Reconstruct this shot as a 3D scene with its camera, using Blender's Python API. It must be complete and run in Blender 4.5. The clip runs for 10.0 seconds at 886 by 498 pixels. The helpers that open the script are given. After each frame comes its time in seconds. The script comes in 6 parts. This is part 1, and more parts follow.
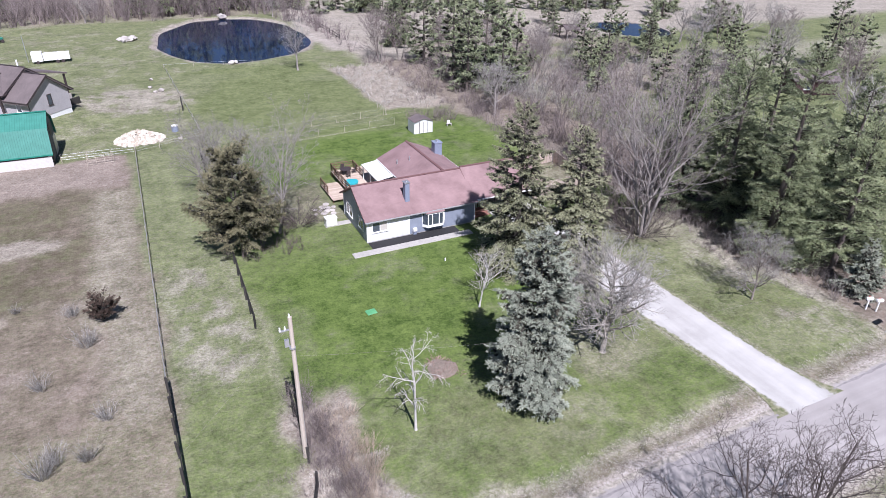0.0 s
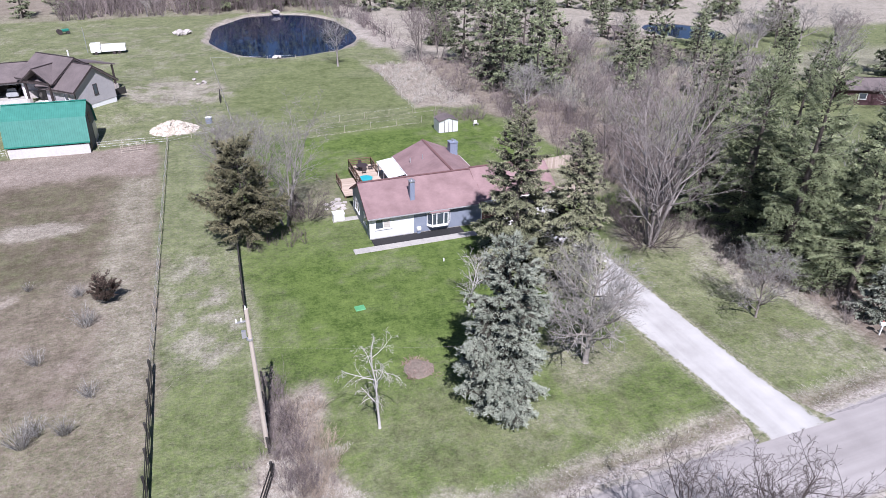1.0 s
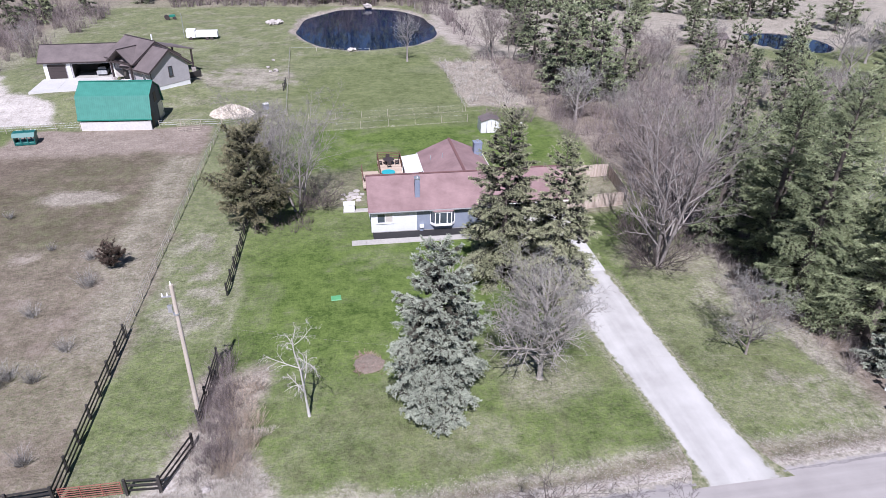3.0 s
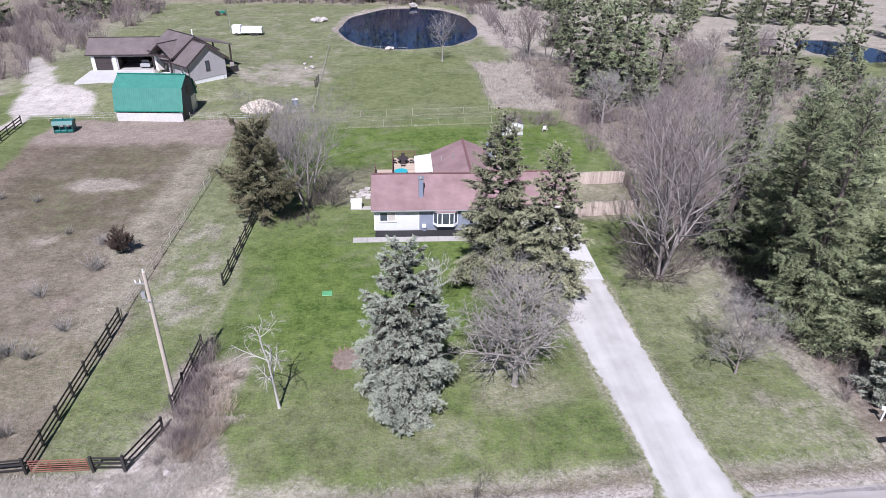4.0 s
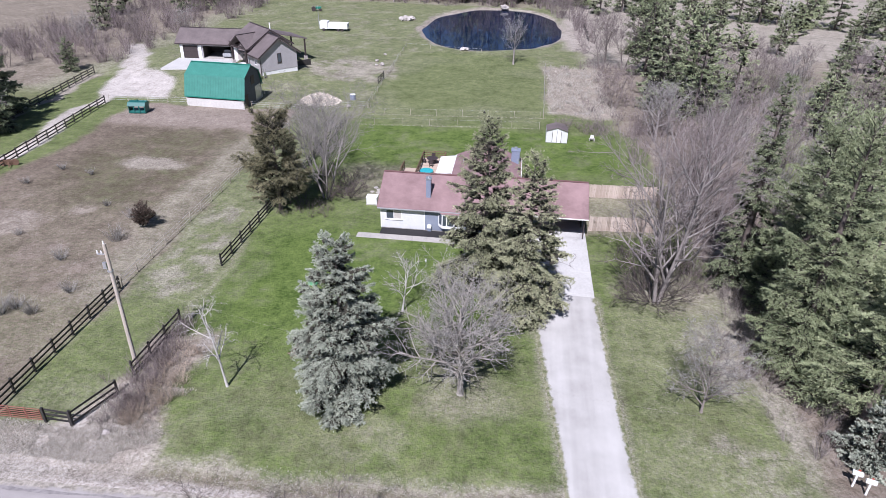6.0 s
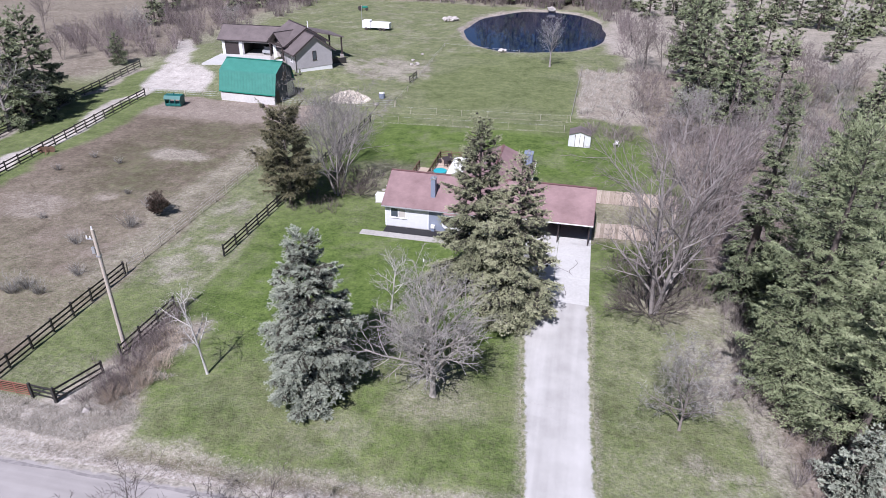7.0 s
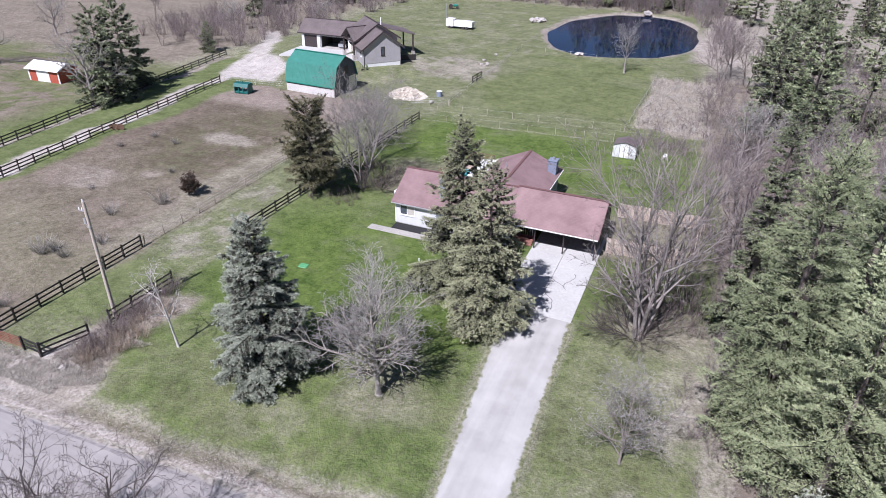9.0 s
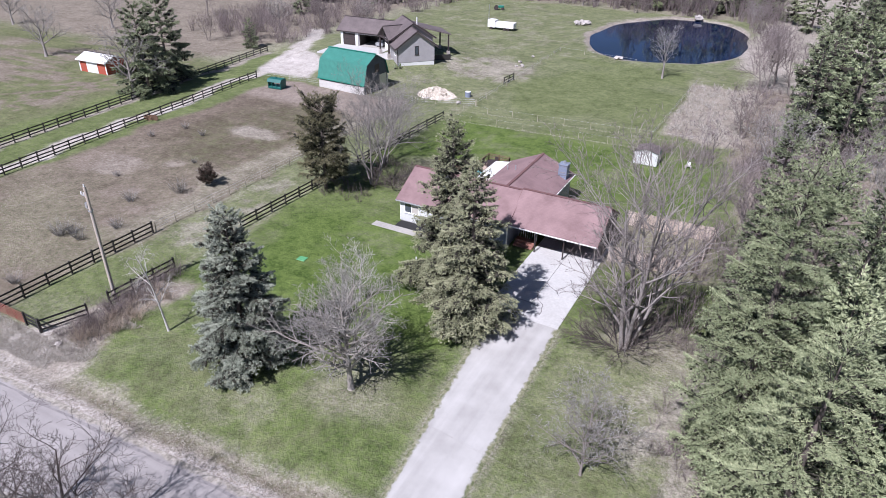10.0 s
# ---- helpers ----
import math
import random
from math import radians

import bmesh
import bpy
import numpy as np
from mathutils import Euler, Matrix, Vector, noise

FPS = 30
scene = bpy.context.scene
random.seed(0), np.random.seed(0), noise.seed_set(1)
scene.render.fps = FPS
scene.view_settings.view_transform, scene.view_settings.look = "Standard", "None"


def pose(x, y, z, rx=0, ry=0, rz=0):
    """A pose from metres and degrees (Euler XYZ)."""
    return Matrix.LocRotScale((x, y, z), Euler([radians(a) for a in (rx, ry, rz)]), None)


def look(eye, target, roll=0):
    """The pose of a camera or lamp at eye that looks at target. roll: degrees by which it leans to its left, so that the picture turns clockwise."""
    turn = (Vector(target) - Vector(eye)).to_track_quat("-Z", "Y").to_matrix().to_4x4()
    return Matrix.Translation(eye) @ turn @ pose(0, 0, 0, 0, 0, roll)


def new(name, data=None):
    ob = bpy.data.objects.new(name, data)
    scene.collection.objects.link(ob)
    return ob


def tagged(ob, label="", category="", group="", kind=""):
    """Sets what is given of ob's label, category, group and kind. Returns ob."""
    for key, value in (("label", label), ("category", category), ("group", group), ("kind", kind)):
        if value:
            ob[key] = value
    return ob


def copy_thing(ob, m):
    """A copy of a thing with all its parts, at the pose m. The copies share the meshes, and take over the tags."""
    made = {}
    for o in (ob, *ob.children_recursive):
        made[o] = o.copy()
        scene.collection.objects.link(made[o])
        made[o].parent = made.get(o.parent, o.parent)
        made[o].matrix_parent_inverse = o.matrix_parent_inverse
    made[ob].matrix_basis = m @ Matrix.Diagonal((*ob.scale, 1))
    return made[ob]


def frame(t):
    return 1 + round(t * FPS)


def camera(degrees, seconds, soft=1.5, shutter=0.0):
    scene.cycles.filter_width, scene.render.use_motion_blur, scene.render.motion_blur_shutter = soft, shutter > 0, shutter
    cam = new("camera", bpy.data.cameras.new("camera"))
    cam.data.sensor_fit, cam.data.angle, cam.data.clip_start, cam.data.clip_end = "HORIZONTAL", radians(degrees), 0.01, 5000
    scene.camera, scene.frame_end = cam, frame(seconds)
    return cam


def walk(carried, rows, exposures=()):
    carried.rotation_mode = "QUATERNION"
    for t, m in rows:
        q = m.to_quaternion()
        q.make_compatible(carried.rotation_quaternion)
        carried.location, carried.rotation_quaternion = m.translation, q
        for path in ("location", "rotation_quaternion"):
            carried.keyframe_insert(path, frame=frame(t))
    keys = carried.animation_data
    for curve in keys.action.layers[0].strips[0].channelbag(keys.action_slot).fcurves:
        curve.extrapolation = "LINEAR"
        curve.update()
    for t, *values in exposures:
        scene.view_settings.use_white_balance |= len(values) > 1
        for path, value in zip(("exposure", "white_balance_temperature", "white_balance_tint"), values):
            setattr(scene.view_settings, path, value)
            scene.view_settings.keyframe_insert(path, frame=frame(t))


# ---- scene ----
cam = camera(68.9, 10.0, soft=0.7)
PATH = [
    (0, (-0.066, 0.483, 32.479), (0.703, 2.056, 31.512), 0.9),
    (0.5, (2.78, -0.643, 32.604), (3.462, 0.967, 31.632), 0.9),
    (1, (5.461, -1.593, 32.651), (6.064, 0.047, 31.677), 0.8),
    (1.5, (8.11, -2.467, 32.622), (8.637, -0.802, 31.648), 0.9),
    (2, (10.809, -3.101, 32.573), (11.259, -1.414, 31.597), 1.0),
    (2.5, (13.512, -3.571, 32.626), (13.885, -1.867, 31.647), 1.1),
    (4, (21.664, -4.444, 32.848), (21.798, -2.708, 31.863), 1.2),
    (4.5, (24.36, -4.558, 32.936), (24.415, -2.818, 31.951), 1.3),
    (5, (27.085, -4.505, 32.982), (27.059, -2.766, 31.996), 1.3),
    (5.5, (29.878, -4.247, 32.983), (29.77, -2.511, 31.996), 1.3),
    (7, (38.018, -2.746, 32.89), (37.664, -1.043, 31.903), 1.1),
    (7.5, (40.6, -1.994, 32.884), (40.168, -0.31, 31.896), 1.1),
    (8, (43.17, -1.112, 32.9), (42.66, 0.549, 31.91), 1.2),
    (8.5, (45.717, -0.118, 32.989), (45.129, 1.516, 31.997), 1.1),
    (9, (48.131, 0.952, 33.026), (47.468, 2.556, 32.032), 1.0),
    (9.5, (50.575, 2.086, 32.979), (49.838, 3.657, 31.985), 1.0),
    (10, (53.066, 3.343, 32.958), (52.255, 4.878, 31.964), 1.0),
]
walk(cam, [(t, look(eye, target, roll)) for t, eye, target, roll in PATH], [(0, 0.68, 5880, 20), (5, 0.52, 5880, 20), (10, 0.49, 5880, 20)])

# ---- world, sun ----
SUN_EL, SUN_AZ = radians(51), radians(8)
TO_SUN = Vector((-math.sin(SUN_AZ) * math.cos(SUN_EL), -math.cos(SUN_AZ) * math.cos(SUN_EL), math.sin(SUN_EL)))
world = bpy.data.worlds.new("sky")
scene.world = world
world.use_nodes = True
wn = world.node_tree.nodes
sky = wn.new("ShaderNodeTexSky")
sky.sky_type, sky.sun_disc = "NISHITA", False
sky.sun_elevation, sky.sun_rotation = SUN_EL, math.pi + SUN_AZ
sky.altitude, sky.air_density, sky.dust_density = 300.0, 0.75, 0.3
world.node_tree.links.new(sky.outputs[0], wn["Background"].inputs[0])
wn["Background"].inputs[1].default_value = 0.05
sun = new("sun", bpy.data.lights.new("sun", "SUN"))
sun.data.energy, sun.data.angle, sun.data.color = 5.0, radians(0.55), (1.0, 0.97, 0.94)
sun.matrix_world = TO_SUN.to_track_quat("Z", "Y").to_matrix().to_4x4()


# ---- materials ----
def nodes_of(m):
    m.use_nodes = True
    n, l = m.node_tree.nodes, m.node_tree.links
    return n, l, n["Principled BSDF"]


def ramp(n, l, fac, stops):
    r = n.new("ShaderNodeValToRGB")
    while len(r.color_ramp.elements) < len(stops):
        r.color_ramp.elements.new(0.5)
    for e, (p, c) in zip(r.color_ramp.elements, stops):
        e.position, e.color = p, (*c, 1)
    l.new(fac, r.inputs[0])
    return r.outputs[0]


def noise_node(n, l, scale, detail=4, vec=None, stretch=None, rough=0.55):
    t = n.new("ShaderNodeTexNoise")
    t.inputs["Scale"].default_value, t.inputs["Detail"].default_value = scale, detail
    t.inputs["Roughness"].default_value = rough
    if vec is None:
        tc = n.new("ShaderNodeTexCoord")
        vec = tc.outputs["Object"]
    if stretch:
        mp = n.new("ShaderNodeMapping")
        mp.inputs["Scale"].default_value = stretch
        l.new(vec, mp.inputs[0])
        vec = mp.outputs[0]
    l.new(vec, t.inputs["Vector"])
    return t.outputs["Fac"]


def math_node(n, l, op, a, b=None):
    m = n.new("ShaderNodeMath")
    m.operation = op
    for i, v in enumerate((a, b)):
        if v is None:
            continue
        if isinstance(v, (int, float)):
            m.inputs[i].default_value = v
        else:
            l.new(v, m.inputs[i])
    return m.outputs[0]


def mix_node(n, l, fac, a, b, blend="MIX"):
    m = n.new("ShaderNodeMix")
    m.data_type, m.blend_type = "RGBA", blend
    for i, v in ((0, fac), (6, a), (7, b)):
        if isinstance(v, (int, float)):
            m.inputs[i].default_value = v
        elif isinstance(v, tuple):
            m.inputs[i].default_value = (*v, 1)
        else:
            l.new(v, m.inputs[i])
    return m.outputs[2]


def bump_node(n, l, bsdf, height, strength=0.3, dist=0.02):
    b = n.new("ShaderNodeBump")
    b.inputs["Strength"].default_value, b.inputs["Distance"].default_value = strength, dist
    l.new(height, b.inputs["Height"])
    l.new(b.outputs[0], bsdf.inputs["Normal"])


def mat(name, dark, light, scale=6.0, rough=0.8, metal=0.0, bump=0.2, big=0.4, stretch=None, per=None):
    """Grain and broad stains between two colours; per: 'object' or 'island' varies each piece."""
    m = bpy.data.materials.new(name)
    n, l, p = nodes_of(m)
    f = noise_node(n, l, scale, 6, stretch=stretch)
    g = noise_node(n, l, big, 3)
    fac = math_node(n, l, "ADD", math_node(n, l, "MULTIPLY", f, 0.6), math_node(n, l, "MULTIPLY", g, 0.4))
    if per == "object":
        o = n.new("ShaderNodeObjectInfo")
        fac = math_node(n, l, "ADD", fac, math_node(n, l, "MULTIPLY", math_node(n, l, "SUBTRACT", o.outputs["Random"], 0.5), 0.35))
    if per == "island":
        o = n.new("ShaderNodeNewGeometry")
        fac = math_node(n, l, "ADD", fac, math_node(n, l, "MULTIPLY", math_node(n, l, "SUBTRACT", o.outputs["Random Per Island"], 0.5), 0.5))
    l.new(ramp(n, l, fac, [(0.28, dark), (0.72, light)]), p.inputs["Base Color"])
    p.inputs["Roughness"].default_value, p.inputs["Metallic"].default_value = rough, metal
    if bump:
        bump_node(n, l, p, f, bump)
    return m


def foliage(name, dark, light, tip, rough=0.7):
    """Needles: bough-sized patches of tone, a little change from blade to blade."""
    m = bpy.data.materials.new(name)
    n, l, p = nodes_of(m)
    o = n.new("ShaderNodeNewGeometry")
    oi = n.new("ShaderNodeObjectInfo")
    f, g = noise_node(n, l, 0.5, 3), noise_node(n, l, 2.6, 3)
    fac = math_node(n, l, "ADD", math_node(n, l, "MULTIPLY", o.outputs["Random Per Island"], 0.26), math_node(n, l, "MULTIPLY", f, 0.35))
    fac = math_node(n, l, "ADD", fac, math_node(n, l, "MULTIPLY", g, 0.42))
    fac = math_node(n, l, "ADD", fac, math_node(n, l, "MULTIPLY", math_node(n, l, "SUBTRACT", oi.outputs["Random"], 0.5), 0.16))
    l.new(ramp(n, l, fac, [(0.32, dark), (0.52, light), (0.74, tip)]), p.inputs["Base Color"])
    p.inputs["Roughness"].default_value = rough
    p.inputs["Specular IOR Level"].default_value = 0.2
    return m


def ribbed(name, dark, light, axis, pitch, rough=0.4, metal=0.3, strength=0.6):
    """Sheet with ribs or laps across one axis."""
    m = bpy.data.materials.new(name)
    n, l, p = nodes_of(m)
    tc = n.new("ShaderNodeTexCoord")
    sp = n.new("ShaderNodeSeparateXYZ")
    l.new(tc.outputs["Object"], sp.inputs[0])
    w = math_node(n, l, "FRACT", math_node(n, l, "DIVIDE", sp.outputs[axis], pitch))
    f = noise_node(n, l, 1.2, 5)
    g = noise_node(n, l, 14, 3)
    fac = math_node(n, l, "ADD", math_node(n, l, "MULTIPLY", f, 0.6), math_node(n, l, "MULTIPLY", g, 0.25))
    edge = math_node(n, l, "LESS_THAN", w, 0.12)
    col = ramp(n, l, fac, [(0.25, dark), (0.65, light)])
    l.new(mix_node(n, l, math_node(n, l, "MULTIPLY", edge, 0.35), col, tuple(c * 0.55 for c in dark)), p.inputs["Base Color"])
    p.inputs["Roughness"].default_value, p.inputs["Metallic"].default_value = rough, metal
    bump_node(n, l, p, w, strength, pitch * 0.15)
    return m


def shingle(name, dark, light):
    m = bpy.data.materials.new(name)
    n, l, p = nodes_of(m)
    br = n.new("ShaderNodeTexBrick")
    tc = n.new("ShaderNodeTexCoord")
    l.new(tc.outputs["Object"], br.inputs["Vector"])
    br.inputs["Color1"].default_value, br.inputs["Color2"].default_value = (*dark, 1), (*light, 1)
    br.inputs["Mortar"].default_value = (*[c * 0.6 for c in dark], 1)
    br.inputs["Scale"].default_value, br.inputs["Mortar Size"].default_value = 1.0, 0.008
    br.inputs["Brick Width"].default_value, br.inputs["Row Height"].default_value = 0.32, 0.14
    f = noise_node(n, l, 0.5, 4)
    g = noise_node(n, l, 40, 2)
    col = mix_node(n, l, 0.5, br.outputs[0], ramp(n, l, g, [(0.3, dark), (0.7, light)]))
    col = mix_node(n, l, 0.55, col, ramp(n, l, f, [(0.3, tuple(c * 0.8 for c in dark)), (0.7, tuple(min(1, c * 1.12) for c in light))]))
    l.new(col, p.inputs["Base Color"])
    p.inputs["Roughness"].default_value = 0.85
    bump_node(n, l, p, g, 0.25, 0.01)
    return m


def glass_mat(name, tint, rough=0.05):
    m = bpy.data.materials.new(name)
    n, l, p = nodes_of(m)
    f = noise_node(n, l, 1.5, 2)
    l.new(ramp(n, l, f, [(0.3, tint), (0.7, tuple(c * 1.5 for c in tint))]), p.inputs["Base Color"])
    p.inputs["Roughness"].default_value, p.inputs["Metallic"].default_value = rough, 0.0
    p.inputs["Specular IOR Level"].default_value = 0.9
    return m


M = dict(
    roof=shingle("brown_red_shingle", (0.195, 0.122, 0.122), (0.285, 0.19, 0.19)),
    roof_dark=shingle("taupe_shingle", (0.105, 0.085, 0.085), (0.16, 0.13, 0.128)),
    ridge=mat("ridge_cap", (0.12, 0.06, 0.06), (0.19, 0.10, 0.095), 12),
    white_siding=ribbed("white_siding", (0.60, 0.61, 0.62), (0.68, 0.68, 0.68), 2, 0.12, 0.6, 0.0, 0.35),
    blue_siding=ribbed("blue_grey_siding", (0.20, 0.225, 0.285), (0.26, 0.288, 0.35), 2, 0.12, 0.6, 0.0, 0.35),
    slate_siding=ribbed("dark_slate_siding", (0.045, 0.055, 0.078), (0.075, 0.088, 0.115), 1, 0.25, 0.6, 0.0, 0.35),
    grey_siding=ribbed("grey_siding", (0.36, 0.34, 0.35), (0.44, 0.42, 0.43), 2, 0.14, 0.6, 0.0, 0.3),
    white=mat("white_paint", (0.68, 0.68, 0.67), (0.82, 0.82, 0.81), 5, 0.55, bump=0.05),
    block_wall=mat("whitewashed_block", (0.44, 0.42, 0.40), (0.62, 0.60, 0.575), 3, 0.8),
    black=mat("black_stain", (0.014, 0.013, 0.012), (0.045, 0.040, 0.037), 9, 0.7, per="object"),
    gutter_grey=mat("dull_gutter", (0.26, 0.26, 0.27), (0.40, 0.40, 0.41), 6, 0.5),
    dark_trim=mat("dark_trim", (0.035, 0.025, 0.025), (0.06, 0.045, 0.045), 9, 0.6),
    # dark tone that stands in for shade inside carport, garage and entry
    shade_in=mat("painted_interior_shade", (0.05, 0.045, 0.04), (0.09, 0.08, 0.07), 3),
    deck=mat("deck_board", (0.36, 0.28, 0.22), (0.54, 0.44, 0.36), 7, stretch=(1, 6, 1), per="object"),
    rail=mat("stained_rail", (0.10, 0.055, 0.035), (0.17, 0.10, 0.065), 9, per="object"),
    board=mat("weathered_board", (0.36, 0.29, 0.24), (0.56, 0.47, 0.41), 7, stretch=(5, 5, 0.6), per="object"),
    post=mat("weathered_post", (0.30, 0.26, 0.20), (0.48, 0.43, 0.36), 10, per="object"),
    pole=mat("pole_wood", (0.34, 0.285, 0.235), (0.54, 0.48, 0.41), 7, stretch=(6, 6, 0.4)),
    concrete=mat("concrete", (0.40, 0.39, 0.375), (0.56, 0.55, 0.535), 5, 0.85, big=0.35),
    old_concrete=mat("weathered_concrete", (0.30, 0.285, 0.265), (0.46, 0.435, 0.405), 5, 0.9),
    mulch=mat("dark_mulch", (0.010, 0.010, 0.012), (0.032, 0.030, 0.031), 20, 0.95, bump=0.8),
    red_mulch=mat("old_mulch", (0.12, 0.098, 0.080), (0.28, 0.225, 0.185), 5, 0.95, bump=0.8),
    green_metal=ribbed("green_roof_steel", (0.026, 0.16, 0.122), (0.052, 0.24, 0.188), 0, 0.28, 0.52, 0.0),
    green=mat("green_paint", (0.01, 0.14, 0.10), (0.02, 0.22, 0.16), 5, 0.45),
    lid_green=mat("faded_green_plastic", (0.07, 0.26, 0.11), (0.13, 0.38, 0.18), 5, 0.5),
    feeder_green=mat("feeder_plastic", (0.006, 0.085, 0.075), (0.012, 0.13, 0.115), 5, 0.45),
    teal=mat("teal_plastic", (0.02, 0.30, 0.36), (0.05, 0.42, 0.46), 4, 0.35, bump=0),
    red=mat("barn_red", (0.30, 0.06, 0.035), (0.44, 0.10, 0.06), 6),
    rust=mat("rusty_red_steel", (0.17, 0.055, 0.04), (0.30, 0.11, 0.08), 12, 0.65),
    maroon=mat("dark_maroon_paint", (0.045, 0.020, 0.024), (0.085, 0.040, 0.045), 5),
    slate=mat("slate_blue_brick", (0.16, 0.185, 0.255), (0.24, 0.275, 0.35), 9, 0.8),
    brick=mat("red_brick", (0.22, 0.10, 0.08), (0.36, 0.18, 0.14), 8),
    steel=mat("galvanised_steel", (0.42, 0.43, 0.45), (0.60, 0.61, 0.63), 8, 0.4, 0.7, 0.05),
    yellow=mat("sign_yellow", (0.80, 0.55, 0.0), (0.88, 0.62, 0.01), 3, 0.4, bump=0),
    glass=glass_mat("window_glass", (0.045, 0.055, 0.07)),
    blind=mat("drawn_blind", (0.40, 0.37, 0.33), (0.52, 0.49, 0.45), 3, 0.5, stretch=(0.3, 1, 14)),
    stone=mat("pale_rock", (0.30, 0.27, 0.25), (0.52, 0.48, 0.45), 2.5, 0.9, bump=0.6, per="object"),
    rubble=mat("rubble", (0.38, 0.33, 0.27), (0.62, 0.56, 0.48), 3, 0.95, bump=0.9, per="island"),
    bark=mat("grey_bark", (0.15, 0.13, 0.12), (0.38, 0.345, 0.325), 14, 0.9, bump=0.6, stretch=(1, 1, 0.3)),
    bark_dark=mat("dark_bark", (0.08, 0.065, 0.055), (0.16, 0.13, 0.115), 14, 0.9, bump=0.6, stretch=(1, 1, 0.3)),
    twig=mat("grey_twig", (0.10, 0.095, 0.088), (0.38, 0.362, 0.335), 3, 0.9, bump=0, per="island"),
    twig_grey=mat("mid_grey_twig", (0.10, 0.092, 0.085), (0.29, 0.27, 0.25), 3, 0.9, bump=0, per="island"),
    twig_brown=mat("brown_twig", (0.085, 0.066, 0.064), (0.29, 0.24, 0.232), 3, 0.9, bump=0, per="island"),
    twig_dark=mat("dark_twig", (0.085, 0.065, 0.06), (0.17, 0.135, 0.125), 3, 0.9, bump=0, per="island"),
    bark_mid=mat("brown_grey_bark", (0.11, 0.092, 0.08), (0.30, 0.26, 0.235), 14, 0.9, bump=0.6, stretch=(1, 1, 0.3)),
    bark_pale=mat("pale_grey_bark", (0.18, 0.16, 0.14), (0.44, 0.40, 0.36), 14, 0.9, bump=0.6, stretch=(1, 1, 0.3)),
    twig_tan=mat("tan_twig", (0.088, 0.072, 0.068), (0.31, 0.268, 0.252), 3, 0.9, bump=0, per="island"),
    # inner twigs, near-black so gaps between boughs look like deep shade
    shade_twig=mat("inner_twigs_painted_shade", (0.022, 0.020, 0.014), (0.052, 0.047, 0.034), 5, 0.95, bump=0),
    twig_red=mat("reddish_twig", (0.20, 0.13, 0.11), (0.38, 0.27, 0.23), 3, 0.9, bump=0, per="island"),
    bark_black=mat("wet_dark_bark", (0.045, 0.036, 0.033), (0.11, 0.088, 0.08), 14, 0.9, bump=0),
    birch_twig=mat("pale_birch_twig", (0.24, 0.22, 0.20), (0.48, 0.45, 0.42), 3, 0.9, bump=0, per="island"),
    birch=mat("birch_bark", (0.34, 0.32, 0.30), (0.66, 0.63, 0.60), 6, 0.8, stretch=(1, 1, 4)),
    dry_stem=mat("dry_stem", (0.28, 0.215, 0.16), (0.48, 0.40, 0.32), 3, 0.95, bump=0, per="island"),
    straw=mat("straw_grass", (0.32, 0.293, 0.25), (0.54, 0.503, 0.45), 3, 0.95, bump=0, per="island"),
    blue_spruce=foliage("blue_spruce_needles", (0.145, 0.165, 0.13), (0.305, 0.33, 0.265), (0.48, 0.505, 0.41)),
    spruce=foliage("spruce_needles", (0.135, 0.145, 0.088), (0.30, 0.31, 0.19), (0.52, 0.51, 0.34)),
    cedar=foliage("cedar_foliage", (0.092, 0.092, 0.054), (0.22, 0.205, 0.124), (0.39, 0.34, 0.215)),
    pine=foliage("pine_needles", (0.118, 0.145, 0.080), (0.27, 0.31, 0.175), (0.455, 0.485, 0.295)),
    fir=foliage("far_conifer_needles", (0.085, 0.105, 0.062), (0.21, 0.24, 0.14), (0.37, 0.40, 0.25)),
    red_shrub=foliage("rust_shrub_foliage", (0.045, 0.032, 0.026), (0.09, 0.065, 0.052), (0.14, 0.10, 0.08)),
)
M["green_metal"].node_tree.nodes["Principled BSDF"].inputs["Specular IOR Level"].default_value = 0.9


def fray(n, l, colour, verge):
    """Grass and dust creeping over the worn border of a drive or road."""
    a = n.new("ShaderNodeAttribute")
    a.attribute_name = "border"
    k = math_node(n, l, "ADD", a.outputs["Fac"], math_node(n, l, "MULTIPLY", math_node(n, l, "SUBTRACT", noise_node(n, l, 1.6, 6, rough=0.7), 0.5), 1.5))
    m = n.new("ShaderNodeMapRange")
    m.interpolation_type = "SMOOTHSTEP"
    m.inputs[1].default_value, m.inputs[2].default_value = 0.35, 0.75
    l.new(k, m.inputs[0])
    return mix_node(n, l, m.outputs[0], colour, ramp(n, l, noise_node(n, l, 2.5, 5, rough=0.7), [(0.38, verge[0]), (0.62, verge[1])]))


def border(mesh_ob, values):
    at = mesh_ob.data.attributes.new("border", "FLOAT", "POINT")
    at.data.foreach_set("value", np.asarray(values, np.float32))


asphalt = bpy.data.materials.new("worn_asphalt")
n, l, p = nodes_of(asphalt)
a1, a2, a3 = noise_node(n, l, 60, 3), noise_node(n, l, 0.35, 5), noise_node(n, l, 0.9, 4, stretch=(0.08, 1.3, 1))
fac = math_node(n, l, "ADD", math_node(n, l, "MULTIPLY", a1, 0.25), math_node(n, l, "ADD", math_node(n, l, "MULTIPLY", a2, 0.35), math_node(n, l, "MULTIPLY", a3, 0.4)))
l.new(fray(n, l, ramp(n, l, fac, [(0.3, (0.225, 0.207, 0.200)), (0.55, (0.335, 0.311, 0.302)), (0.75, (0.43, 0.402, 0.388))]), ((0.19, 0.17, 0.14), (0.42, 0.385, 0.335))), p.inputs["Base Color"])
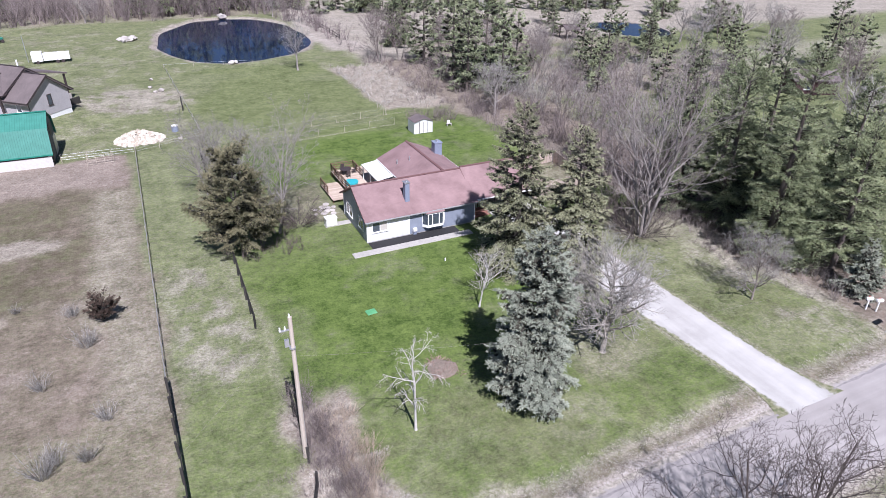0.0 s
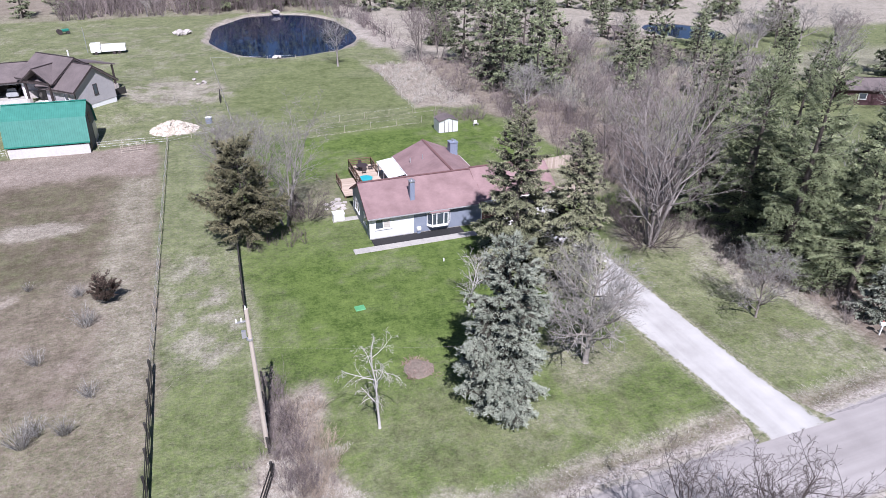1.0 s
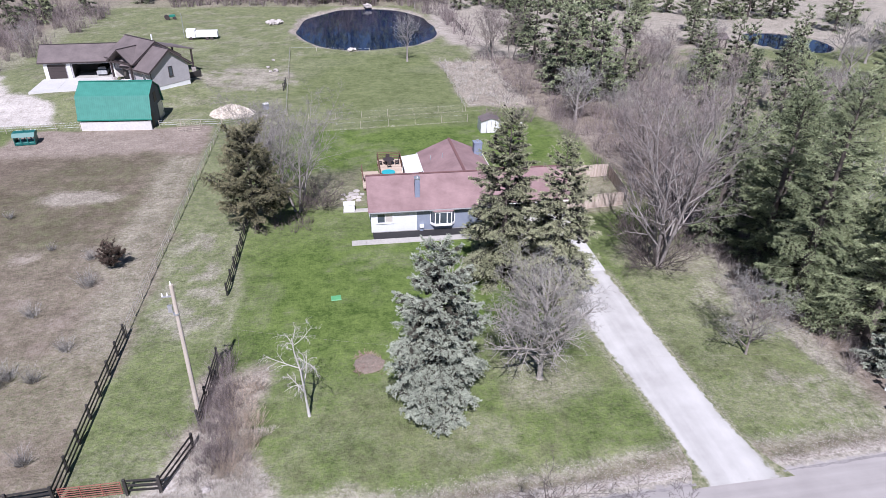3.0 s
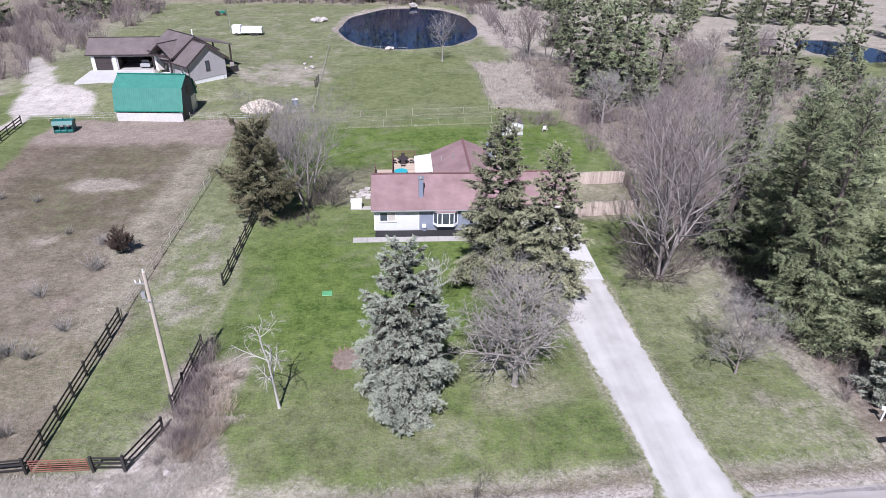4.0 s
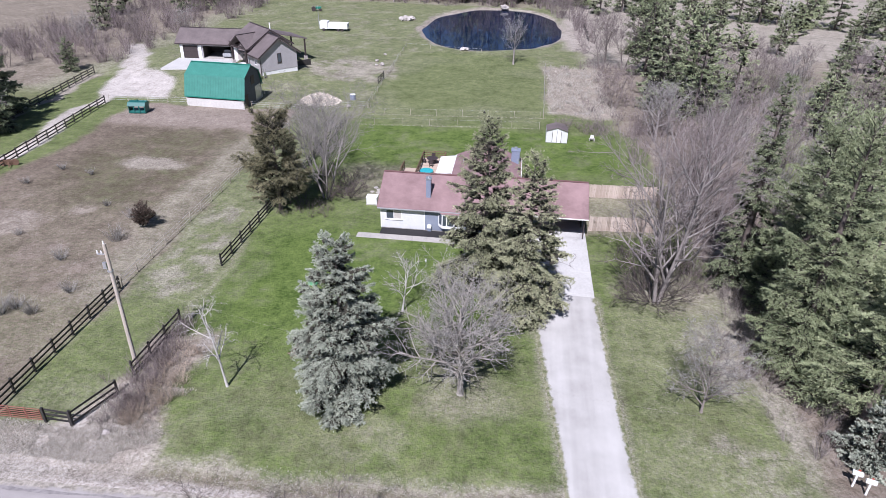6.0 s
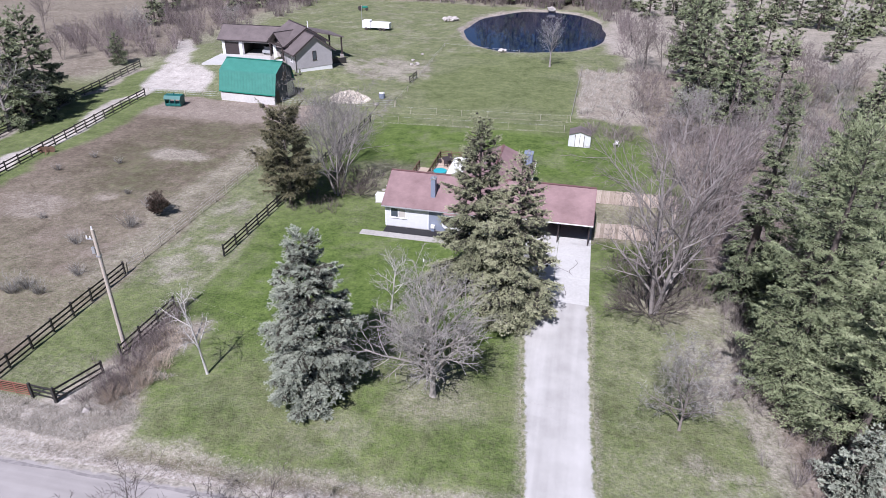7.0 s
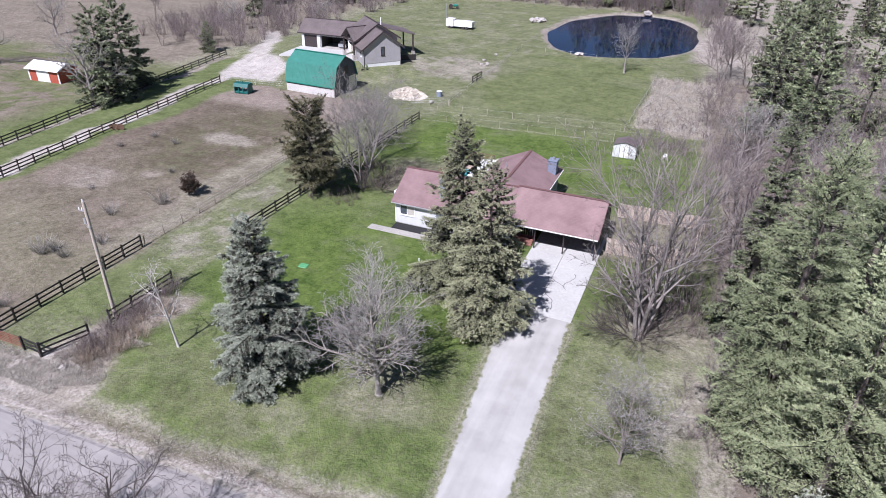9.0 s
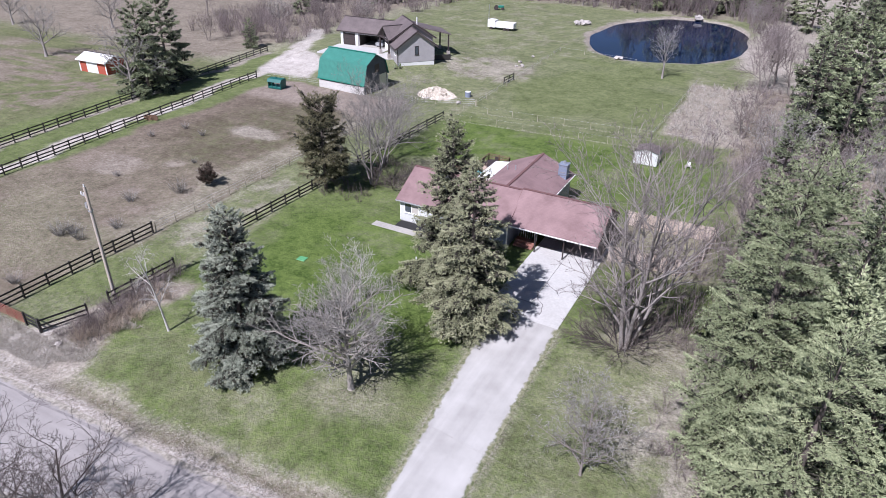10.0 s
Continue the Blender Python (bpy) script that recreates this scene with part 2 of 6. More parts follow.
p.inputs["Roughness"].default_value = 0.9
bump_node(n, l, p, a1, 0.3, 0.01)
M["asphalt"] = asphalt

M["asphalt_dark"] = mat("dark_asphalt", (0.15, 0.138, 0.138), (0.33, 0.305, 0.30), 3, 0.9, bump=0.3)

gravel = bpy.data.materials.new("pale_gravel")
n, l, p = nodes_of(gravel)
a1, a2, a3 = noise_node(n, l, 35, 4), noise_node(n, l, 0.5, 4), noise_node(n, l, 1.0, 3, stretch=(1.1, 0.06, 1))
fac = math_node(n, l, "ADD", math_node(n, l, "MULTIPLY", a1, 0.3), math_node(n, l, "ADD", math_node(n, l, "MULTIPLY", a2, 0.35), math_node(n, l, "MULTIPLY", a3, 0.35)))
l.new(fray(n, l, ramp(n, l, fac, [(0.34, (0.31, 0.297, 0.284)), (0.52, (0.425, 0.412, 0.396)), (0.68, (0.52, 0.507, 0.49))]), ((0.10, 0.115, 0.05), (0.27, 0.26, 0.175))), p.inputs["Base Color"])
p.inputs["Roughness"].default_value = 0.95
bump_node(n, l, p, a1, 0.4, 0.02)
M["gravel"] = gravel

pond_mat = bpy.data.materials.new("pond_water")
n, l, p = nodes_of(pond_mat)
a1 = noise_node(n, l, 0.08, 3)
l.new(ramp(n, l, a1, [(0.3, (0.002, 0.006, 0.018)), (0.7, (0.004, 0.014, 0.050))]), p.inputs["Base Color"])
p.inputs["Roughness"].default_value = 0.06
p.inputs["IOR"].default_value = 1.33
p.inputs["Specular IOR Level"].default_value = 0.5
bump_node(n, l, p, noise_node(n, l, 1.2, 3), 0.06, 0.05)
M["water"] = pond_mat


# ---- mesh helpers ----
def mesh_np(name, V, F, smooth=False):
    V, F = np.asarray(V, np.float32), np.asarray(F, np.int32)
    me = bpy.data.meshes.new(name)
    k = F.shape[1]
    me.vertices.add(len(V))
    me.vertices.foreach_set("co", V.ravel())
    me.loops.add(F.size)
    me.loops.foreach_set("vertex_index", F.ravel())
    me.polygons.add(len(F))
    me.polygons.foreach_set("loop_start", np.arange(0, F.size, k, dtype=np.int32))
    me.polygons.foreach_set("use_smooth", np.full(len(F), smooth, bool))
    me.update(calc_edges=True)
    return me


def part(name, data, material, parent=None, label=""):
    """One mesh object under a thing or part; data is a bmesh or a mesh."""
    if isinstance(data, bmesh.types.BMesh):
        me = bpy.data.meshes.new(name)
        bmesh.ops.recalc_face_normals(data, faces=data.faces)
        data.to_mesh(me)
        data.free()
    else:
        me = data
    if not me.materials:
        me.materials.append(material)
    ob = new(name, me)
    if parent:
        ob.parent = parent
    return tagged(ob, label) if label else ob


def thing(name, x, y, z=0.0, turn=0.0, label="", category="", group="", kind=""):
    ob = new(name)
    ob.matrix_basis = pose(x, y, z, 0, 0, turn)
    ob.empty_display_size = 0.2
    return tagged(ob, label, category, group, kind)


def box(x0, x1, y0, y1, z0, z1, bm=None, bevel=0.0):
    bm = bm or bmesh.new()
    r = bmesh.ops.create_cube(bm, size=1.0, matrix=Matrix.LocRotScale(((x0 + x1) / 2, (y0 + y1) / 2, (z0 + z1) / 2), None, (x1 - x0, y1 - y0, z1 - z0)))
    if bevel:
        es = list({e for v in r["verts"] for e in v.link_edges})
        bmesh.ops.bevel(bm, geom=es, offset=bevel, segments=1, affect="EDGES")
    return bm


def bar(p0, p1, w, h, bm=None):
    """A board between two points, w wide sideways and h high."""
    bm = bm or bmesh.new()
    p0, p1 = Vector(p0), Vector(p1)
    d = (p1 - p0).normalized()
    s = d.cross(Vector((0, 0, 1)))
    s = s.normalized() if s.length > 1e-4 else Vector((1, 0, 0))
    u = s.cross(d)
    vs = [bm.verts.new(p + s * a * w / 2 + u * b * h / 2) for p in (p0, p1) for a, b in ((-1, -1), (1, -1), (1, 1), (-1, 1))]
    for f in ((3, 2, 1, 0), (4, 5, 6, 7), (0, 1, 5, 4), (1, 2, 6, 5), (2, 3, 7, 6), (3, 0, 4, 7)):
        bm.faces.new([vs[i] for i in f])
    return bm


def cyl(p0, p1, r0, r1=None, n=10, bm=None):
    bm = bm or bmesh.new()
    r1 = r0 if r1 is None else r1
    p0, p1 = Vector(p0), Vector(p1)
    q = (p1 - p0).to_track_quat("Z", "Y")
    rings = [[bm.verts.new(p + q @ Vector((r * math.cos(a), r * math.sin(a), 0))) for a in (2 * math.pi * i / n for i in range(n))] for p, r in ((p0, r0), (p1, r1))]
    for i in range(n):
        j = (i + 1) % n
        bm.faces.new((rings[0][i], rings[0][j], rings[1][j], rings[1][i]))
    bm.faces.new(rings[0][::-1])
    bm.faces.new(rings[1])
    return bm


def prism(profile, a, b, axis="x", bm=None):
    """A profile of (u, z) pairs drawn out from a to b along x or y."""
    bm = bm or bmesh.new()
    def at(t, u, z):
        return (t, u, z) if axis == "x" else (u, t, z)
    r0 = [bm.verts.new(at(a, u, z)) for u, z in profile]
    r1 = [bm.verts.new(at(b, u, z)) for u, z in profile]
    k = len(profile)
    for i in range(k):
        j = (i + 1) % k
        bm.faces.new((r0[i], r0[j], r1[j], r1[i]))
    bm.faces.new(r0[::-1])
    bm.faces.new(r1)
    return bm


def slab(corners, thick, bm=None):
    """A flat plate from four corners of its top, thick downwards."""
    bm = bm or bmesh.new()
    top = [bm.verts.new(c) for c in corners]
    low = [bm.verts.new((c[0], c[1], c[2] - thick)) for c in corners]
    bm.faces.new(top)
    bm.faces.new(low[::-1])
    for i in range(len(corners)):
        j = (i + 1) % len(corners)
        bm.faces.new((top[i], low[i], low[j], top[j]))
    return bm


# value noise on arrays
LAT = np.random.default_rng(5).random((256, 256))


def vnoise(x, y, s):
    x, y = np.asarray(x) / s + 1000.0, np.asarray(y) / s + 1000.0
    i, j = np.floor(x).astype(int), np.floor(y).astype(int)
    u, v = x - i, y - j
    u, v = u * u * (3 - 2 * u), v * v * (3 - 2 * v)
    a, b = LAT[i % 256, j % 256], LAT[(i + 1) % 256, j % 256]
    c, d = LAT[i % 256, (j + 1) % 256], LAT[(i + 1) % 256, (j + 1) % 256]
    return (a * (1 - u) + b * u) * (1 - v) + (c * (1 - u) + d * u) * v


def sstep(x, a, b):
    t = np.clip((x - a) / (b - a), 0, 1)
    return t * t * (3 - 2 * t)


def rect(x, y, x0, x1, y0, y1, s=1.0):
    return sstep(x, x0 - s, x0 + s) * (1 - sstep(x, x1 - s, x1 + s)) * sstep(y, y0 - s, y0 + s) * (1 - sstep(y, y1 - s, y1 + s))


def disc(x, y, cx, cy, rx, ry, s=0.15):
    return 1 - sstep(np.hypot((x - cx) / rx, (y - cy) / ry), 1 - s, 1 + s)


# ---- ground ----
def road_edge(x):
    return 20.6 + 0.034 * (x - 5)


POND = (25.4, 173.8, 18.0, 28.2)
POND_2 = (128.5, 147.0, 9.5, 12.0)


def axis_points(lo, a, b, hi, step):
    mid = np.arange(a, b + step / 2, step)
    grow, d, k = [], step, b
    while k < hi:
        d *= 1.22
        k += d
        grow.append(k)
    low, d, k = [], step, a
    while k > lo:
        d *= 1.22
        k -= d
        low.append(k)
    return np.array(low[::-1] + list(mid) + grow)


def pond_shape(x, y, c):
    w = (vnoise(x, y, 16) - 0.5) * 0.13 + (vnoise(x, y, 6) - 0.5) * 0.05
    return np.hypot((x - c[0]) / c[2], (y - c[1]) / c[3]) + w


def height_at(x, y):
    h = (vnoise(x, y, 14) - 0.5) * 0.10 + (vnoise(x, y, 3.5) - 0.5) * 0.05
    e = road_edge(x)
    h = h * sstep(np.abs(y - e + 3), 4, 8) - 0.22 * np.exp(-((y - e - 2.0) / 0.9) ** 2) * (1 - rect(x, y, 35, 44, 15, 30, 1.5))
    for c in (POND, POND_2):
        d = pond_shape(x, y, c)
        h = h - 1.2 * (1 - sstep(d, 0.90, 1.06)) + 0.15 * np.exp(-((d - 1.10) / 0.05) ** 2)
    flat = rect(x, y, 16, 43, 53, 78, 1.5)
    return h * (1 - flat) + 1.7 * disc(x, y, -25, 122, 19, 17, 0.45)


def ground_weights(x, y):
    """Six covers: lawn, meadow, dry grass, dark soil, bare soil, sand."""
    dx, dy = (vnoise(x, y, 5) - 0.5) * 2.4 + (vnoise(x, y, 1.7) - 0.5) * 0.9, (vnoise(y, x, 5) - 0.5) * 2.4 + (vnoise(y, x, 1.7) - 0.5) * 0.9
    X, Y = x + dx, y + dy
    n1, n2, n3 = vnoise(x, y, 3.0), vnoise(x, y, 9.0), vnoise(x, y, 1.1)
    patch = 0.36 * n1 + 0.24 * n2 + 0.40 * n3
    W = np.zeros((6, *x.shape))
    W[1] = 0.55
    W[2] = 0.45

    def cover(mask, *w):
        for i in range(6):
            W[i] = W[i] * (1 - mask) + w[i] * mask

    # far country
    cover(sstep(Y, 200, 212) * (1 - sstep(X, 44, 50)), 0, 0.15, 0.25, 0.2, 0.4, 0)
    cover(rect(X, Y, 46, 400, 132, 400, 3), 0, 0.14, 0.46, 0.06, 0.18, 0.16)
    cover(rect(X, Y, 66, 400, -100, 140, 4), 0.22, 0.68, 0.10, 0, 0, 0)
    cover(rect(X, Y, 66, 400, 96, 116, 4), 0.04, 0.46, 0.32, 0.06, 0, 0.12)
    cover(rect(X, Y, -400, -52, 100, 400, 4), 0, 0.14, 0.26, 0.26, 0.34, 0)
    cover(rect(X, Y, -400, -46, 20, 100, 4), 0.22, 0.46, 0.04, 0.20, 0.08, 0)
    cover(rect(X, Y, -400, -52, 40, 100, 4) * sstep(patch, 0.5, 0.62), 0.0, 0.15, 0.20, 0.25, 0.40, 0)
    # meadow behind the yard and round the new house
    m = rect(X, Y, -46, 46, 92, 206, 2)
    cover(m, 0.22, 0.62, 0.16, 0, 0, 0)
    cover(m * sstep(patch, 0.52, 0.70), 0.08, 0.54, 0.34, 0, 0.04, 0)
    cover(rect(X, Y, 8, 37.5, 90, 141, 1.2), 0.27, 0.68, 0.05, 0, 0, 0)
    cover(rect(X, Y, 8, 50, 90, 100.5, 1.0), 0.38, 0.57, 0.05, 0, 0, 0)
    cover(rect(X, Y, 8, 37.5, 90, 141, 1.2) * sstep(n2, 0.55, 0.8), 0.22, 0.62, 0.16, 0, 0, 0)
    cover(disc(X, Y, 0, 122, 10, 8) * sstep(patch, 0.35, 0.6), 0.0, 0.25, 0.65, 0, 0.1, 0)
    # brush patch by the yard corner
    cover(rect(X, Y, 48, 62, 94, 136, 1.5), 0, 0.12, 0.26, 0.24, 0.38, 0)
    cover(rect(X, Y, 38.0, 49, 101, 133, 0.8), 0, 0.12, 0.42, 0.06, 0.32, 0.08)
    cover(rect(X, Y, 62, 112, 90, 150, 4) * sstep(patch, 0.30, 0.55), 0, 0.15, 0.35, 0.15, 0.35, 0)
    # woods on the east side
    cover(rect(X, Y, 52.5, 66, -60, 98, 1.2), 0, 0.05, 0.22, 0.35, 0.38, 0)
    cover(rect(X, Y, 49.5, 55, 50, 96, 1.2), 0, 0.08, 0.32, 0.20, 0.40, 0)
    # paddock
    pd = rect(X, Y, -34, -2.2, 25, 95.5, 0.7)
    cover(pd, 0, 0.14, 0.06, 0.44, 0.36, 0)
    cover(pd * (1 - sstep(Y, 50, 66)), 0, 0.20, 0.10, 0.36, 0.34, 0)
    cover(pd * (1 - sstep(Y, 50, 62)) * sstep(patch, 0.5, 0.66), 0, 0.08, 0.16, 0.28, 0.48, 0)
    cover(pd * (1 - sstep(Y, 40, 50)) * sstep(n2, 0.45, 0.75), 0, 0.34, 0.14, 0.18, 0.34, 0)
    cover(pd * rect(X, Y, -34, -3, 62, 87, 4) * sstep(patch, 0.25, 0.5), 0, 0.10, 0.02, 0.62, 0.26, 0)
    cover(disc(X, Y, -12.5, 71, 12, 14.5, 0.35) * sstep(patch, 0.22, 0.55), 0, 0.34, 0.0, 0.60, 0.06, 0)
    cover(pd * (1 - sstep(X, -33, -24)) * sstep(Y, 50, 60) * 0.8, 0, 0.04, 0.06, 0.40, 0.50, 0)
    cover(pd * rect(X, Y, -24, -8, 47, 58, 3) * sstep(n1, 0.45, 0.7), 0, 0.05, 0.46, 0.09, 0.40, 0)
    cover(pd * rect(X, Y, -36, -2, 85, 96, 2.0), 0, 0.0, 0.08, 0.10, 0.68, 0.14)
    cover(pd * rect(X, Y, -7, -2.4, 40, 84, 1.5), 0, 0.28, 0.34, 0.12, 0.26, 0)
    cover(disc(X, Y, -14.6, 71.5, 4.4, 2.2, 0.35), 0, 0.14, 0.50, 0, 0.28, 0.08)
    # strip between the fences
    st = rect(X, Y, -2.0, 5.6, 25.5, 96, 0.6)
    cover(st, 0.28, 0.50, 0.20, 0.02, 0, 0)
    cover(st * rect(X, Y, -2, 5.6, 30, 41, 1.5), 0.40, 0.50, 0.10, 0, 0, 0)
    cover(st * rect(X, Y, -1.5, 4.2, 41, 62, 1.0) * sstep(n3 * 0.7 + n1 * 0.3, 0.48, 0.66), 0.10, 0.30, 0.42, 0, 0.08, 0.10)
    # house lawn
    lw = rect(X, Y, 6.2, 52.0, 23.6, 92, 0.7)
    cover(lw, 0.55, 0.38, 0.07, 0, 0, 0)
    cover(rect(X, Y, 9, 36, 37, 57, 4.0), 0.92, 0.08, 0.0, 0, 0, 0)
    cover(rect(X, Y, 9, 48, 76, 91.5, 1.5), 0.90, 0.10, 0, 0, 0, 0)
    cover(rect(X, Y, 42, 53, 25, 46, 1.0), 0.22, 0.58, 0.20, 0, 0, 0)
    cover(rect(X, Y, 48.5, 53.5, 25.5, 34, 1.5) * sstep(n3, 0.2, 0.6), 0.06, 0.40, 0.48, 0, 0, 0.06)
    cover(rect(X, Y, 46, 53.5, 30, 50, 1.2) * sstep(X - 0.12 * (Y - 30), 46.0, 49.5), 0.02, 0.24, 0.60, 0, 0.04, 0.10)
    cover(lw * (1 - sstep(Y, 32, 38)) * sstep(patch, 0.42, 0.62), 0.42, 0.42, 0.08, 0.08, 0, 0)
    cover(lw * sstep(patch, 0.56, 0.72) * 0.6, 0.30, 0.50, 0.20, 0, 0, 0)
    cover(lw * (1 - sstep(Y, 34, 42)) * sstep(vnoise(x + 40, y, 1.5) * 0.6 + n2 * 0.4, 0.5, 0.68) * 0.75, 0.24, 0.50, 0.06, 0.20, 0, 0)
    cover(rect(X, Y, 12, 19, 64, 76, 1.5), 0.14, 0.36, 0.20, 0.12, 0.18, 0)
    cover(rect(X, Y, 41.5, 51, 59.5, 70, 0.8), 0.10, 0.34, 0.26, 0.05, 0.25, 0)
    cover(disc(X, Y, 30.3, 32.6, 3.2, 2.6, 0.5) * 0.7, 0.05, 0.45, 0.40, 0, 0.10, 0)
    cover(disc(X, Y, 24.0, 27.8, 3.4, 2.6, 0.4) * 0.7 * sstep(n3, 0.2, 0.6), 0.15, 0.52, 0.33, 0, 0, 0)
    cover(disc(X, Y, 47.2, 48.5, 4, 3.5, 0.5) * 0.8, 0, 0.25, 0.40, 0.1, 0.25, 0)
    # thicket round the pole, verge
    cover(np.maximum(rect(X, Y, 5.0, 9.6, 27, 37.2, 0.7), rect(X, Y, 3.6, 9.8, 23.6, 30, 0.8)), 0, 0.05, 0.55, 0.05, 0.35, 0)
    e = road_edge(x)
    cover((1 - sstep(y + dy * 0.5 - e, 1.5, 2.7)) * (1 - rect(x, y, 36.6, 41.8, 10, 30, 0.3)), 0.02, 0.28, 0.50, 0.02, 0.18, 0)
    cover(rect(X, y - e, -40, 10.5, -1, 4.6, 0.8), 0, 0.05, 0.60, 0.0, 0.17, 0.18)
    cover(1 - sstep(np.abs(y + dy * 0.25 - e + 3.2), 3.7, 4.6), 0, 0.0, 0.16, 0.06, 0.24, 0.54)
    w = y + dy * 0.3 - e
    cover((sstep(w, 0.7, 1.1) - sstep(w, 2.1, 2.5)) * sstep(X, 8, 14) * 0.9, 0.04, 0.26, 0.22, 0.22, 0.26, 0)
    cover((sstep(w, 1.7, 2.0) - sstep(w, 2.4, 2.9)) * sstep(X, 8, 14) * 0.6, 0.05, 0.25, 0.42, 0, 0.10, 0.18)
    cover(rect(X, Y, -6, 9.5, 20, 26.5, 0.8) * sstep(n1, 0.25, 0.5), 0, 0.04, 0.42, 0, 0.08, 0.46)
    cover((sstep(x - 37.75 + 0.118 * (y - 25), -0.9, -0.1) - sstep(x - 41.1 - 0.036 * (47 - y), 0.1, 0.8)) * (1 - sstep(y, 46, 48)) * 0.75, 0.05, 0.20, 0.22, 0.10, 0.18, 0.25)
    # farm drive shoulders
    fx = -32.2 - 0.0909 * (Y - 41)
    cover(rect(X, Y, -48, -30, 20, 108, 1.0), 0.46, 0.46, 0.08, 0, 0, 0)
    ff = -39.6 - 0.123 * (Y - 46)
    cover((1 - sstep(np.abs(X - ff), 0.5, 1.1)) * (1 - sstep(Y, 108, 111)), 0, 0.10, 0.60, 0, 0.20, 0.10)
    cover((1 - sstep(np.abs(X - fx), 0.9, 1.5)) * (1 - sstep(Y, 104, 108)), 0, 0, 0.10, 0, 0.16, 0.74)
    cover(rect(X + 0.5 * (Y - 107), Y, -42, -30, 99, 112, 1.2), 0, 0, 0.05, 0, 0.10, 0.85)
    cover(rect(X + 0.55 * (Y - 112), Y, -42, -37, 108, 136, 1.0), 0, 0.05, 0.20, 0, 0.10, 0.65)
    # pond rims
    for c in (POND, POND_2):
        d = pond_shape(x, y, c)
        cover(1 - sstep(d + (n1 - 0.5) * 0.09, 1.03, 1.10), 0, 0.08, 0.32, 0.08, 0.32, 0.20)
    cover(rect(X, Y, 43, 52, 150, 205, 2), 0, 0.05, 0.45, 0, 0.25, 0.25)
    return W


gx = axis_points(-1600, -60, 66, 1600, 0.6)
gy = axis_points(-900, 12, 112, 2200, 0.6)
gx = np.concatenate([gx[gx <= 66], np.arange(67.5, 142, 1.5), gx[gx > 143]])
gy = np.concatenate([gy[gy <= 112], np.arange(113.2, 208, 1.2), gy[gy > 210]])
GX, GY = np.meshgrid(gx, gy, indexing="xy")
GZ = height_at(GX, GY)
nx, ny = len(gx), len(gy)
idx = np.arange(nx * ny).reshape(ny, nx)
quads = np.stack([idx[:-1, :-1], idx[:-1, 1:], idx[1:, 1:], idx[1:, :-1]], -1).reshape(-1, 4)
ground_mesh = mesh_np("ground", np.stack([GX, GY, GZ], -1).reshape(-1, 3), quads, True)
GW = ground_weights(GX, GY)
for key, k in (("cover_a", 0), ("cover_b", 3)):
    at = ground_mesh.attributes.new(key, "FLOAT_VECTOR", "POINT")
    at.data.foreach_set("vector", np.stack([GW[k], GW[k + 1], GW[k + 2]], -1).reshape(-1).astype(np.float32))

gm = bpy.data.materials.new("ground_cover")
n, l, p = nodes_of(gm)
fine, mid, wide = noise_node(n, l, 2.2, 5, rough=0.75), noise_node(n, l, 0.75, 5, rough=0.7), noise_node(n, l, 0.2, 4)
grain, fleck = noise_node(n, l, 5.0, 3, rough=0.75), noise_node(n, l, 3.2, 4, rough=0.8)
speck = noise_node(n, l, 2.4, 5, rough=0.8)
blotch = noise_node(n, l, 0.8, 6, rough=0.75)
clod = noise_node(n, l, 2.0, 6, rough=0.8)


def stretch(v):
    m = n.new("ShaderNodeMapRange")
    m.inputs[1].default_value, m.inputs[2].default_value = 0.40, 0.60
    l.new(v, m.inputs[0])
    return m.outputs[0]


tone = math_node(n, l, "ADD", math_node(n, l, "MULTIPLY", math_node(n, l, "ADD", math_node(n, l, "MULTIPLY", fine, 0.6), math_node(n, l, "MULTIPLY", grain, 0.4)), 0.52), math_node(n, l, "ADD", math_node(n, l, "MULTIPLY", mid, 0.30), math_node(n, l, "MULTIPLY", wide, 0.18)))
covers = []
for key in ("cover_a", "cover_b"):
    a = n.new("ShaderNodeAttribute")
    a.attribute_name = key
    s = n.new("ShaderNodeSeparateXYZ")
    l.new(a.outputs["Vector"], s.inputs[0])
    covers += [s.outputs[i] for i in range(3)]
palette = [
    ((0.039, 0.073, 0.012), (0.153, 0.206, 0.056)),
    ((0.076, 0.092, 0.037), (0.212, 0.226, 0.116)),
    ((0.175, 0.153, 0.125), (0.470, 0.425, 0.368)),
    ((0.078, 0.060, 0.045), (0.150, 0.120, 0.094)),
    ((0.155, 0.120, 0.096), (0.305, 0.246, 0.206)),
    ((0.330, 0.300, 0.274), (0.590, 0.550, 0.515)),
]
total, colour = None, None
for w, (dark, light), salt in zip(covers, palette, (fine, fleck, speck, blotch, clod, grain)):
    w = math_node(n, l, "POWER", math_node(n, l, "MULTIPLY", w, math_node(n, l, "ADD", math_node(n, l, "MULTIPLY", stretch(salt), 1.3), 0.35)), 1.4)
    c = n.new("ShaderNodeVectorMath")
    c.operation = "SCALE"
    l.new(ramp(n, l, tone, [(0.41, dark), (0.59, light)]), c.inputs[0])
    l.new(w, c.inputs["Scale"])
    if total is None:
        total, colour = w, c.outputs[0]
    else:
        total = math_node(n, l, "ADD", total, w)
        add = n.new("ShaderNodeVectorMath")
        l.new(colour, add.inputs[0])
        l.new(c.outputs[0], add.inputs[1])
        colour = add.outputs[0]
dv = n.new("ShaderNodeVectorMath")
dv.operation = "SCALE"
l.new(colour, dv.inputs[0])
l.new(math_node(n, l, "DIVIDE", 1.0, math_node(n, l, "ADD", total, 1e-5)), dv.inputs["Scale"])
l.new(dv.outputs[0], p.inputs["Base Color"])
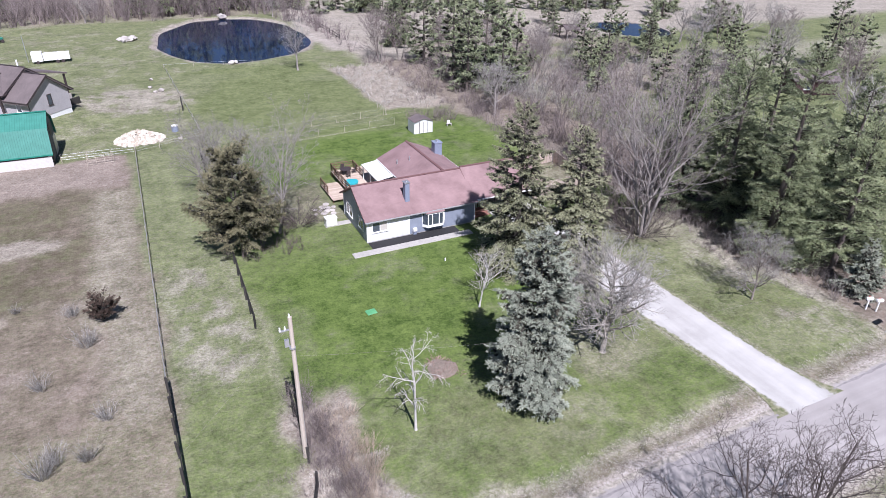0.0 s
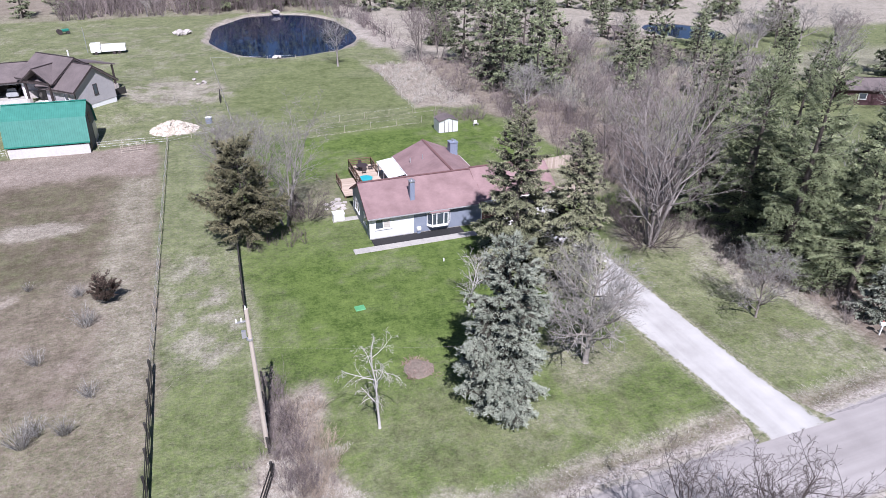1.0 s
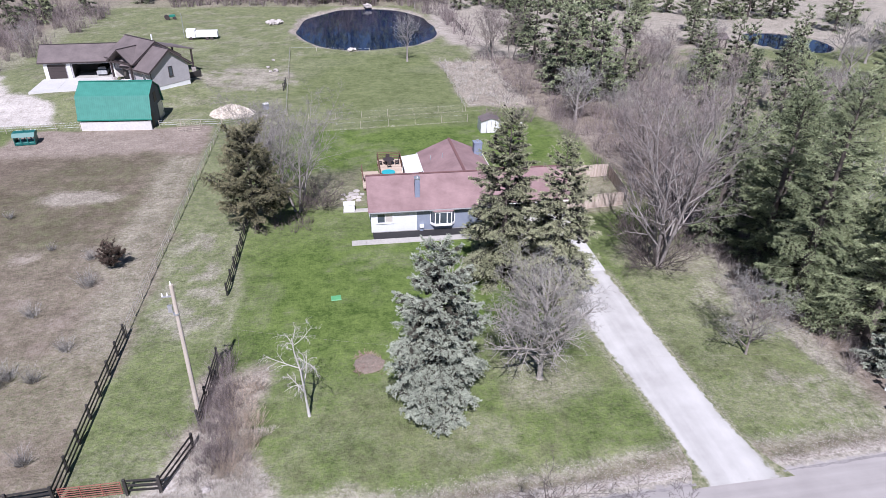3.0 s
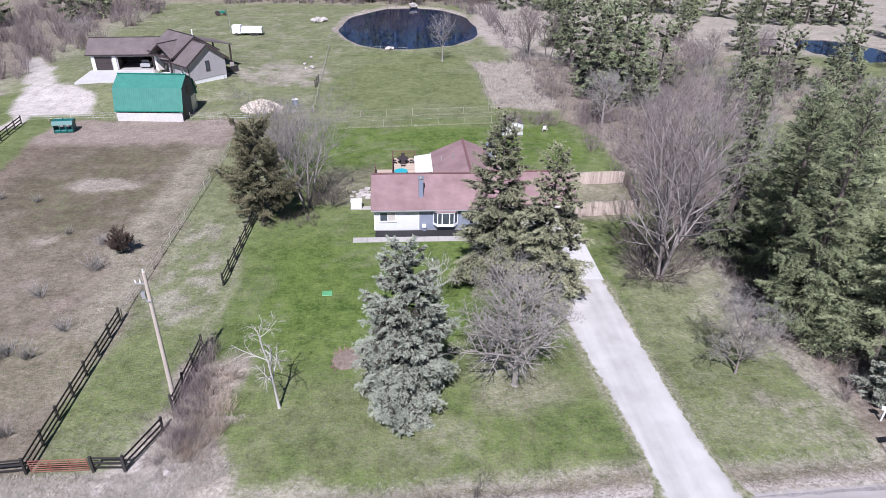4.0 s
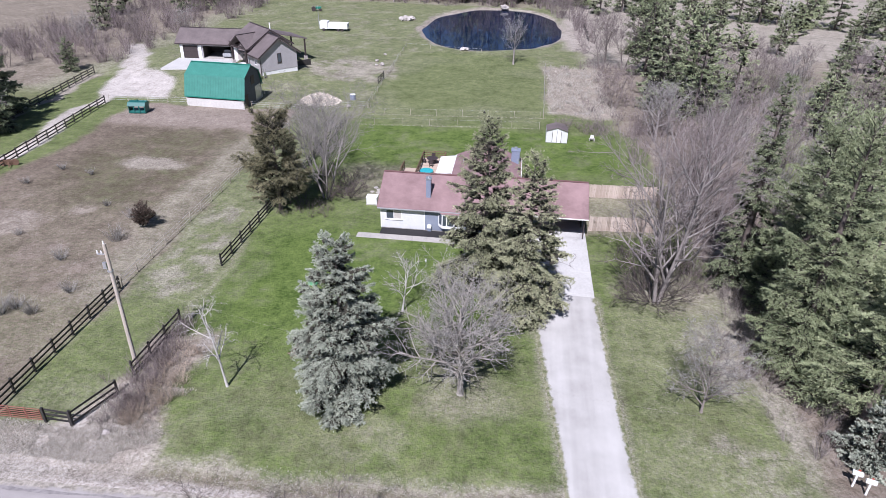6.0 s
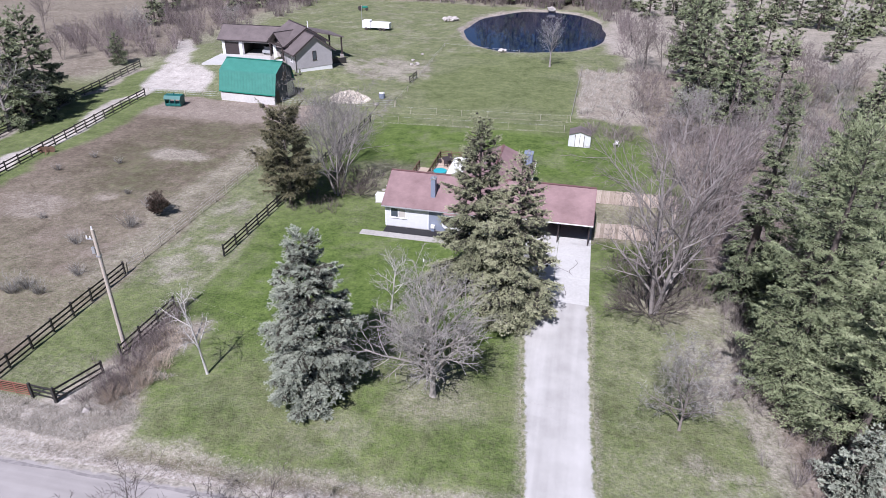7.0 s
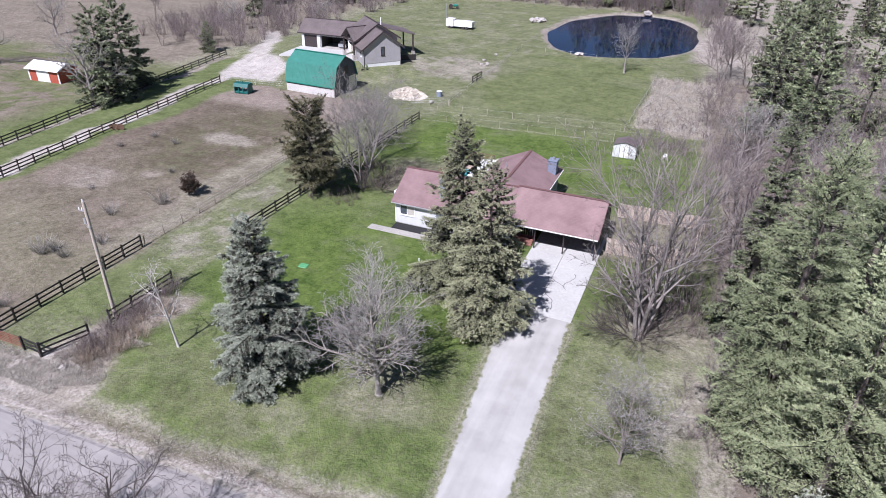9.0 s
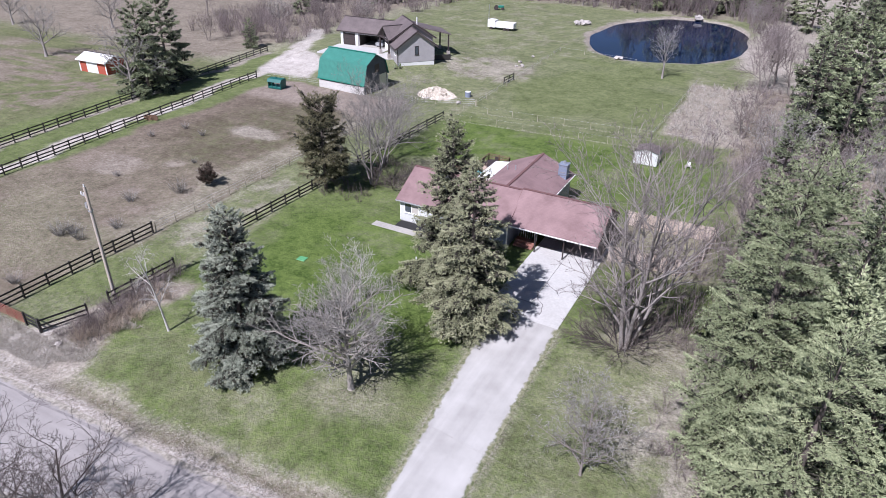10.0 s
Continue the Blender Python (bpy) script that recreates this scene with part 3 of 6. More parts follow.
p.inputs["Roughness"].default_value = 0.95
p.inputs["Specular IOR Level"].default_value = 0.15
bump_node(n, l, p, math_node(n, l, "ADD", math_node(n, l, "ADD", fine, mid), grain), 0.8, 0.12)
tagged(part("ground", ground_mesh, gm), "early spring grass, dry meadow and bare paddock soil", "ground", kind="structure")

# water
for c, text in ((POND, "dark blue pond reflecting the sky"), (POND_2, "small blue pond on the golf course")):
    bm = bmesh.new()
    bmesh.ops.create_circle(bm, cap_ends=True, segments=64, radius=1.0, matrix=Matrix.LocRotScale((c[0], c[1], -0.32), None, (c[2] * 1.25, c[3] * 1.25, 1)))
    tagged(part("water", bm, M["water"]), text, "pond", kind="structure")

# road and drives
xs = np.arange(-120, 160.1, 2.0)
bm = bmesh.new()
lanes = ((0.25, 0.02, 1), (-0.45, 0.045, 0.25), (-1.1, 0.06, -0.4), (-3.3, 0.12, -0.8), (-5.7, 0.06, -0.4), (-6.3, 0.045, 0.25), (-6.95, 0.02, 1))
rows = [[bm.verts.new((x, road_edge(x) + d, z)) for x in xs] for d, z, b in lanes]
for r0, r1 in zip(rows, rows[1:]):
    for i in range(len(xs) - 1):
        bm.faces.new((r0[i], r1[i], r1[i + 1], r0[i + 1]))
for f in bm.faces:
    f.smooth = True
road = tagged(part("road", bm, M["asphalt"]), "worn pale grey asphalt country road", "road", kind="structure")
border(road, [b for d, z, b in lanes for x in xs])

bm = bmesh.new()
xs = np.arange(-110, 150, 0.8)
rows = [[bm.verts.new((x, road_edge(x) - d0 - d1 * random.random(), z)) for x in xs] for d0, d1, z in ((0.30, 0.12, 0.062), (0.48, 0.16, 0.068))]
for i in range(len(xs) - 1):
    bm.faces.new((rows[0][i], rows[1][i], rows[1][i + 1], rows[0][i + 1]))
tagged(part("road_edge", bm, M["asphalt_dark"]), "darker damp strip along the road edge", "road", kind="structure")

bm = bmesh.new()
ys = np.linspace(20.95, 46.97, 42)
left = [37.55 - 0.118 * (y - 25) - 1.5 * math.exp(-(y - 21) / 1.4) for y in ys]
right = [41.3 + 0.036 * (47 - y) + 1.7 * math.exp(-(y - 21) / 1.8) for y in ys]
lanes = ((0, 0.02, 1), (0.08, 0.06, 0.35), (0.2, 0.07, -0.3), (0.5, 0.085, -0.45), (0.8, 0.07, -0.3), (0.92, 0.06, 0.35), (1, 0.02, 1))
cols = [[bm.verts.new((a + (b - a) * f, y, z + 0.02)) for a, b, y in zip(left, right, ys)] for f, z, b in lanes]
for c0, c1 in zip(cols, cols[1:]):
    for i in range(len(ys) - 1):
        bm.faces.new((c0[i], c1[i], c1[i + 1], c0[i + 1]))
for f in bm.faces:
    f.smooth = True
drive = tagged(part("driveway", bm, M["gravel"]), "straight pale gravel driveway from the road", "driveway", kind="structure")
border(drive, [b + max(0.0, (23.2 - y) * 0.32) for f, z, b in lanes for y in ys])

apron = thing("concrete_apron", 34.4, 46.9, 0, 0, "pale concrete slab before and under the carport", "driveway", kind="structure")
for i in range(2):
    for j in range(4):
        part("panel", box(i * 3.38 + 0.01, i * 3.38 + 3.36, j * 4.4 + 0.01, j * 4.4 + 4.38, -0.1, 0.10, bevel=0.012), M["concrete"], apron)
slab_ob = thing("farm_apron", -34.0, 110.9, 1.62, 3.5, "bright concrete apron before an open garage", "driveway", kind="structure")
for i in range(3):
    part("panel", box(i * 4.1, i * 4.1 + 4.08, 0, 8.4, -0.9, 0.10, bevel=0.01), M["concrete"], slab_ob)
walkway = thing("front_walk", 16.8, 55.1, 0, 0, "narrow concrete walk along the house front", "path", kind="structure")
for i in range(9):
    part("slab", box(i * 1.5, i * 1.5 + 1.485, 0, 1.0, -0.1, 0.07, bevel=0.01), M["old_concrete"], walkway)


# ---- buildings ----
def window(parent, x0, x1, z0, z1, y, out=-1, panes=2, frame_mat="white", blind=False, axis="x"):
    """A framed window on a wall face; out: the side on which it stands proud."""
    def bx(a, b, c, d, e, f, **k):
        return box(a, b, c, d, e, f, **k) if axis == "x" else box(c, d, a, b, e, f, **k)
    fr = bmesh.new()
    t, d0, d1 = 0.09, min(y, y + out * 0.05), max(y, y + out * 0.05)
    for a in ((x0, x0 + t, d0, d1, z0, z1), (x1 - t, x1, d0, d1, z0, z1), (x0 + t, x1 - t, d0, d1, z0, z0 + t), (x0 + t, x1 - t, d0, d1, z1 - t, z1)):
        bx(*a, bm=fr)
    w = (x1 - x0 - 2 * t) / panes
    for i in range(1, panes):
        c = x0 + t + i * w
        bx(c - 0.035, c + 0.035, d0, d1, z0 + t, z1 - t, bm=fr)
    ob = part("window", fr, M[frame_mat], parent)
    g0, g1 = min(y + out * 0.012, y + out * 0.024), max(y + out * 0.012, y + out * 0.024)
    for i in range(panes):
        a = x0 + t + i * w
        part("pane", bx(a + 0.02, a + w - 0.02, g0, g1, z0 + t, z1 - t), M["blind"] if blind and i == panes - 1 else M["glass"], ob)
    sill = bx(x0 - 0.05, x1 + 0.05, min(y, y + out * 0.10), max(y, y + out * 0.10), z0 - 0.05, z0)
    part("sill", sill, M[frame_mat], ob)
    return ob


def gable_roof(parent, x0, x1, y0, yr, y1, ze0, zr, ze1, mat_key, axis="x", thick=0.16, fascia="white"):
    """Two roof planes, a ridge cap and fascia boards."""
    def sw(c):
        return c if axis == "x" else (c[1], c[0], c[2])
    def order(cs):
        return [sw(c) for c in cs]
    part("roof", slab(order([(x0, y0, ze0), (x1, y0, ze0), (x1, yr, zr), (x0, yr, zr)]), thick), M[mat_key], parent)
    part("roof", slab(order([(x0, yr, zr), (x1, yr, zr), (x1, y1, ze1), (x0, y1, ze1)]), thick), M[mat_key], parent)
    a, b = sw((x0, yr, zr + 0.015)), sw((x1, yr, zr + 0.015))
    part("ridge_cap", bar(a, b, 0.30, 0.05), M["ridge" if mat_key == "roof" else "dark_trim"], parent)
    for yy, z, o in ((y0, ze0, -0.04), (y1, ze1, 0.04)):
        part("gutter", bar(sw((x0, yy + o, z - 0.09)), sw((x1, yy + o, z - 0.09)), 0.08, 0.10), M[fascia], parent)
    for xx in (x0 - 0.015, x1 + 0.015):
        for yy, z in ((y0, ze0), (y1, ze1)):
            part("rake_board", bar(sw((xx, yy, z - 0.10)), sw((xx, yr, zr - 0.10)), 0.035, 0.15), M["ridge" if mat_key == "roof" else fascia], parent)


house = thing("house", 19.0, 57.6, 0, 0, "single-storey ranch house, white and blue-grey siding, brown-red shingle roof", "house")
L, D, RY, RZ, EZ, OV = 12.75, 7.7, 3.85, 5.08, 2.70, 0.45
rise = (RZ - EZ) / (RY + OV)
WT = EZ + OV * rise - 0.17
part("foundation", box(0.03, L - 0.03, 0.03, D - 0.03, -0.15, 0.18), M["old_concrete"], house)
part("wall", box(0, 4.78, 0, 0.2, 0.12, WT), M["white_siding"], house, "white lap siding")
part("wall", box(4.78, L, 0, 0.2, 0.12, WT), M["blue_siding"], house, "blue-grey lap siding")
part("wall", box(0, L, D - 0.2, D, 0.12, WT), M["blue_siding"], house)
zg = RZ - 0.18
for x in (0, L - 0.2):
    part("gable_wall", prism([(0.2, 0.12), (D - 0.2, 0.12), (D - 0.2, WT), (RY, zg), (0.2, WT)], x, x + 0.2, "x"), M["blue_siding"], house)
for x, y in ((-0.02, -0.02), (L - 0.10, -0.02), (-0.02, D - 0.10)):
    part("corner_trim", box(x, x + 0.12, y, y + 0.12, 0.12, WT), M["white"], house)
part("seam_trim", box(4.73, 4.83, -0.025, 0.0, 0.12, WT), M["white"], house)
gable_roof(house, -0.28, L + 0.1, -OV, RY, D + OV, EZ, RZ, EZ, "roof", fascia="gutter_grey")
window(house, 0.55, 2.35, 1.15, 2.32, 0.0, -1, 2, "white", True)
window(house, 1.0, 2.6, 1.0, 2.3, 0.0, -1, 2, "white", False, "y")
window(house, 4.6, 6.6, 0.9, 2.3, 0.0, -1, 2, "white", False, "y")
# bay window
bay = part("bay_window", prism([(6.3, 0.0), (6.75, -0.6), (8.55, -0.6), (9.0, 0.0)], 0.72, 1.02, "y"), M["white"], house, "white projecting bay window")
bay.data.transform(Matrix(((1, 0, 0, 0), (0, 0, 1, 0), (0, 1, 0, 0), (0, 0, 0, 1))))
for za, zb, key in ((2.30, 2.46, "white"),):
    b = prism([(6.27, 0.0), (6.72, -0.64), (8.58, -0.64), (9.03, 0.0)], za, zb, "y")
    bmesh.ops.transform(b, matrix=Matrix(((1, 0, 0, 0), (0, 0, 1, 0), (0, 1, 0, 0), (0, 0, 0, 1))), verts=b.verts)
    part("head_board", b, M[key], bay)
for a, b in (((6.34, 0.0), (6.77, -0.57)), ((6.80, -0.58), (8.50, -0.58)), ((8.53, -0.57), (8.96, 0.0))):
    part("pane", bar((*a, 1.66), (*b, 1.66), 0.03, 1.24), M["glass"], bay)
for a in ((6.36, -0.04), (6.77, -0.6), (7.25, -0.605), (8.05, -0.605), (8.53, -0.6), (8.94, -0.04)):
    part("mullion", box(a[0] - 0.05, a[0] + 0.05, a[1] - 0.03, a[1] + 0.06, 1.02, 2.30), M["white"], bay)
b = bmesh.new()
e = [b.verts.new(c) for c in ((6.15, 0.0, 2.47), (6.66, -0.74, 2.47), (8.64, -0.74, 2.47), (9.15, 0.0, 2.47), (6.6, 0.0, 2.84), (8.7, 0.0, 2.84))]
for f in ((0, 1, 4), (1, 2, 5, 4), (2, 3, 5), (0, 3, 2, 1), (0, 4, 5, 3)):
    b.faces.new([e[i] for i in f])
part("bay_roof", b, M["roof"], bay)
# front chimney and roof vents
chim = part("chimney", box(4.80, 5.30, 1.0, 1.65, 2.9, 5.6, bevel=0.02), M["slate"], house, "slim slate-blue boxed chimney")
part("cap", box(4.74, 5.36, 0.94, 1.71, 5.6, 5.68), M["steel"], chim)
part("flue", cyl((5.05, 1.33, 5.68), (5.05, 1.33, 5.88), 0.11), M["steel"], chim)
# rear wing
WX0, WX1, WR, WY1 = 6.75, 14.85, 10.75, 15.0
part("wall", box(WX0 + 0.3, WX0 + 0.5, D, WY1 - 0.4, 0.12, 3.05), M["blue_siding"], house)
part("wall", box(WX1 - 0.6, WX1 - 0.4, D + 0.1, WY1 - 0.4, 0.12, 3.05), M["blue_siding"], house)
part("gable_wall", prism([(WX0 + 0.5, 0.12), (WX1 - 0.6, 0.12), (WX1 - 0.6, 3.0), (WR, 4.72), (WX0 + 0.5, 3.0)], WY1 - 0.6, WY1 - 0.4, "y"), M["blue_siding"], house)
gable_roof(house, RY + 0.3, WY1, WX0, WR, WX1, 3.22, 4.98, 3.22, "roof", "y")
for x, y in ((7.9, 11.0), (9.2, 10.2)):
    z = 3.22 + (x - WX0) * 1.76 / (WR - WX0)
    part("vent_pipe", cyl((x, y, z - 0.1), (x, y, z + 0.55), 0.07), M["steel"], house)
c2 = part("chimney", box(13.55, 14.55, 12.4, 13.4, 2.6, 5.0, bevel=0.03), M["slate"], house, "broad slate-blue brick chimney")
part("cap", box(13.49, 14.61, 12.34, 13.46, 5.0, 5.12, bevel=0.02), M["slate"], c2)
part("flue", cyl((14.05, 12.9, 5.12), (14.05, 12.9, 5.4), 0.16), M["steel"], c2)
# carport
cx0, cx1 = L + 0.02, 22.05
cp = thing("carport", 19.0, 57.6, 0, 0, "carport with brown-red shingle roof joined to the house", "carport")
gable_roof(cp, cx0 - 0.1, cx1, -0.05, RY + 0.05, D + 0.2, EZ + 0.07, RZ + 0.14, EZ + 0.3, "roof")
for x in (15.6, 18.6, 21.75):
    part("post", box(x - 0.06, x + 0.06, 0.5, 0.62, 0.1, 2.85), M["dark_trim"], cp)
part("header_beam", box(cx0, cx1 - 0.1, 0.49, 0.63, 2.55, 2.78), M["dark_trim"], cp)
# inner carport walls, their shade put into the colour
part("back_wall", box(cx0, cx1 - 0.1, D - 0.3, D - 0.15, 0.0, 2.9), M["shade_in"], cp)
part("side_wall", box(cx1 - 0.3, cx1 - 0.18, 3.2, D - 0.3, 0.0, 3.0), M["shade_in"], cp)
part("storage_wall", box(cx0 + 3.0, cx1 - 0.35, 6.0, 6.12, 0.0, 2.75), M["shade_in"], cp)
part("gable_panel", prism([(0.3, 2.78), (D - 0.2, 2.9), (RY + 0.05, RZ - 0.02)], cx1 - 0.28, cx1 - 0.22, "x"), M["dark_trim"], cp)
porch = thing("porch_step", 32.0, 58.0, 0, 0, "red brick step with a white railing beside the carport", "steps")
for i in range(3):
    part("tread", box(0.1 + 0 * i, 2.2, 0.5 + 0.32 * i, 1.9, 0.17 * i, 0.17 * (i + 1), bevel=0.015), M["brick"], porch)
rl = part("railing", bar((0.1, 1.85, 1.35), (2.2, 1.85, 1.35), 0.06, 0.06), M["white"], porch)
for i in range(9):
    part("baluster", box(0.16 + i * 0.25, 0.20 + i * 0.25, 1.83, 1.87, 0.5, 1.33), M["white"], rl)

tagged(part("mulch_bed", box(19.1, 29.2, 56.12, 57.6, -0.05, 0.06, bevel=0.03), M["mulch"]), "black mulch bed along the house wall", "flower bed", kind="structure")

# deck behind the house
deck = thing("deck", 20.9, 66.0, 0, 0, "raised wooden deck with dark stained railing", "deck")
for i in range(38):
    part("board", box(0.0, 5.2, 0.02 + i * 0.28, 0.27 + i * 0.28, 0.80, 0.86), M["deck"], deck)
for x in (0.08, 2.6, 5.1):
    for y in (0.2, 3.6, 7.0, 10.5):
        part("leg", box(x - 0.06, x + 0.06, y - 0.06, y + 0.06, -0.1, 0.8), M["rail"], deck)


def railing(parent, a, b, z0, z1):
    rr = part("railing", bar((*a, z1), (*b, z1), 0.12, 0.05), M["rail"], parent)
    k = max(2, int(math.dist(a, b) / 1.3) + 1)
    for i in range(k):
        f = i / (k - 1)
        x, y = a[0] + (b[0] - a[0]) * f, a[1] + (b[1] - a[1]) * f
        part("post", box(x - 0.05, x + 0.05, y - 0.05, y + 0.05, z0 - 0.1, z1 + 0.05), M["rail"], rr)
    for z in (z0 + 0.22, z0 + 0.5, z0 + 0.76):
        part("rail", bar((*a, z), (*b, z), 0.04, 0.09), M["rail"], rr)


railing(deck, (0.05, 3.0), (0.05, 10.6), 0.86, 1.85)
railing(deck, (0.05, 10.6), (3.0, 10.6), 0.86, 1.85)
railing(deck, (3.0, 10.6), (3.0, 6.5), 0.86, 1.85)
low = thing("low_deck", 18.7, 68.6, 0, 0, "lower deck platform with a dark rail", "deck")
for i in range(18):
    part("board", box(0.0, 2.15, i * 0.29, i * 0.29 + 0.275, 0.38, 0.44), M["deck"], low)
for x in (0.1, 2.0):
    for y in (0.2, 2.6, 5.0):
        part("leg", box(x - 0.06, x + 0.06, y - 0.06, y + 0.06, -0.1, 0.38), M["rail"], low)
railing(low, (0.04, 2.2), (0.04, 5.2), 0.44, 1.35)
canopy = thing("patio_cover", 23.9, 67.0, 0, 0, "white flat metal patio cover over the deck", "awning")
part("roof", slab([(-0.2, 0, 2.75), (2.3, 0, 3.1), (2.3, 5.6, 3.1), (-0.2, 5.6, 2.75)], 0.10), M["white"], canopy)
for y in (0.2, 2.8, 5.4):
    part("post", box(-0.1, 0.0, y - 0.05, y + 0.05, 0.86, 2.66), M["white"], canopy)
pool = thing("wading_pool", 22.0, 71.6, 0.86, 0, "turquoise plastic wading pool on the deck", "pool")
bm = cyl((0, 0, 0), (0, 0, 0.30), 0.80, 0.86, 20)
part("shell", bm, M["teal"], pool)
tb = thing("patio_set", 22.3, 74.8, 0.86, 0, "dark covered patio table with chairs on the deck", "table")
part("tabletop", cyl((0, 0, 0.70), (0, 0, 0.75), 0.75, 0.75, 16), M["dark_trim"], tb)
for a in range(4):
    c, s = math.cos(a * 1.571 + 0.7), math.sin(a * 1.571 + 0.7)
    part("leg", cyl((c * 0.45, s * 0.45, 0), (c * 0.55, s * 0.55, 0.7), 0.03, 0.03, 6), M["dark_trim"], tb)
for a in range(4):
    ch = thing("patio_chair", 22.3 + math.cos(a * 1.57) * 1.1, 74.8 + math.sin(a * 1.57) * 1.05, 0.86, math.degrees(a * 1.57), "dark metal patio chair on the deck", "chair", "chairs round the patio table")
    part("seat", box(-0.25, 0.25, -0.25, 0.25, 0.40, 0.45), M["dark_trim"], ch)
    part("backrest", box(0.2, 0.25, -0.25, 0.25, 0.45, 0.95), M["dark_trim"], ch)
    for x in (-0.21, 0.21):
        for y in (-0.21, 0.21):
            part("leg", box(x - 0.02, x + 0.02, y - 0.02, y + 0.02, 0, 0.40), M["dark_trim"], ch)
tank = thing("storage_bin", 16.8, 63.3, 0, 0, "white boxy storage bin on a concrete strip", "bin")
part("shell", box(-0.62, 0.62, -0.45, 0.45, 0.1, 0.95, bevel=0.06), M["white"], tank)
part("lid", box(-0.66, 0.66, -0.49, 0.49, 0.95, 1.05, bevel=0.03), M["white"], tank)
part("base", box(-0.7, 2.3, -0.4, 0.4, -0.05, 0.1, bevel=0.02), M["old_concrete"], tank)
reel = thing("hose_reel", 24.35, 57.42, 0, 0, "small hose reel with a white bucket by the wall", "hose reel")
part("stand", box(-0.18, 0.18, -0.1, 0.1, 0.1, 0.6), M["slate"], reel)
part("drum", cyl((-0.2, 0, 0.62), (0.2, 0, 0.62), 0.24, 0.24, 12), M["white"], reel)


def rock_mesh(r, seed, flat=0.65):
    b = bmesh.new()
    bmesh.ops.create_icosphere(b, subdivisions=2, radius=r)
    for v in b.verts:
        v.co *= 0.75 + 0.5 * noise.noise(v.co * (1.6 / r) + Vector((seed * 3.1, seed, 0)))
        v.co.z *= flat
    me = bpy.data.meshes.new("rock")
    b.to_mesh(me)
    b.free()
    return me


rocks = [rock_mesh(0.5, k) for k in range(5)]
for me in rocks:
    me.materials.append(M["stone"])


def rock(x, y, s, label, group):
    ob = new("rock", rocks[random.randrange(5)])
    ob.matrix_basis = pose(x, y, 0.2 * s, 0, 0, random.random() * 360) @ Matrix.Scale(s, 4)
    return tagged(ob, label, "rock", group)


ring = thing("stone_patio", 17.4, 67.4, 0, 0, "small round stone patio by the deck", "patio")
for a in range(13):
    k = 0.25 + 0.11 * a
    c, d = math.cos(a * 2.4) * k, math.sin(a * 2.4) * k
    part("stone", cyl((c, d, -0.03), (c, d, 0.04 + 0.02 * (a % 3)), 0.30 + 0.04 * (a % 4), 0.27 + 0.04 * (a % 4), 6 + a % 3), M["stone"], ring)
lid = thing("septic_lid", 15.0, 45.5, 0, 4, "flat green plastic septic lid in the lawn", "lid")
part("cover", box(-0.45, 0.45, -0.38, 0.38, 0.0, 0.10, bevel=0.03), M["lid_green"], lid)
part("handle", box(-0.15, 0.15, -0.03, 0.03, 0.10, 0.13), M["lid_green"], lid)
bm = bmesh.new()
bmesh.ops.create_icosphere(bm, subdivisions=3, radius=1.0, matrix=Matrix.LocRotScale((17.3, 35.95, -0.02), None, (1.15, 1.25, 0.22)))
for v in bm.verts:
    v.co.x += (noise.noise(v.co * 1.4) - 0.0) * 0.5
    v.co.z += 0.06 * noise.noise(v.co * 5)
tagged(part("mulch_mound", bm, M["red_mulch"]), "low round patch of old brown mulch in the lawn", "mulch", kind="stuff")

# garden shed
shed = thing("garden_shed", 37.35, 87.7, 0, 0, "white garden shed with dark gambrel roof", "shed")
prof = [(0, 0.05), (3.1, 0.05), (3.1, 1.8), (1.55, 2.3), (0, 1.8)]
part("wall", prism(prof, 0.0, 2.4, "y"), M["white_siding"], shed)
for (u0, z0), (u1, z1) in zip(prof[2:], prof[3:]):
    part("roof", slab([(u0, -0.15, z0 + 0.08), (u0, 2.55, z0 + 0.08), (u1, 2.55, z1 + 0.08), (u1, -0.15, z1 + 0.08)], 0.06), M["roof_dark"], shed)
for x in (0.95, 1.56):
    part("door", box(x, x + 0.58, -0.05, 0.0, 0.1, 1.8), M["white"], shed)
for x in (0.88, 1.53, 2.15):
    part("trim", box(x, x + 0.06, -0.06, 0.0, 0.1, 1.85), M["dark_trim"], shed)
swing = thing("lawn_ornament", 44.2, 89.6, 0, 0, "white garden seat on the lawn edge", "bench")
part("seat", box(-0.45, 0.45, -0.2, 0.2, 0.3, 0.36), M["old_concrete"], swing)
part("backrest", box(-0.25, 0.25, 0.16, 0.20, 0.36, 0.8), M["white"], swing)
for x in (-0.5, 0.5):
    part("leg", box(x * 0.7 - 0.05, x * 0.7 + 0.05, -0.18, 0.18, 0, 0.3), M["old_concrete"], swing)

# green barn
barn = thing("barn", -21.5, 95.3, 0, -2.5, "small barn with green ribbed gambrel roof and white walls", "barn")
BW, BD = 10.2, 7.3
gam = [(-0.15, 1.65), (0.85, 4.95), (3.65, 6.4), (6.45, 4.95), (7.4, 2.35)]
part("wall", box(0.1, BW - 0.1, 0.0, 0.2, -0.05, 2.05), M["block_wall"], barn, "grimy whitewashed block wall")
part("wall", box(0.1, BW - 0.1, BD - 0.2, BD, -0.05, 2.05), M["white"], barn)
for x in (0.1, BW - 0.35):
    part("gable_wall", prism([(0.2, -0.05), (BD - 0.2, -0.05)] + [(min(max(u, 0.2), BD - 0.2), (z if 0 < u < BD else 2.4) - 0.12) for u, z in gam[::-1]], x, x + 0.25, "x"), M["slate_siding"] if x > 1 else M["white"], barn)
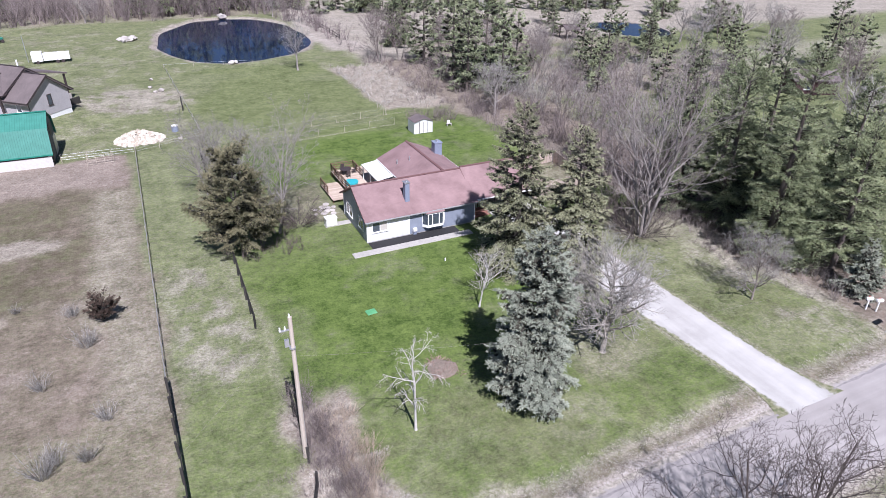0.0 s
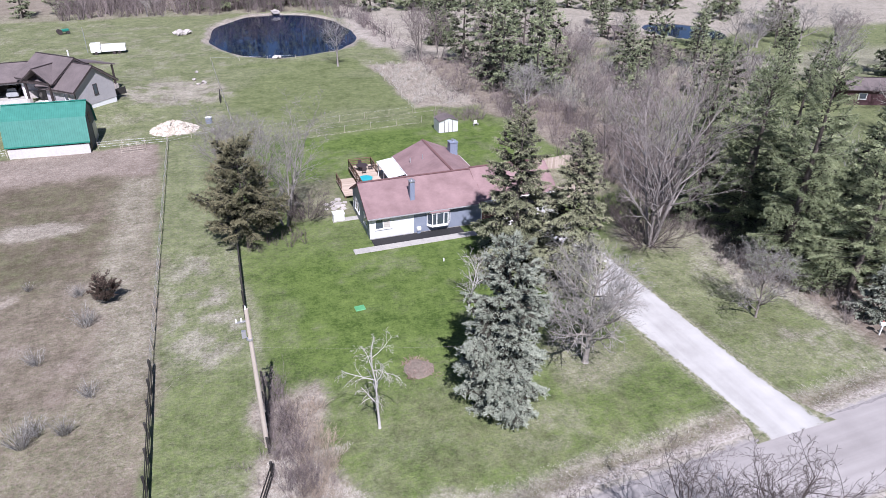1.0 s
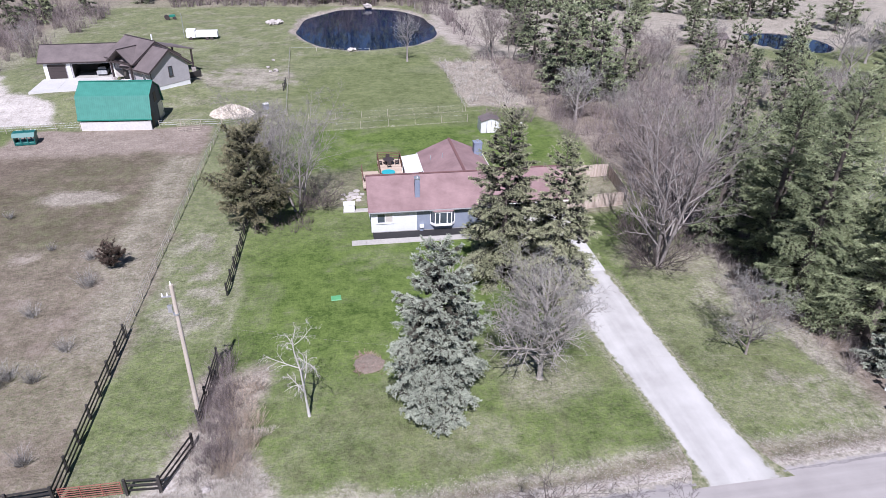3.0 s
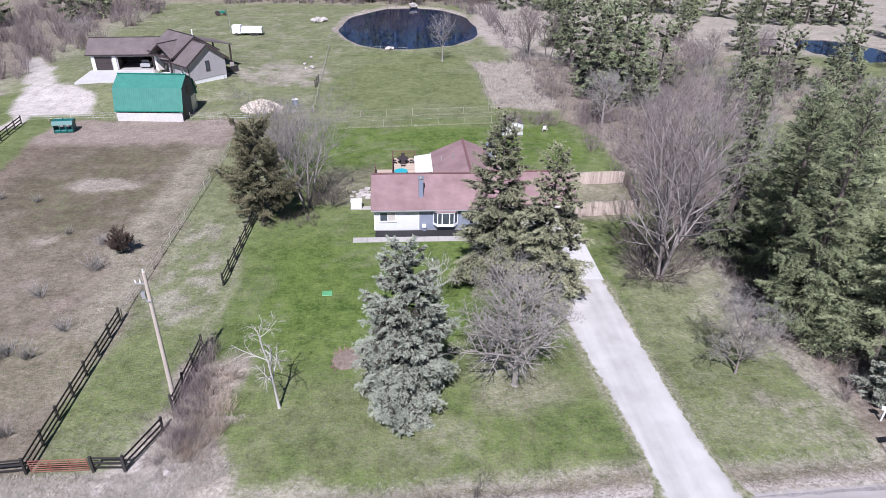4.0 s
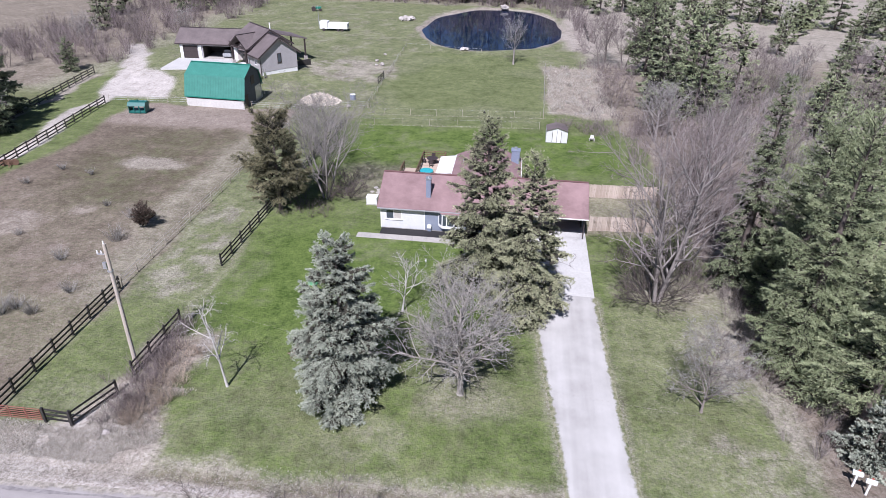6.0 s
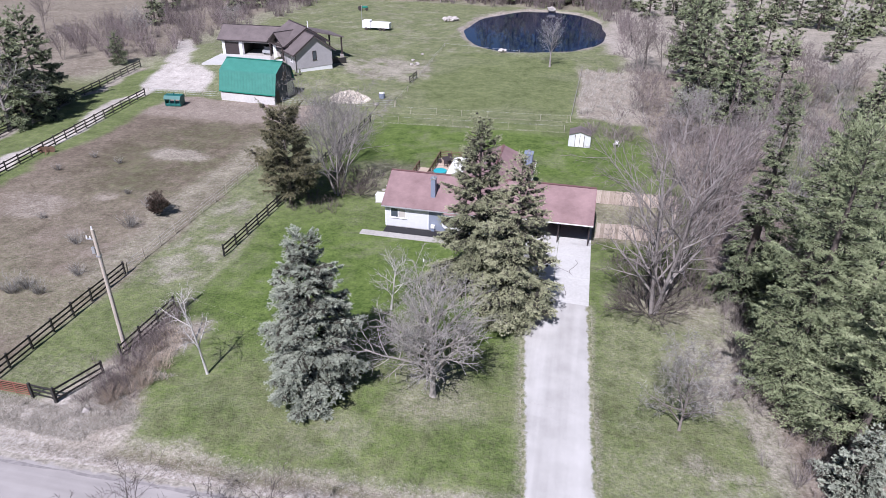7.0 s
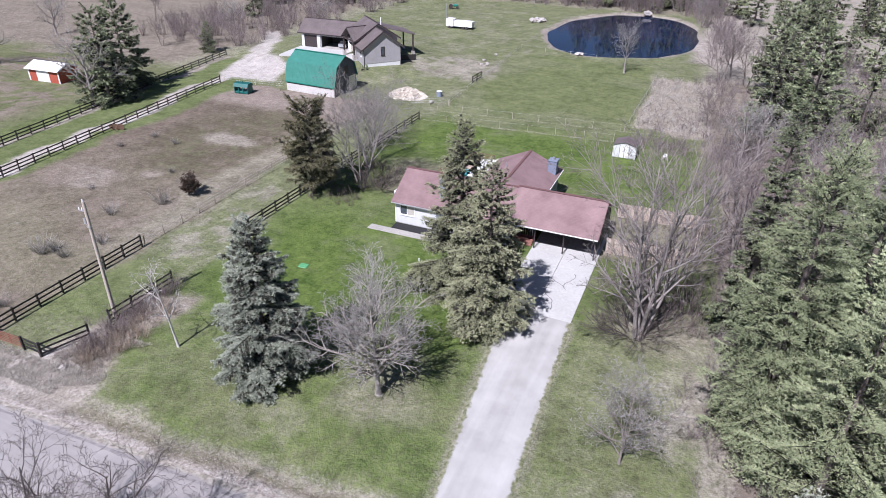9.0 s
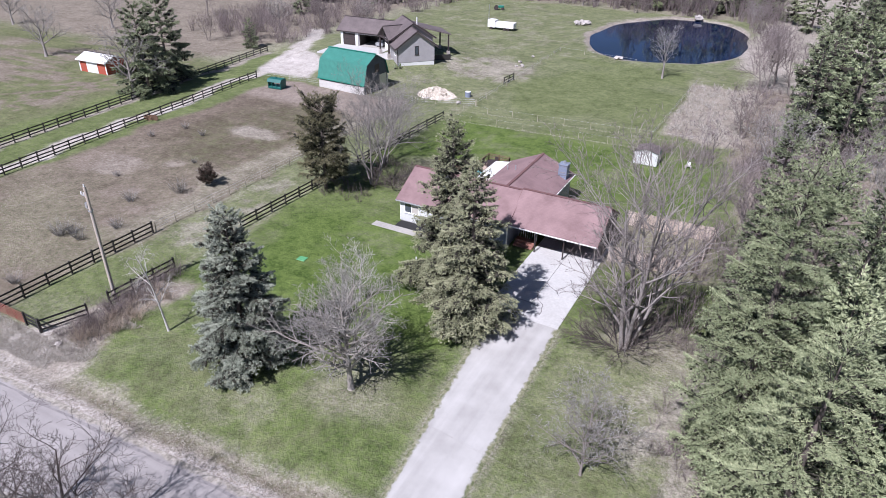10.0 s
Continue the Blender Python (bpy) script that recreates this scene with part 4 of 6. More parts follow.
for (u0, z0), (u1, z1) in zip(gam, gam[1:]):
    part("roof", slab([(-0.1, u0, z0), (BW + 0.15, u0, z0), (BW + 0.15, u1, z1), (-0.1, u1, z1)], 0.06), M["green_metal"], barn)
part("ridge_cap", bar((-0.1, 3.65, 6.43), (BW + 0.15, 3.65, 6.43), 0.4, 0.06), M["green"], barn)
part("eave_trim", bar((-0.1, -0.17, 1.63), (BW + 0.15, -0.17, 1.63), 0.08, 0.16), M["green"], barn)
part("door", box(BW - 0.1, BW - 0.05, 4.7, 6.8, 0.0, 2.6), M["steel"], barn, "pale grey sliding door")
part("side_door", box(BW - 0.1, BW - 0.05, 0.7, 1.7, 0.0, 2.1), M["dark_trim"], barn)
part("loft_door", box(BW - 0.1, BW - 0.05, 3.4, 4.7, 3.2, 4.6), M["dark_trim"], barn)
# dark strip along the front wall just below the eave
part("vent_strip", box(0.3, BW - 0.5, -0.03, 0.0, 1.35, 1.52), M["dark_trim"], barn)

# neighbour's new house: a diagonal gabled wing, a garage wing and an entry gable in the corner
nh = thing("farmhouse", -11.34, 113.35, 0, 46.2, "large grey-sided house with dark taupe roof and open garage", "house")


def turned(parent, x, y, turn, build):
    """Build parts of a thing in a frame of their own, given in the world's directions."""
    had = set(parent.children)
    build()
    m = parent.matrix_basis.inverted() @ pose(x, y, 0, 0, 0, turn)
    for ob in parent.children:
        if ob not in had:
            ob.matrix_basis = m


part("foundation", box(-3.8, 3.5, 0.55, 9.0, -0.2, 1.9), M["white"], nh, "pale concrete foundation wall")
part("gable_wall", prism([(-3.85, 1.85), (3.55, 1.95), (3.55, 5.0), (0.0, 7.45), (-3.85, 4.85)], 0.5, 0.7, "y"), M["grey_siding"], nh)
part("wall", box(3.35, 3.55, 0.7, 6.0, 0.9, 5.0), M["grey_siding"], nh)
part("wall", box(-3.85, -3.65, 0.7, 7.0, 1.2, 4.9), M["grey_siding"], nh)
window(nh, -0.45, 0.35, 3.2, 4.9, 0.5, -1, 1, "dark_trim")
window(nh, 2.0, 3.0, 2.9, 4.4, -3.85, -1, 1, "white", False, "y")
part("down_pipe", box(-3.95, -3.85, 0.42, 0.5, 1.0, 4.7), M["dark_trim"], nh)
gable_roof(nh, 0.0, 8.5, -4.45, 0.0, 4.2, 4.62, 7.85, 4.80, "roof_dark", "y", 0.38, "dark_trim")
part("gable_wall", prism([(-3.6, 1.0), (4.5, 1.0), (4.5, 5.55), (0.45, 8.12), (-3.6, 5.55)], 4.9, 5.1, "y"), M["grey_siding"], nh)
part("wall", box(4.4, 4.6, 5.1, 12.5, 0.8, 5.45), M["grey_siding"], nh)
gable_roof(nh, 4.3, 13.0, -4.3, 0.45, 5.1, 5.5, 8.5, 5.5, "roof_dark", "y", 0.36, "dark_trim")
part("vent_pipe", cyl((2.0, 7.5, 7.2), (2.0, 7.5, 9.0), 0.12), M["white"], nh)
# covered porch on the east side
part("porch_roof", slab([(2.4, 6.0, 7.35), (8.5, 5.2, 5.85), (8.5, 11.6, 5.85), (2.4, 12.5, 7.35)], 0.22), M["roof_dark"], nh)
for y in (5.5, 11.2):
    part("porch_post", box(8.0, 8.25, y, y + 0.25, 0.3, 5.65), M["dark_trim"], nh)
    part("porch_pier", box(7.85, 8.4, y - 0.15, y + 0.4, 0.2, 2.4), M["stone"], nh, "pale stone pier")
part("porch_deck", box(4.6, 8.5, 4.9, 11.8, 0.0, 0.95), M["concrete"], nh)
part("privacy_screen", box(4.0, 7.8, 3.1, 3.25, 0.2, 2.3), M["black"], nh, "dark slatted screen")
part("hot_tub", box(4.2, 6.2, 3.6, 5.6, 0.4, 1.7, bevel=0.08), M["dark_trim"], nh)


def garage_wing():
    for a, b, c, d in ((0.4, 5.0, 1.4, 4.7), (11.2, 14.0, 1.4, 4.7), (5.0, 11.2, 4.1, 4.7)):
        part("wall", box(a, b, 0.55, 0.75, c, d), M["grey_siding"], nh)
    # garage lining in the painted shade tone
    part("garage_back", box(4.6, 11.6, 5.6, 5.8, 1.4, 4.6), M["shade_in"], nh)
    part("garage_side", box(4.6, 4.8, 0.76, 5.6, 1.4, 4.6), M["shade_in"], nh)
    part("garage_side", box(11.4, 11.6, 0.76, 5.6, 1.4, 4.6), M["shade_in"], nh)
    part("garage_ceiling", box(4.6, 11.6, 0.76, 5.8, 4.6, 4.66), M["shade_in"], nh)
    part("garage_floor", box(4.8, 11.4, 0.5, 5.6, 1.4, 1.72), M["old_concrete"], nh)
    part("wall", box(0.4, 0.6, 0.75, 7.0, 1.4, 4.6), M["grey_siding"], nh)
    part("gable_wall", prism([(0.75, 4.55), (7.0, 4.55), (3.73, 6.6)], 0.4, 0.6, "x"), M["grey_siding"], nh)
    gable_roof(nh, -0.3, 16.5, 0.0, 3.73, 7.5, 4.62, 6.95, 4.6, "roof_dark", "x", 0.25, "dark_trim")
    door = part("garage_door", box(1.0, 3.9, 0.47, 0.54, 1.7, 4.1), M["dark_trim"], nh, "closed dark brown garage door")
    for z in (2.3, 2.9, 3.5):
        part("panel_seam", box(1.05, 3.85, 0.455, 0.469, z, z + 0.04), M["black"], door)
    for x in (0.45, 4.15, 11.35):
        part("pillar", box(x, x + 0.6, 0.38, 0.54, 1.5, 4.55), M["white"], nh)
    part("stone_band", box(11.9, 13.2, 0.40, 0.54, 1.5, 2.9), M["stone"], nh)


def entry_gable():
    gable_roof(nh, 0.0, 7.0, 0.0, 2.95, 5.9, 5.45, 7.6, 5.45, "roof_dark", "y", 0.25, "dark_trim")
    part("entry_gable", prism([(0.5, 5.3), (5.4, 5.3), (2.95, 7.1)], 1.6, 1.75, "y"), M["dark_trim"], nh)
    part("tie_beam", bar((0.4, 0.2, 5.35), (5.5, 0.2, 5.35), 0.2, 0.25), M["dark_trim"], nh)
    # recess wall behind the entry, shade painted in as well
    part("entry_wall", box(0.3, 5.6, 2.6, 2.8, 1.2, 5.3), M["shade_in"], nh)
    for x in (0.5, 5.1):
        part("entry_post", box(x, x + 0.28, 0.2, 0.48, 1.4, 5.3), M["dark_trim"], nh)
        part("entry_pier", box(x - 0.15, x + 0.43, 0.05, 0.63, 1.3, 2.7), M["stone"], nh, "pale stone pier")
    part("entry_step", box(0.2, 5.7, -0.6, 2.6, 1.2, 1.78), M["concrete"], nh)


turned(nh, -34.5, 119.0, 3.5, garage_wing)
car = thing("garaged_car", -25.2, 121.9, 1.72, 3.5, "pale car parked inside the open garage", "car")
part("body", prism([(-0.85, 0.3), (0.85, 0.3), (0.88, 0.85), (0.65, 1.0), (-0.65, 1.0), (-0.88, 0.85)], -1.2, 2.6, "y"), M["steel"], car)
part("cabin", prism([(-0.72, 1.0), (0.72, 1.0), (0.58, 1.5), (-0.58, 1.5)], -0.6, 2.3, "y"), M["glass"], car)
for x in (-0.75, 0.75):
    for y in (-0.5, 1.8):
        part("wheel", cyl((x - 0.11, y, 0.32), (x + 0.11, y, 0.32), 0.32, 0.32, 12), M["dark_trim"], car)
turned(nh, -22.5, 116.2, -35.0, entry_gable)
for x, y in ((-14.2, 109.6), (-13.5, 110.3)):
    ob = thing("potted_shrub", x, y, 1.0, 0, "small dark potted shrub by the wall", "plant", "shrubs by the farmhouse")
    part("pot", cyl((0, 0, 0), (0, 0, 0.35), 0.16, 0.22), M["dark_trim"], ob)
    part("crown", cyl((0, 0, 0.35), (0, 0, 1.2), 0.28, 0.05, 7), M["fir"], ob)

# buildings on the golf course
ob = thing("outbuilding", 111.5, 80.5, 0, -24, "dark maroon outbuilding with a grey roof", "shed")
part("wall", box(0, 8.5, 0, 5.0, -0.2, 2.7), M["maroon"], ob)
gable_roof(ob, -0.3, 8.8, -0.4, 2.5, 5.4, 2.7, 4.3, 2.7, "roof_dark", "x", 0.15, "dark_trim")
window(ob, 2.0, 3.4, 1.0, 2.1, 0.0, -1, 1)
ob = thing("golf_shelter", 101.5, 139.5, 0, -8, "small open shelter with a blue-grey roof", "shelter")
gable_roof(ob, 0, 6.0, 0, 2.2, 4.4, 2.5, 3.5, 2.5, "roof_dark", "x", 0.12, "dark_trim")
for x in (0.4, 5.6):
    for y in (0.4, 4.0):
        part("post", box(x - 0.1, x + 0.1, y - 0.1, y + 0.1, -0.2, 2.6), M["dark_trim"], ob)

# red shed over the pasture
rs = thing("red_shed", -67.0, 80.4, 0, 3, "small red and white shed with a pale roof", "shed")
part("wall", box(0, 7.2, 0, 4.2, -0.1, 2.2), M["red"], rs)
gable_roof(rs, -0.3, 7.5, -0.4, 2.1, 4.6, 2.25, 3.3, 2.25, "roof_dark", "x", 0.12, "white")
for ob in rs.children:
    if ob.name.startswith("roof"):
        ob.data.materials[0] = M["white"]
part("door", box(2.0, 4.9, -0.06, 0.0, 0.0, 2.0), M["white"], rs)
for x in (-0.04, 6.95):
    part("trim", box(x, x + 0.3, -0.05, 0.0, 0.0, 2.2), M["white"], rs)
bx2 = thing("farm_trailer", -17.6, 159.2, 0, 2, "low white trailer parked on the grass", "trailer")
part("box", box(0, 2.0, 0, 2.2, 0.5, 2.3, bevel=0.05), M["white"], bx2)
part("bed", box(2.1, 7.0, 0, 2.2, 0.6, 1.9, bevel=0.05), M["white"], bx2)
for x in (1.0, 4.6, 5.6):
    part("wheel", cyl((x, -0.05, 0.35), (x, 0.2, 0.35), 0.36, 0.36, 14), M["dark_trim"], bx2)
fm = thing("lamp_post", -18.6, 162, 0, 0, "thin pale pole beside the trailer", "pole")
part("shaft", cyl((0, 0, 0), (0, 0, 5.5), 0.08, 0.06), M["steel"], fm)
tr = thing("small_tractor", -26.8, 186.5, 0, 20, "small green tractor on the far lawn", "tractor")
part("hood", box(0, 1.6, -0.4, 0.4, 0.6, 1.2, bevel=0.1), M["green"], tr)
part("seat_frame", box(-0.9, 0, -0.45, 0.45, 0.7, 1.0, bevel=0.05), M["dark_trim"], tr)
for x, r in ((-0.6, 0.6), (1.3, 0.4)):
    for y in (-0.6, 0.45):
        part("wheel", cyl((x, y, r), (x, y + 0.2, r), r, r, 14), M["dark_trim"], tr)
# hay feeder
fd = thing("hay_feeder", -27.2, 90.6, 0, 8, "green plastic hay feeder hut on bare soil", "feeder")
for x in (-1.25, 1.25):
    part("side", box(x - 0.05, x + 0.05, -0.9, 0.9, 0.05, 1.25, bevel=0.02), M["feeder_green"], fd)
for x in (-0.42, 0.42):
    for y in (-0.92, 0.92):
        part("upright", box(x - 0.07, x + 0.07, y - 0.04, y + 0.04, 0.05, 1.25), M["feeder_green"], fd)
part("trough", box(-1.2, 1.2, -0.85, 0.85, 0.05, 0.45, bevel=0.05), M["feeder_green"], fd)
part("canopy", prism([(-1.05, 1.25), (1.05, 1.25), (0.6, 1.75), (-0.6, 1.75)], -1.4, 1.4, "x"), M["feeder_green"], fd)
part("hook", box(-0.05, 0.05, -0.05, 0.05, 1.75, 2.1), M["feeder_green"], fd)
# rake added in place of an unidentified brown shape at the fence
od = thing("rake_implement", -31.8, 67.0, 0, 20, "dark brown rake-shaped stand-in by the fence", "implement")
part("beam", bar((-0.9, 0, 0.6), (0.9, 0, 0.6), 0.12, 0.12), M["rail"], od)
for x in (-0.7, 0.0, 0.7):
    part("wheel", cyl((x, -0.05, 0.45), (x, 0.05, 0.45), 0.45, 0.45, 14), M["rail"], od)
part("hitch", bar((0, 0, 0.5), (0.3, -1.3, 0.2), 0.08, 0.08), M["rail"], od)
gr = thing("livestock_panel", -5.8, 93.2, 0, 2, "grey steel livestock panel by the paddock corner", "gate")
for z in (0.15, 0.45, 0.75, 1.05, 1.35):
    part("rail", cyl((-1.6, 0, z), (1.6, 0, z), 0.022, 0.022, 6), M["post"], gr)
for x in (-1.6, -0.5, 0.5, 1.6):
    part("upright", cyl((x, 0, 0), (x, 0, 1.4), 0.022, 0.022, 6), M["post"], gr)
bn = thing("blue_barrel", 4.55, 103.5, 0, 0, "pale blue barrel on the grass", "barrel")
part("body", cyl((0, 0, 0), (0, 0, 0.9), 0.5, 0.5, 14), M["slate"], bn)
part("rim", cyl((0, 0, 0.9), (0, 0, 0.94), 0.52, 0.52, 14), M["white"], bn)

# rubble pile
RV, RF = [], []
for k in range(900):
    a, r = random.random() * 6.283, math.sqrt(random.random())
    x, y = 3.4 * r * math.cos(a), 2.6 * r * math.sin(a)
    z = 1.5 * max(0, 1 - r ** 1.3) * random.random() ** 0.3
    s = 0.12 + 0.25 * random.random()
    o = len(RV)
    for c in ((1, 0, 0), (0, 1, 0), (-1, 0, 0), (0, -1, 0), (0, 0, 1), (0, 0, -1)):
        RV.append((x + c[0] * s * (0.6 + random.random()), y + c[1] * s * (0.6 + random.random()), z + c[2] * s))
    RF += [(o + a_, o + b_, o + c_) for a_, b_, c_ in ((0, 1, 4), (1, 2, 4), (2, 3, 4), (3, 0, 4), (1, 0, 5), (2, 1, 5), (3, 2, 5), (0, 3, 5))]
ob = part("rubble_pile", mesh_np("rubble_pile", RV, RF), M["rubble"])
ob.location = (-0.6, 101.4, 0)
tagged(ob, "pale heap of broken rubble and soil", "rubble", kind="stuff")
for k in range(9):
    rock(-1.5 + 4.5 * random.random(), 176.5 + 4 * random.random(), 1.0 + 1.4 * random.random(), "pale boulder in a pile on the far lawn", "boulders on the far lawn")
for x, y, s in ((3.0, 131, 1.0), (4.6, 128, 1.3), (3.6, 127.5, 0.9), (20.2, 144.2, 2.2), (27, 202.5, 3.0), (6.8, 25.2, 0.7), (4.9, 99.3, 1), (3.5, 137, 0.9)):
    rock(x, y, s, "pale boulder lying on the grass", "loose boulders")


# ---- fences ----
def board_fence(x0, y0, x1, y1, label, post_h=1.4, rails=(0.35, 0.80, 1.25), gap=2.45, kind_mat="black"):
    fence = thing("fence", x0, y0, 0, 0, label, "fence")
    k = max(1, round(math.dist((x0, y0), (x1, y1)) / gap))
    dx, dy = (x1 - x0) / k, (y1 - y0) / k
    a = math.degrees(math.atan2(dy, dx))
    pm = box(-0.075, 0.075, -0.075, 0.075, -0.3, post_h, bevel=0.015)
    post_me = bpy.data.meshes.new("post")
    pm.to_mesh(post_me)
    pm.free()
    bm = box(0, math.hypot(dx, dy), -0.02, 0.02, -0.075, 0.075)
    rail_me = bpy.data.meshes.new("rail")
    bm.to_mesh(rail_me)
    bm.free()
    for me in (post_me, rail_me):
        me.materials.append(M[kind_mat])
    side = 0.095
    ox, oy = side * math.sin(math.radians(a)), -side * math.cos(math.radians(a))
    for i in range(k + 1):
        ob = new("post", post_me)
        ob.parent = fence
        ob.matrix_basis = pose(dx * i, dy * i, (random.random() - 0.5) * 0.06, (random.random() - 0.5) * 3, (random.random() - 0.5) * 3, a)
        if i < k:
            for z in rails:
                ob = new("rail", rail_me)
                ob.parent = fence
                ob.matrix_basis = pose(dx * i + ox, dy * i + oy, z + (random.random() - 0.5) * 0.05, 0, (random.random() - 0.5) * 0.8, a)
    return fence


def wire_fence(x0, y0, x1, y1, label, gap=3.5, h=1.15, wires=(0.4, 0.75, 1.1), r=0.012, post_r=0.05):
    fence = thing("wire_fence", x0, y0, 0, 0, label, "fence")
    k = max(1, round(math.dist((x0, y0), (x1, y1)) / gap))
    dx, dy = (x1 - x0) / k, (y1 - y0) / k
    me = bpy.data.meshes.new("post")
    bm = cyl((0, 0, -0.2), (0, 0, h), post_r, post_r * 0.85, 6)
    bm.to_mesh(me)
    bm.free()
    me.materials.append(M["post"])
    for i in range(k + 1):
        ob = new("post", me)
        ob.parent = fence
        ob.matrix_basis = pose(dx * i, dy * i, (random.random() - 0.5) * 0.1, (random.random() - 0.5) * 8, (random.random() - 0.5) * 8, 0)
    for z in wires:
        part("wire", cyl((0, 0, z), (x1 - x0, y1 - y0, z), r, r, 4), M["steel"], fence)
    return fence


board_fence(-2.0, 25.6, -2.1, 42.0, "black three-board fence along the paddock")
board_fence(4.1, 25.5, 5.4, 28.9, "short black board fence beside the gate")
board_fence(5.45, 31.0, 5.75, 37.9, "black board fence in the brush by the pole")
board_fence(5.3, 47.3, 5.8, 66.0, "black board fence between lawn and grass strip")
board_fence(5.8, 68.4, 6.6, 90.6, "weathered dark board fence behind the trees")
board_fence(-30.2, 41.0, -35.0, 93.8, "black board fence along the farm drive")
board_fence(-27.2, 24.0, -30.2, 41.0, "black board fence along the farm drive near the road")
board_fence(-39.6, 46.0, -47.6, 111.0, "black board fence on the far side of the drive")
board_fence(-36.8, 24.0, -39.6, 46.0, "black board fence on the far side near the road")
board_fence(-2.0, 25.6, -14.0, 24.6, "black board fence along the road verge", rails=(0.35, 0.8, 1.2))
board_fence(49.1, 187.5, 48.9, 161.0, "dark rail fence beside the pond", 1.3, (0.5, 1.1), 3.0)
board_fence(6.8, 114.0, 7.0, 118.0, "short dark fence by the farmhouse")
wire_fence(-2.1, 42.4, -1.4, 95.5, "old wire fence with thin wooden posts along the paddock", 2.6)
wire_fence(-1.4, 95.5, 8.2, 99.5, "wire fence with thin posts near the rubble heap")
wire_fence(-10.5, 95.8, -1.4, 95.5, "wire fence beside the barn")
wire_fence(-35.0, 95.0, -21.8, 96.0, "thin wire fence before the barn")
wire_fence(6.8, 90.8, 36.5, 93.7, "pale wire fence along the back yard", 4.2, 1.1, (1.05,), 0.005, 0.03)
wire_fence(7.4, 96.0, 45, 99.6, "pale wire fence behind the back yard", 4.2, 1.1, (1.05,), 0.005, 0.03)
wire_fence(8.0, 99.4, 6.6, 146.0, "thin wire fence along the meadow", 4.5, 1.0, (0.5, 0.9), 0.014)
wire_fence(6.6, 146.0, 24.0, 143.5, "thin electric wire near the pond", 6, 0.9, (0.8,), 0.012)
wire_fence(37.2, 99.2, 38.0, 133.0, "thin wire fence beside the brush patch", 4.5, 1.0, (0.5, 0.9), 0.014)

gate = thing("gate", -1.7, 25.55, 0, 0, "rusty red tube gate across the grass strip", "gate")
for i in range(6):
    part("rail", cyl((0.1, 0, 0.25 + i * 0.19), (3.6, 0, 0.25 + i * 0.19), 0.03, 0.03, 6), M["rust"], gate)
for x in (0.1, 1.3, 2.5, 3.6):
    part("upright", cyl((x, 0, 0.22), (x, 0, 1.22), 0.03, 0.03, 6), M["rust"], gate)
part("latch_post", box(3.75, 3.92, -0.08, 0.08, -0.2, 1.4, bevel=0.01), M["black"], gate)
gate2 = thing("gate_section", 2.25, 25.5, 0, 0, "black three-board section beside the red gate", "fence")
for z in (0.4, 0.8, 1.2):
    part("rail", bar((0.0, 0.1, z), (1.85, 0.0, z), 0.04, 0.15), M["black"], gate2)
part("post", box(1.75, 1.95, -0.1, 0.1, -0.2, 1.35, bevel=0.01), M["black"], gate2)


def plank_fence(x0, y0, x1, y1, h, label):
    fence = thing("plank_fence", x0, y0, 0, math.degrees(math.atan2(y1 - y0, x1 - x0)), label, "fence")
    Ln = math.dist((x0, y0), (x1, y1))
    me = bpy.data.meshes.new("plank")
    bm = box(0, 0.175, -0.012, 0.012, 0.05, h)
    bm.to_mesh(me)
    bm.free()
    me.materials.append(M["board"])
    for i in range(int(Ln / 0.19)):
        ob = new("plank", me)
        ob.parent = fence
        ob.matrix_basis = pose(i * 0.19, 0, (random.random() - 0.5) * 0.05, 0, (random.random() - 0.5) * 1.2, 0)
    for z in (0.4, h - 0.3):
        part("rail", bar((0, 0.05, z), (Ln, 0.05, z), 0.05, 0.09), M["board"], fence)
    for i in range(int(Ln / 2.4) + 1):
        part("post", box(i * 2.4 - 0.05, i * 2.4 + 0.05, 0.08, 0.18, -0.2, h), M["board"], fence)


plank_fence(41.3, 69.1, 50.4, 69.6, 1.75, "weathered plank privacy fence behind the carport")
plank_fence(41.6, 60.3, 48.8, 60.9, 1.8, "pinkish weathered plank fence beside the carport")
plank_fence(50.4, 69.6, 49.4, 61.2, 1.7, "weathered plank fence closing the side yard")

# ---- cracks in the concrete apron ----
CR = random.Random(5)
for x0, y0, a, n in ((4.6, 1.2, 1.3, 12), (1.2, 2.6, 0.35, 9), (5.1, 4.9, 2.4, 10), (2.4, 6.2, 1.0, 9)):
    bm = bmesh.new()
    x, y = x0, y0
    for i in range(n):
        a += CR.uniform(-0.55, 0.55)
        x1, y1 = min(max(x + 0.34 * math.cos(a), 0.2), 6.5), min(max(y + 0.34 * math.sin(a), 0.2), 17.0)
        bar((x, y, 0.104), (x1, y1, 0.104), 0.06 + 0.03 * CR.random(), 0.006, bm)
        x, y = x1, y1
    part("crack", bm, M["asphalt_dark"], apron, "dark irregular crack in the slab")


# ---- pole, wires, roadside ----
pole = thing("utility_pole", 5.4, 31.6, 0, 0, "weathered wooden utility pole in dry brush", "utility pole")
part("shaft", cyl((0, 0, -0.3), (0.05, 0.0, 11.1), 0.17, 0.12, 14), M["pole"], pole)
part("bracket", bar((-0.65, 0, 10.25), (0.0, 0, 10.25), 0.07, 0.09), M["steel"], pole)
for x, z in ((-0.6, 10.3), (-0.3, 10.3), (0.02, 11.1)):
    part("insulator", cyl((x, 0, z), (x, 0, z + 0.22), 0.06, 0.04, 8), M["white"], pole)
part("spool_rack", box(-0.42, -0.16, -0.08, 0.08, 9.1, 9.6), M["steel"], pole)
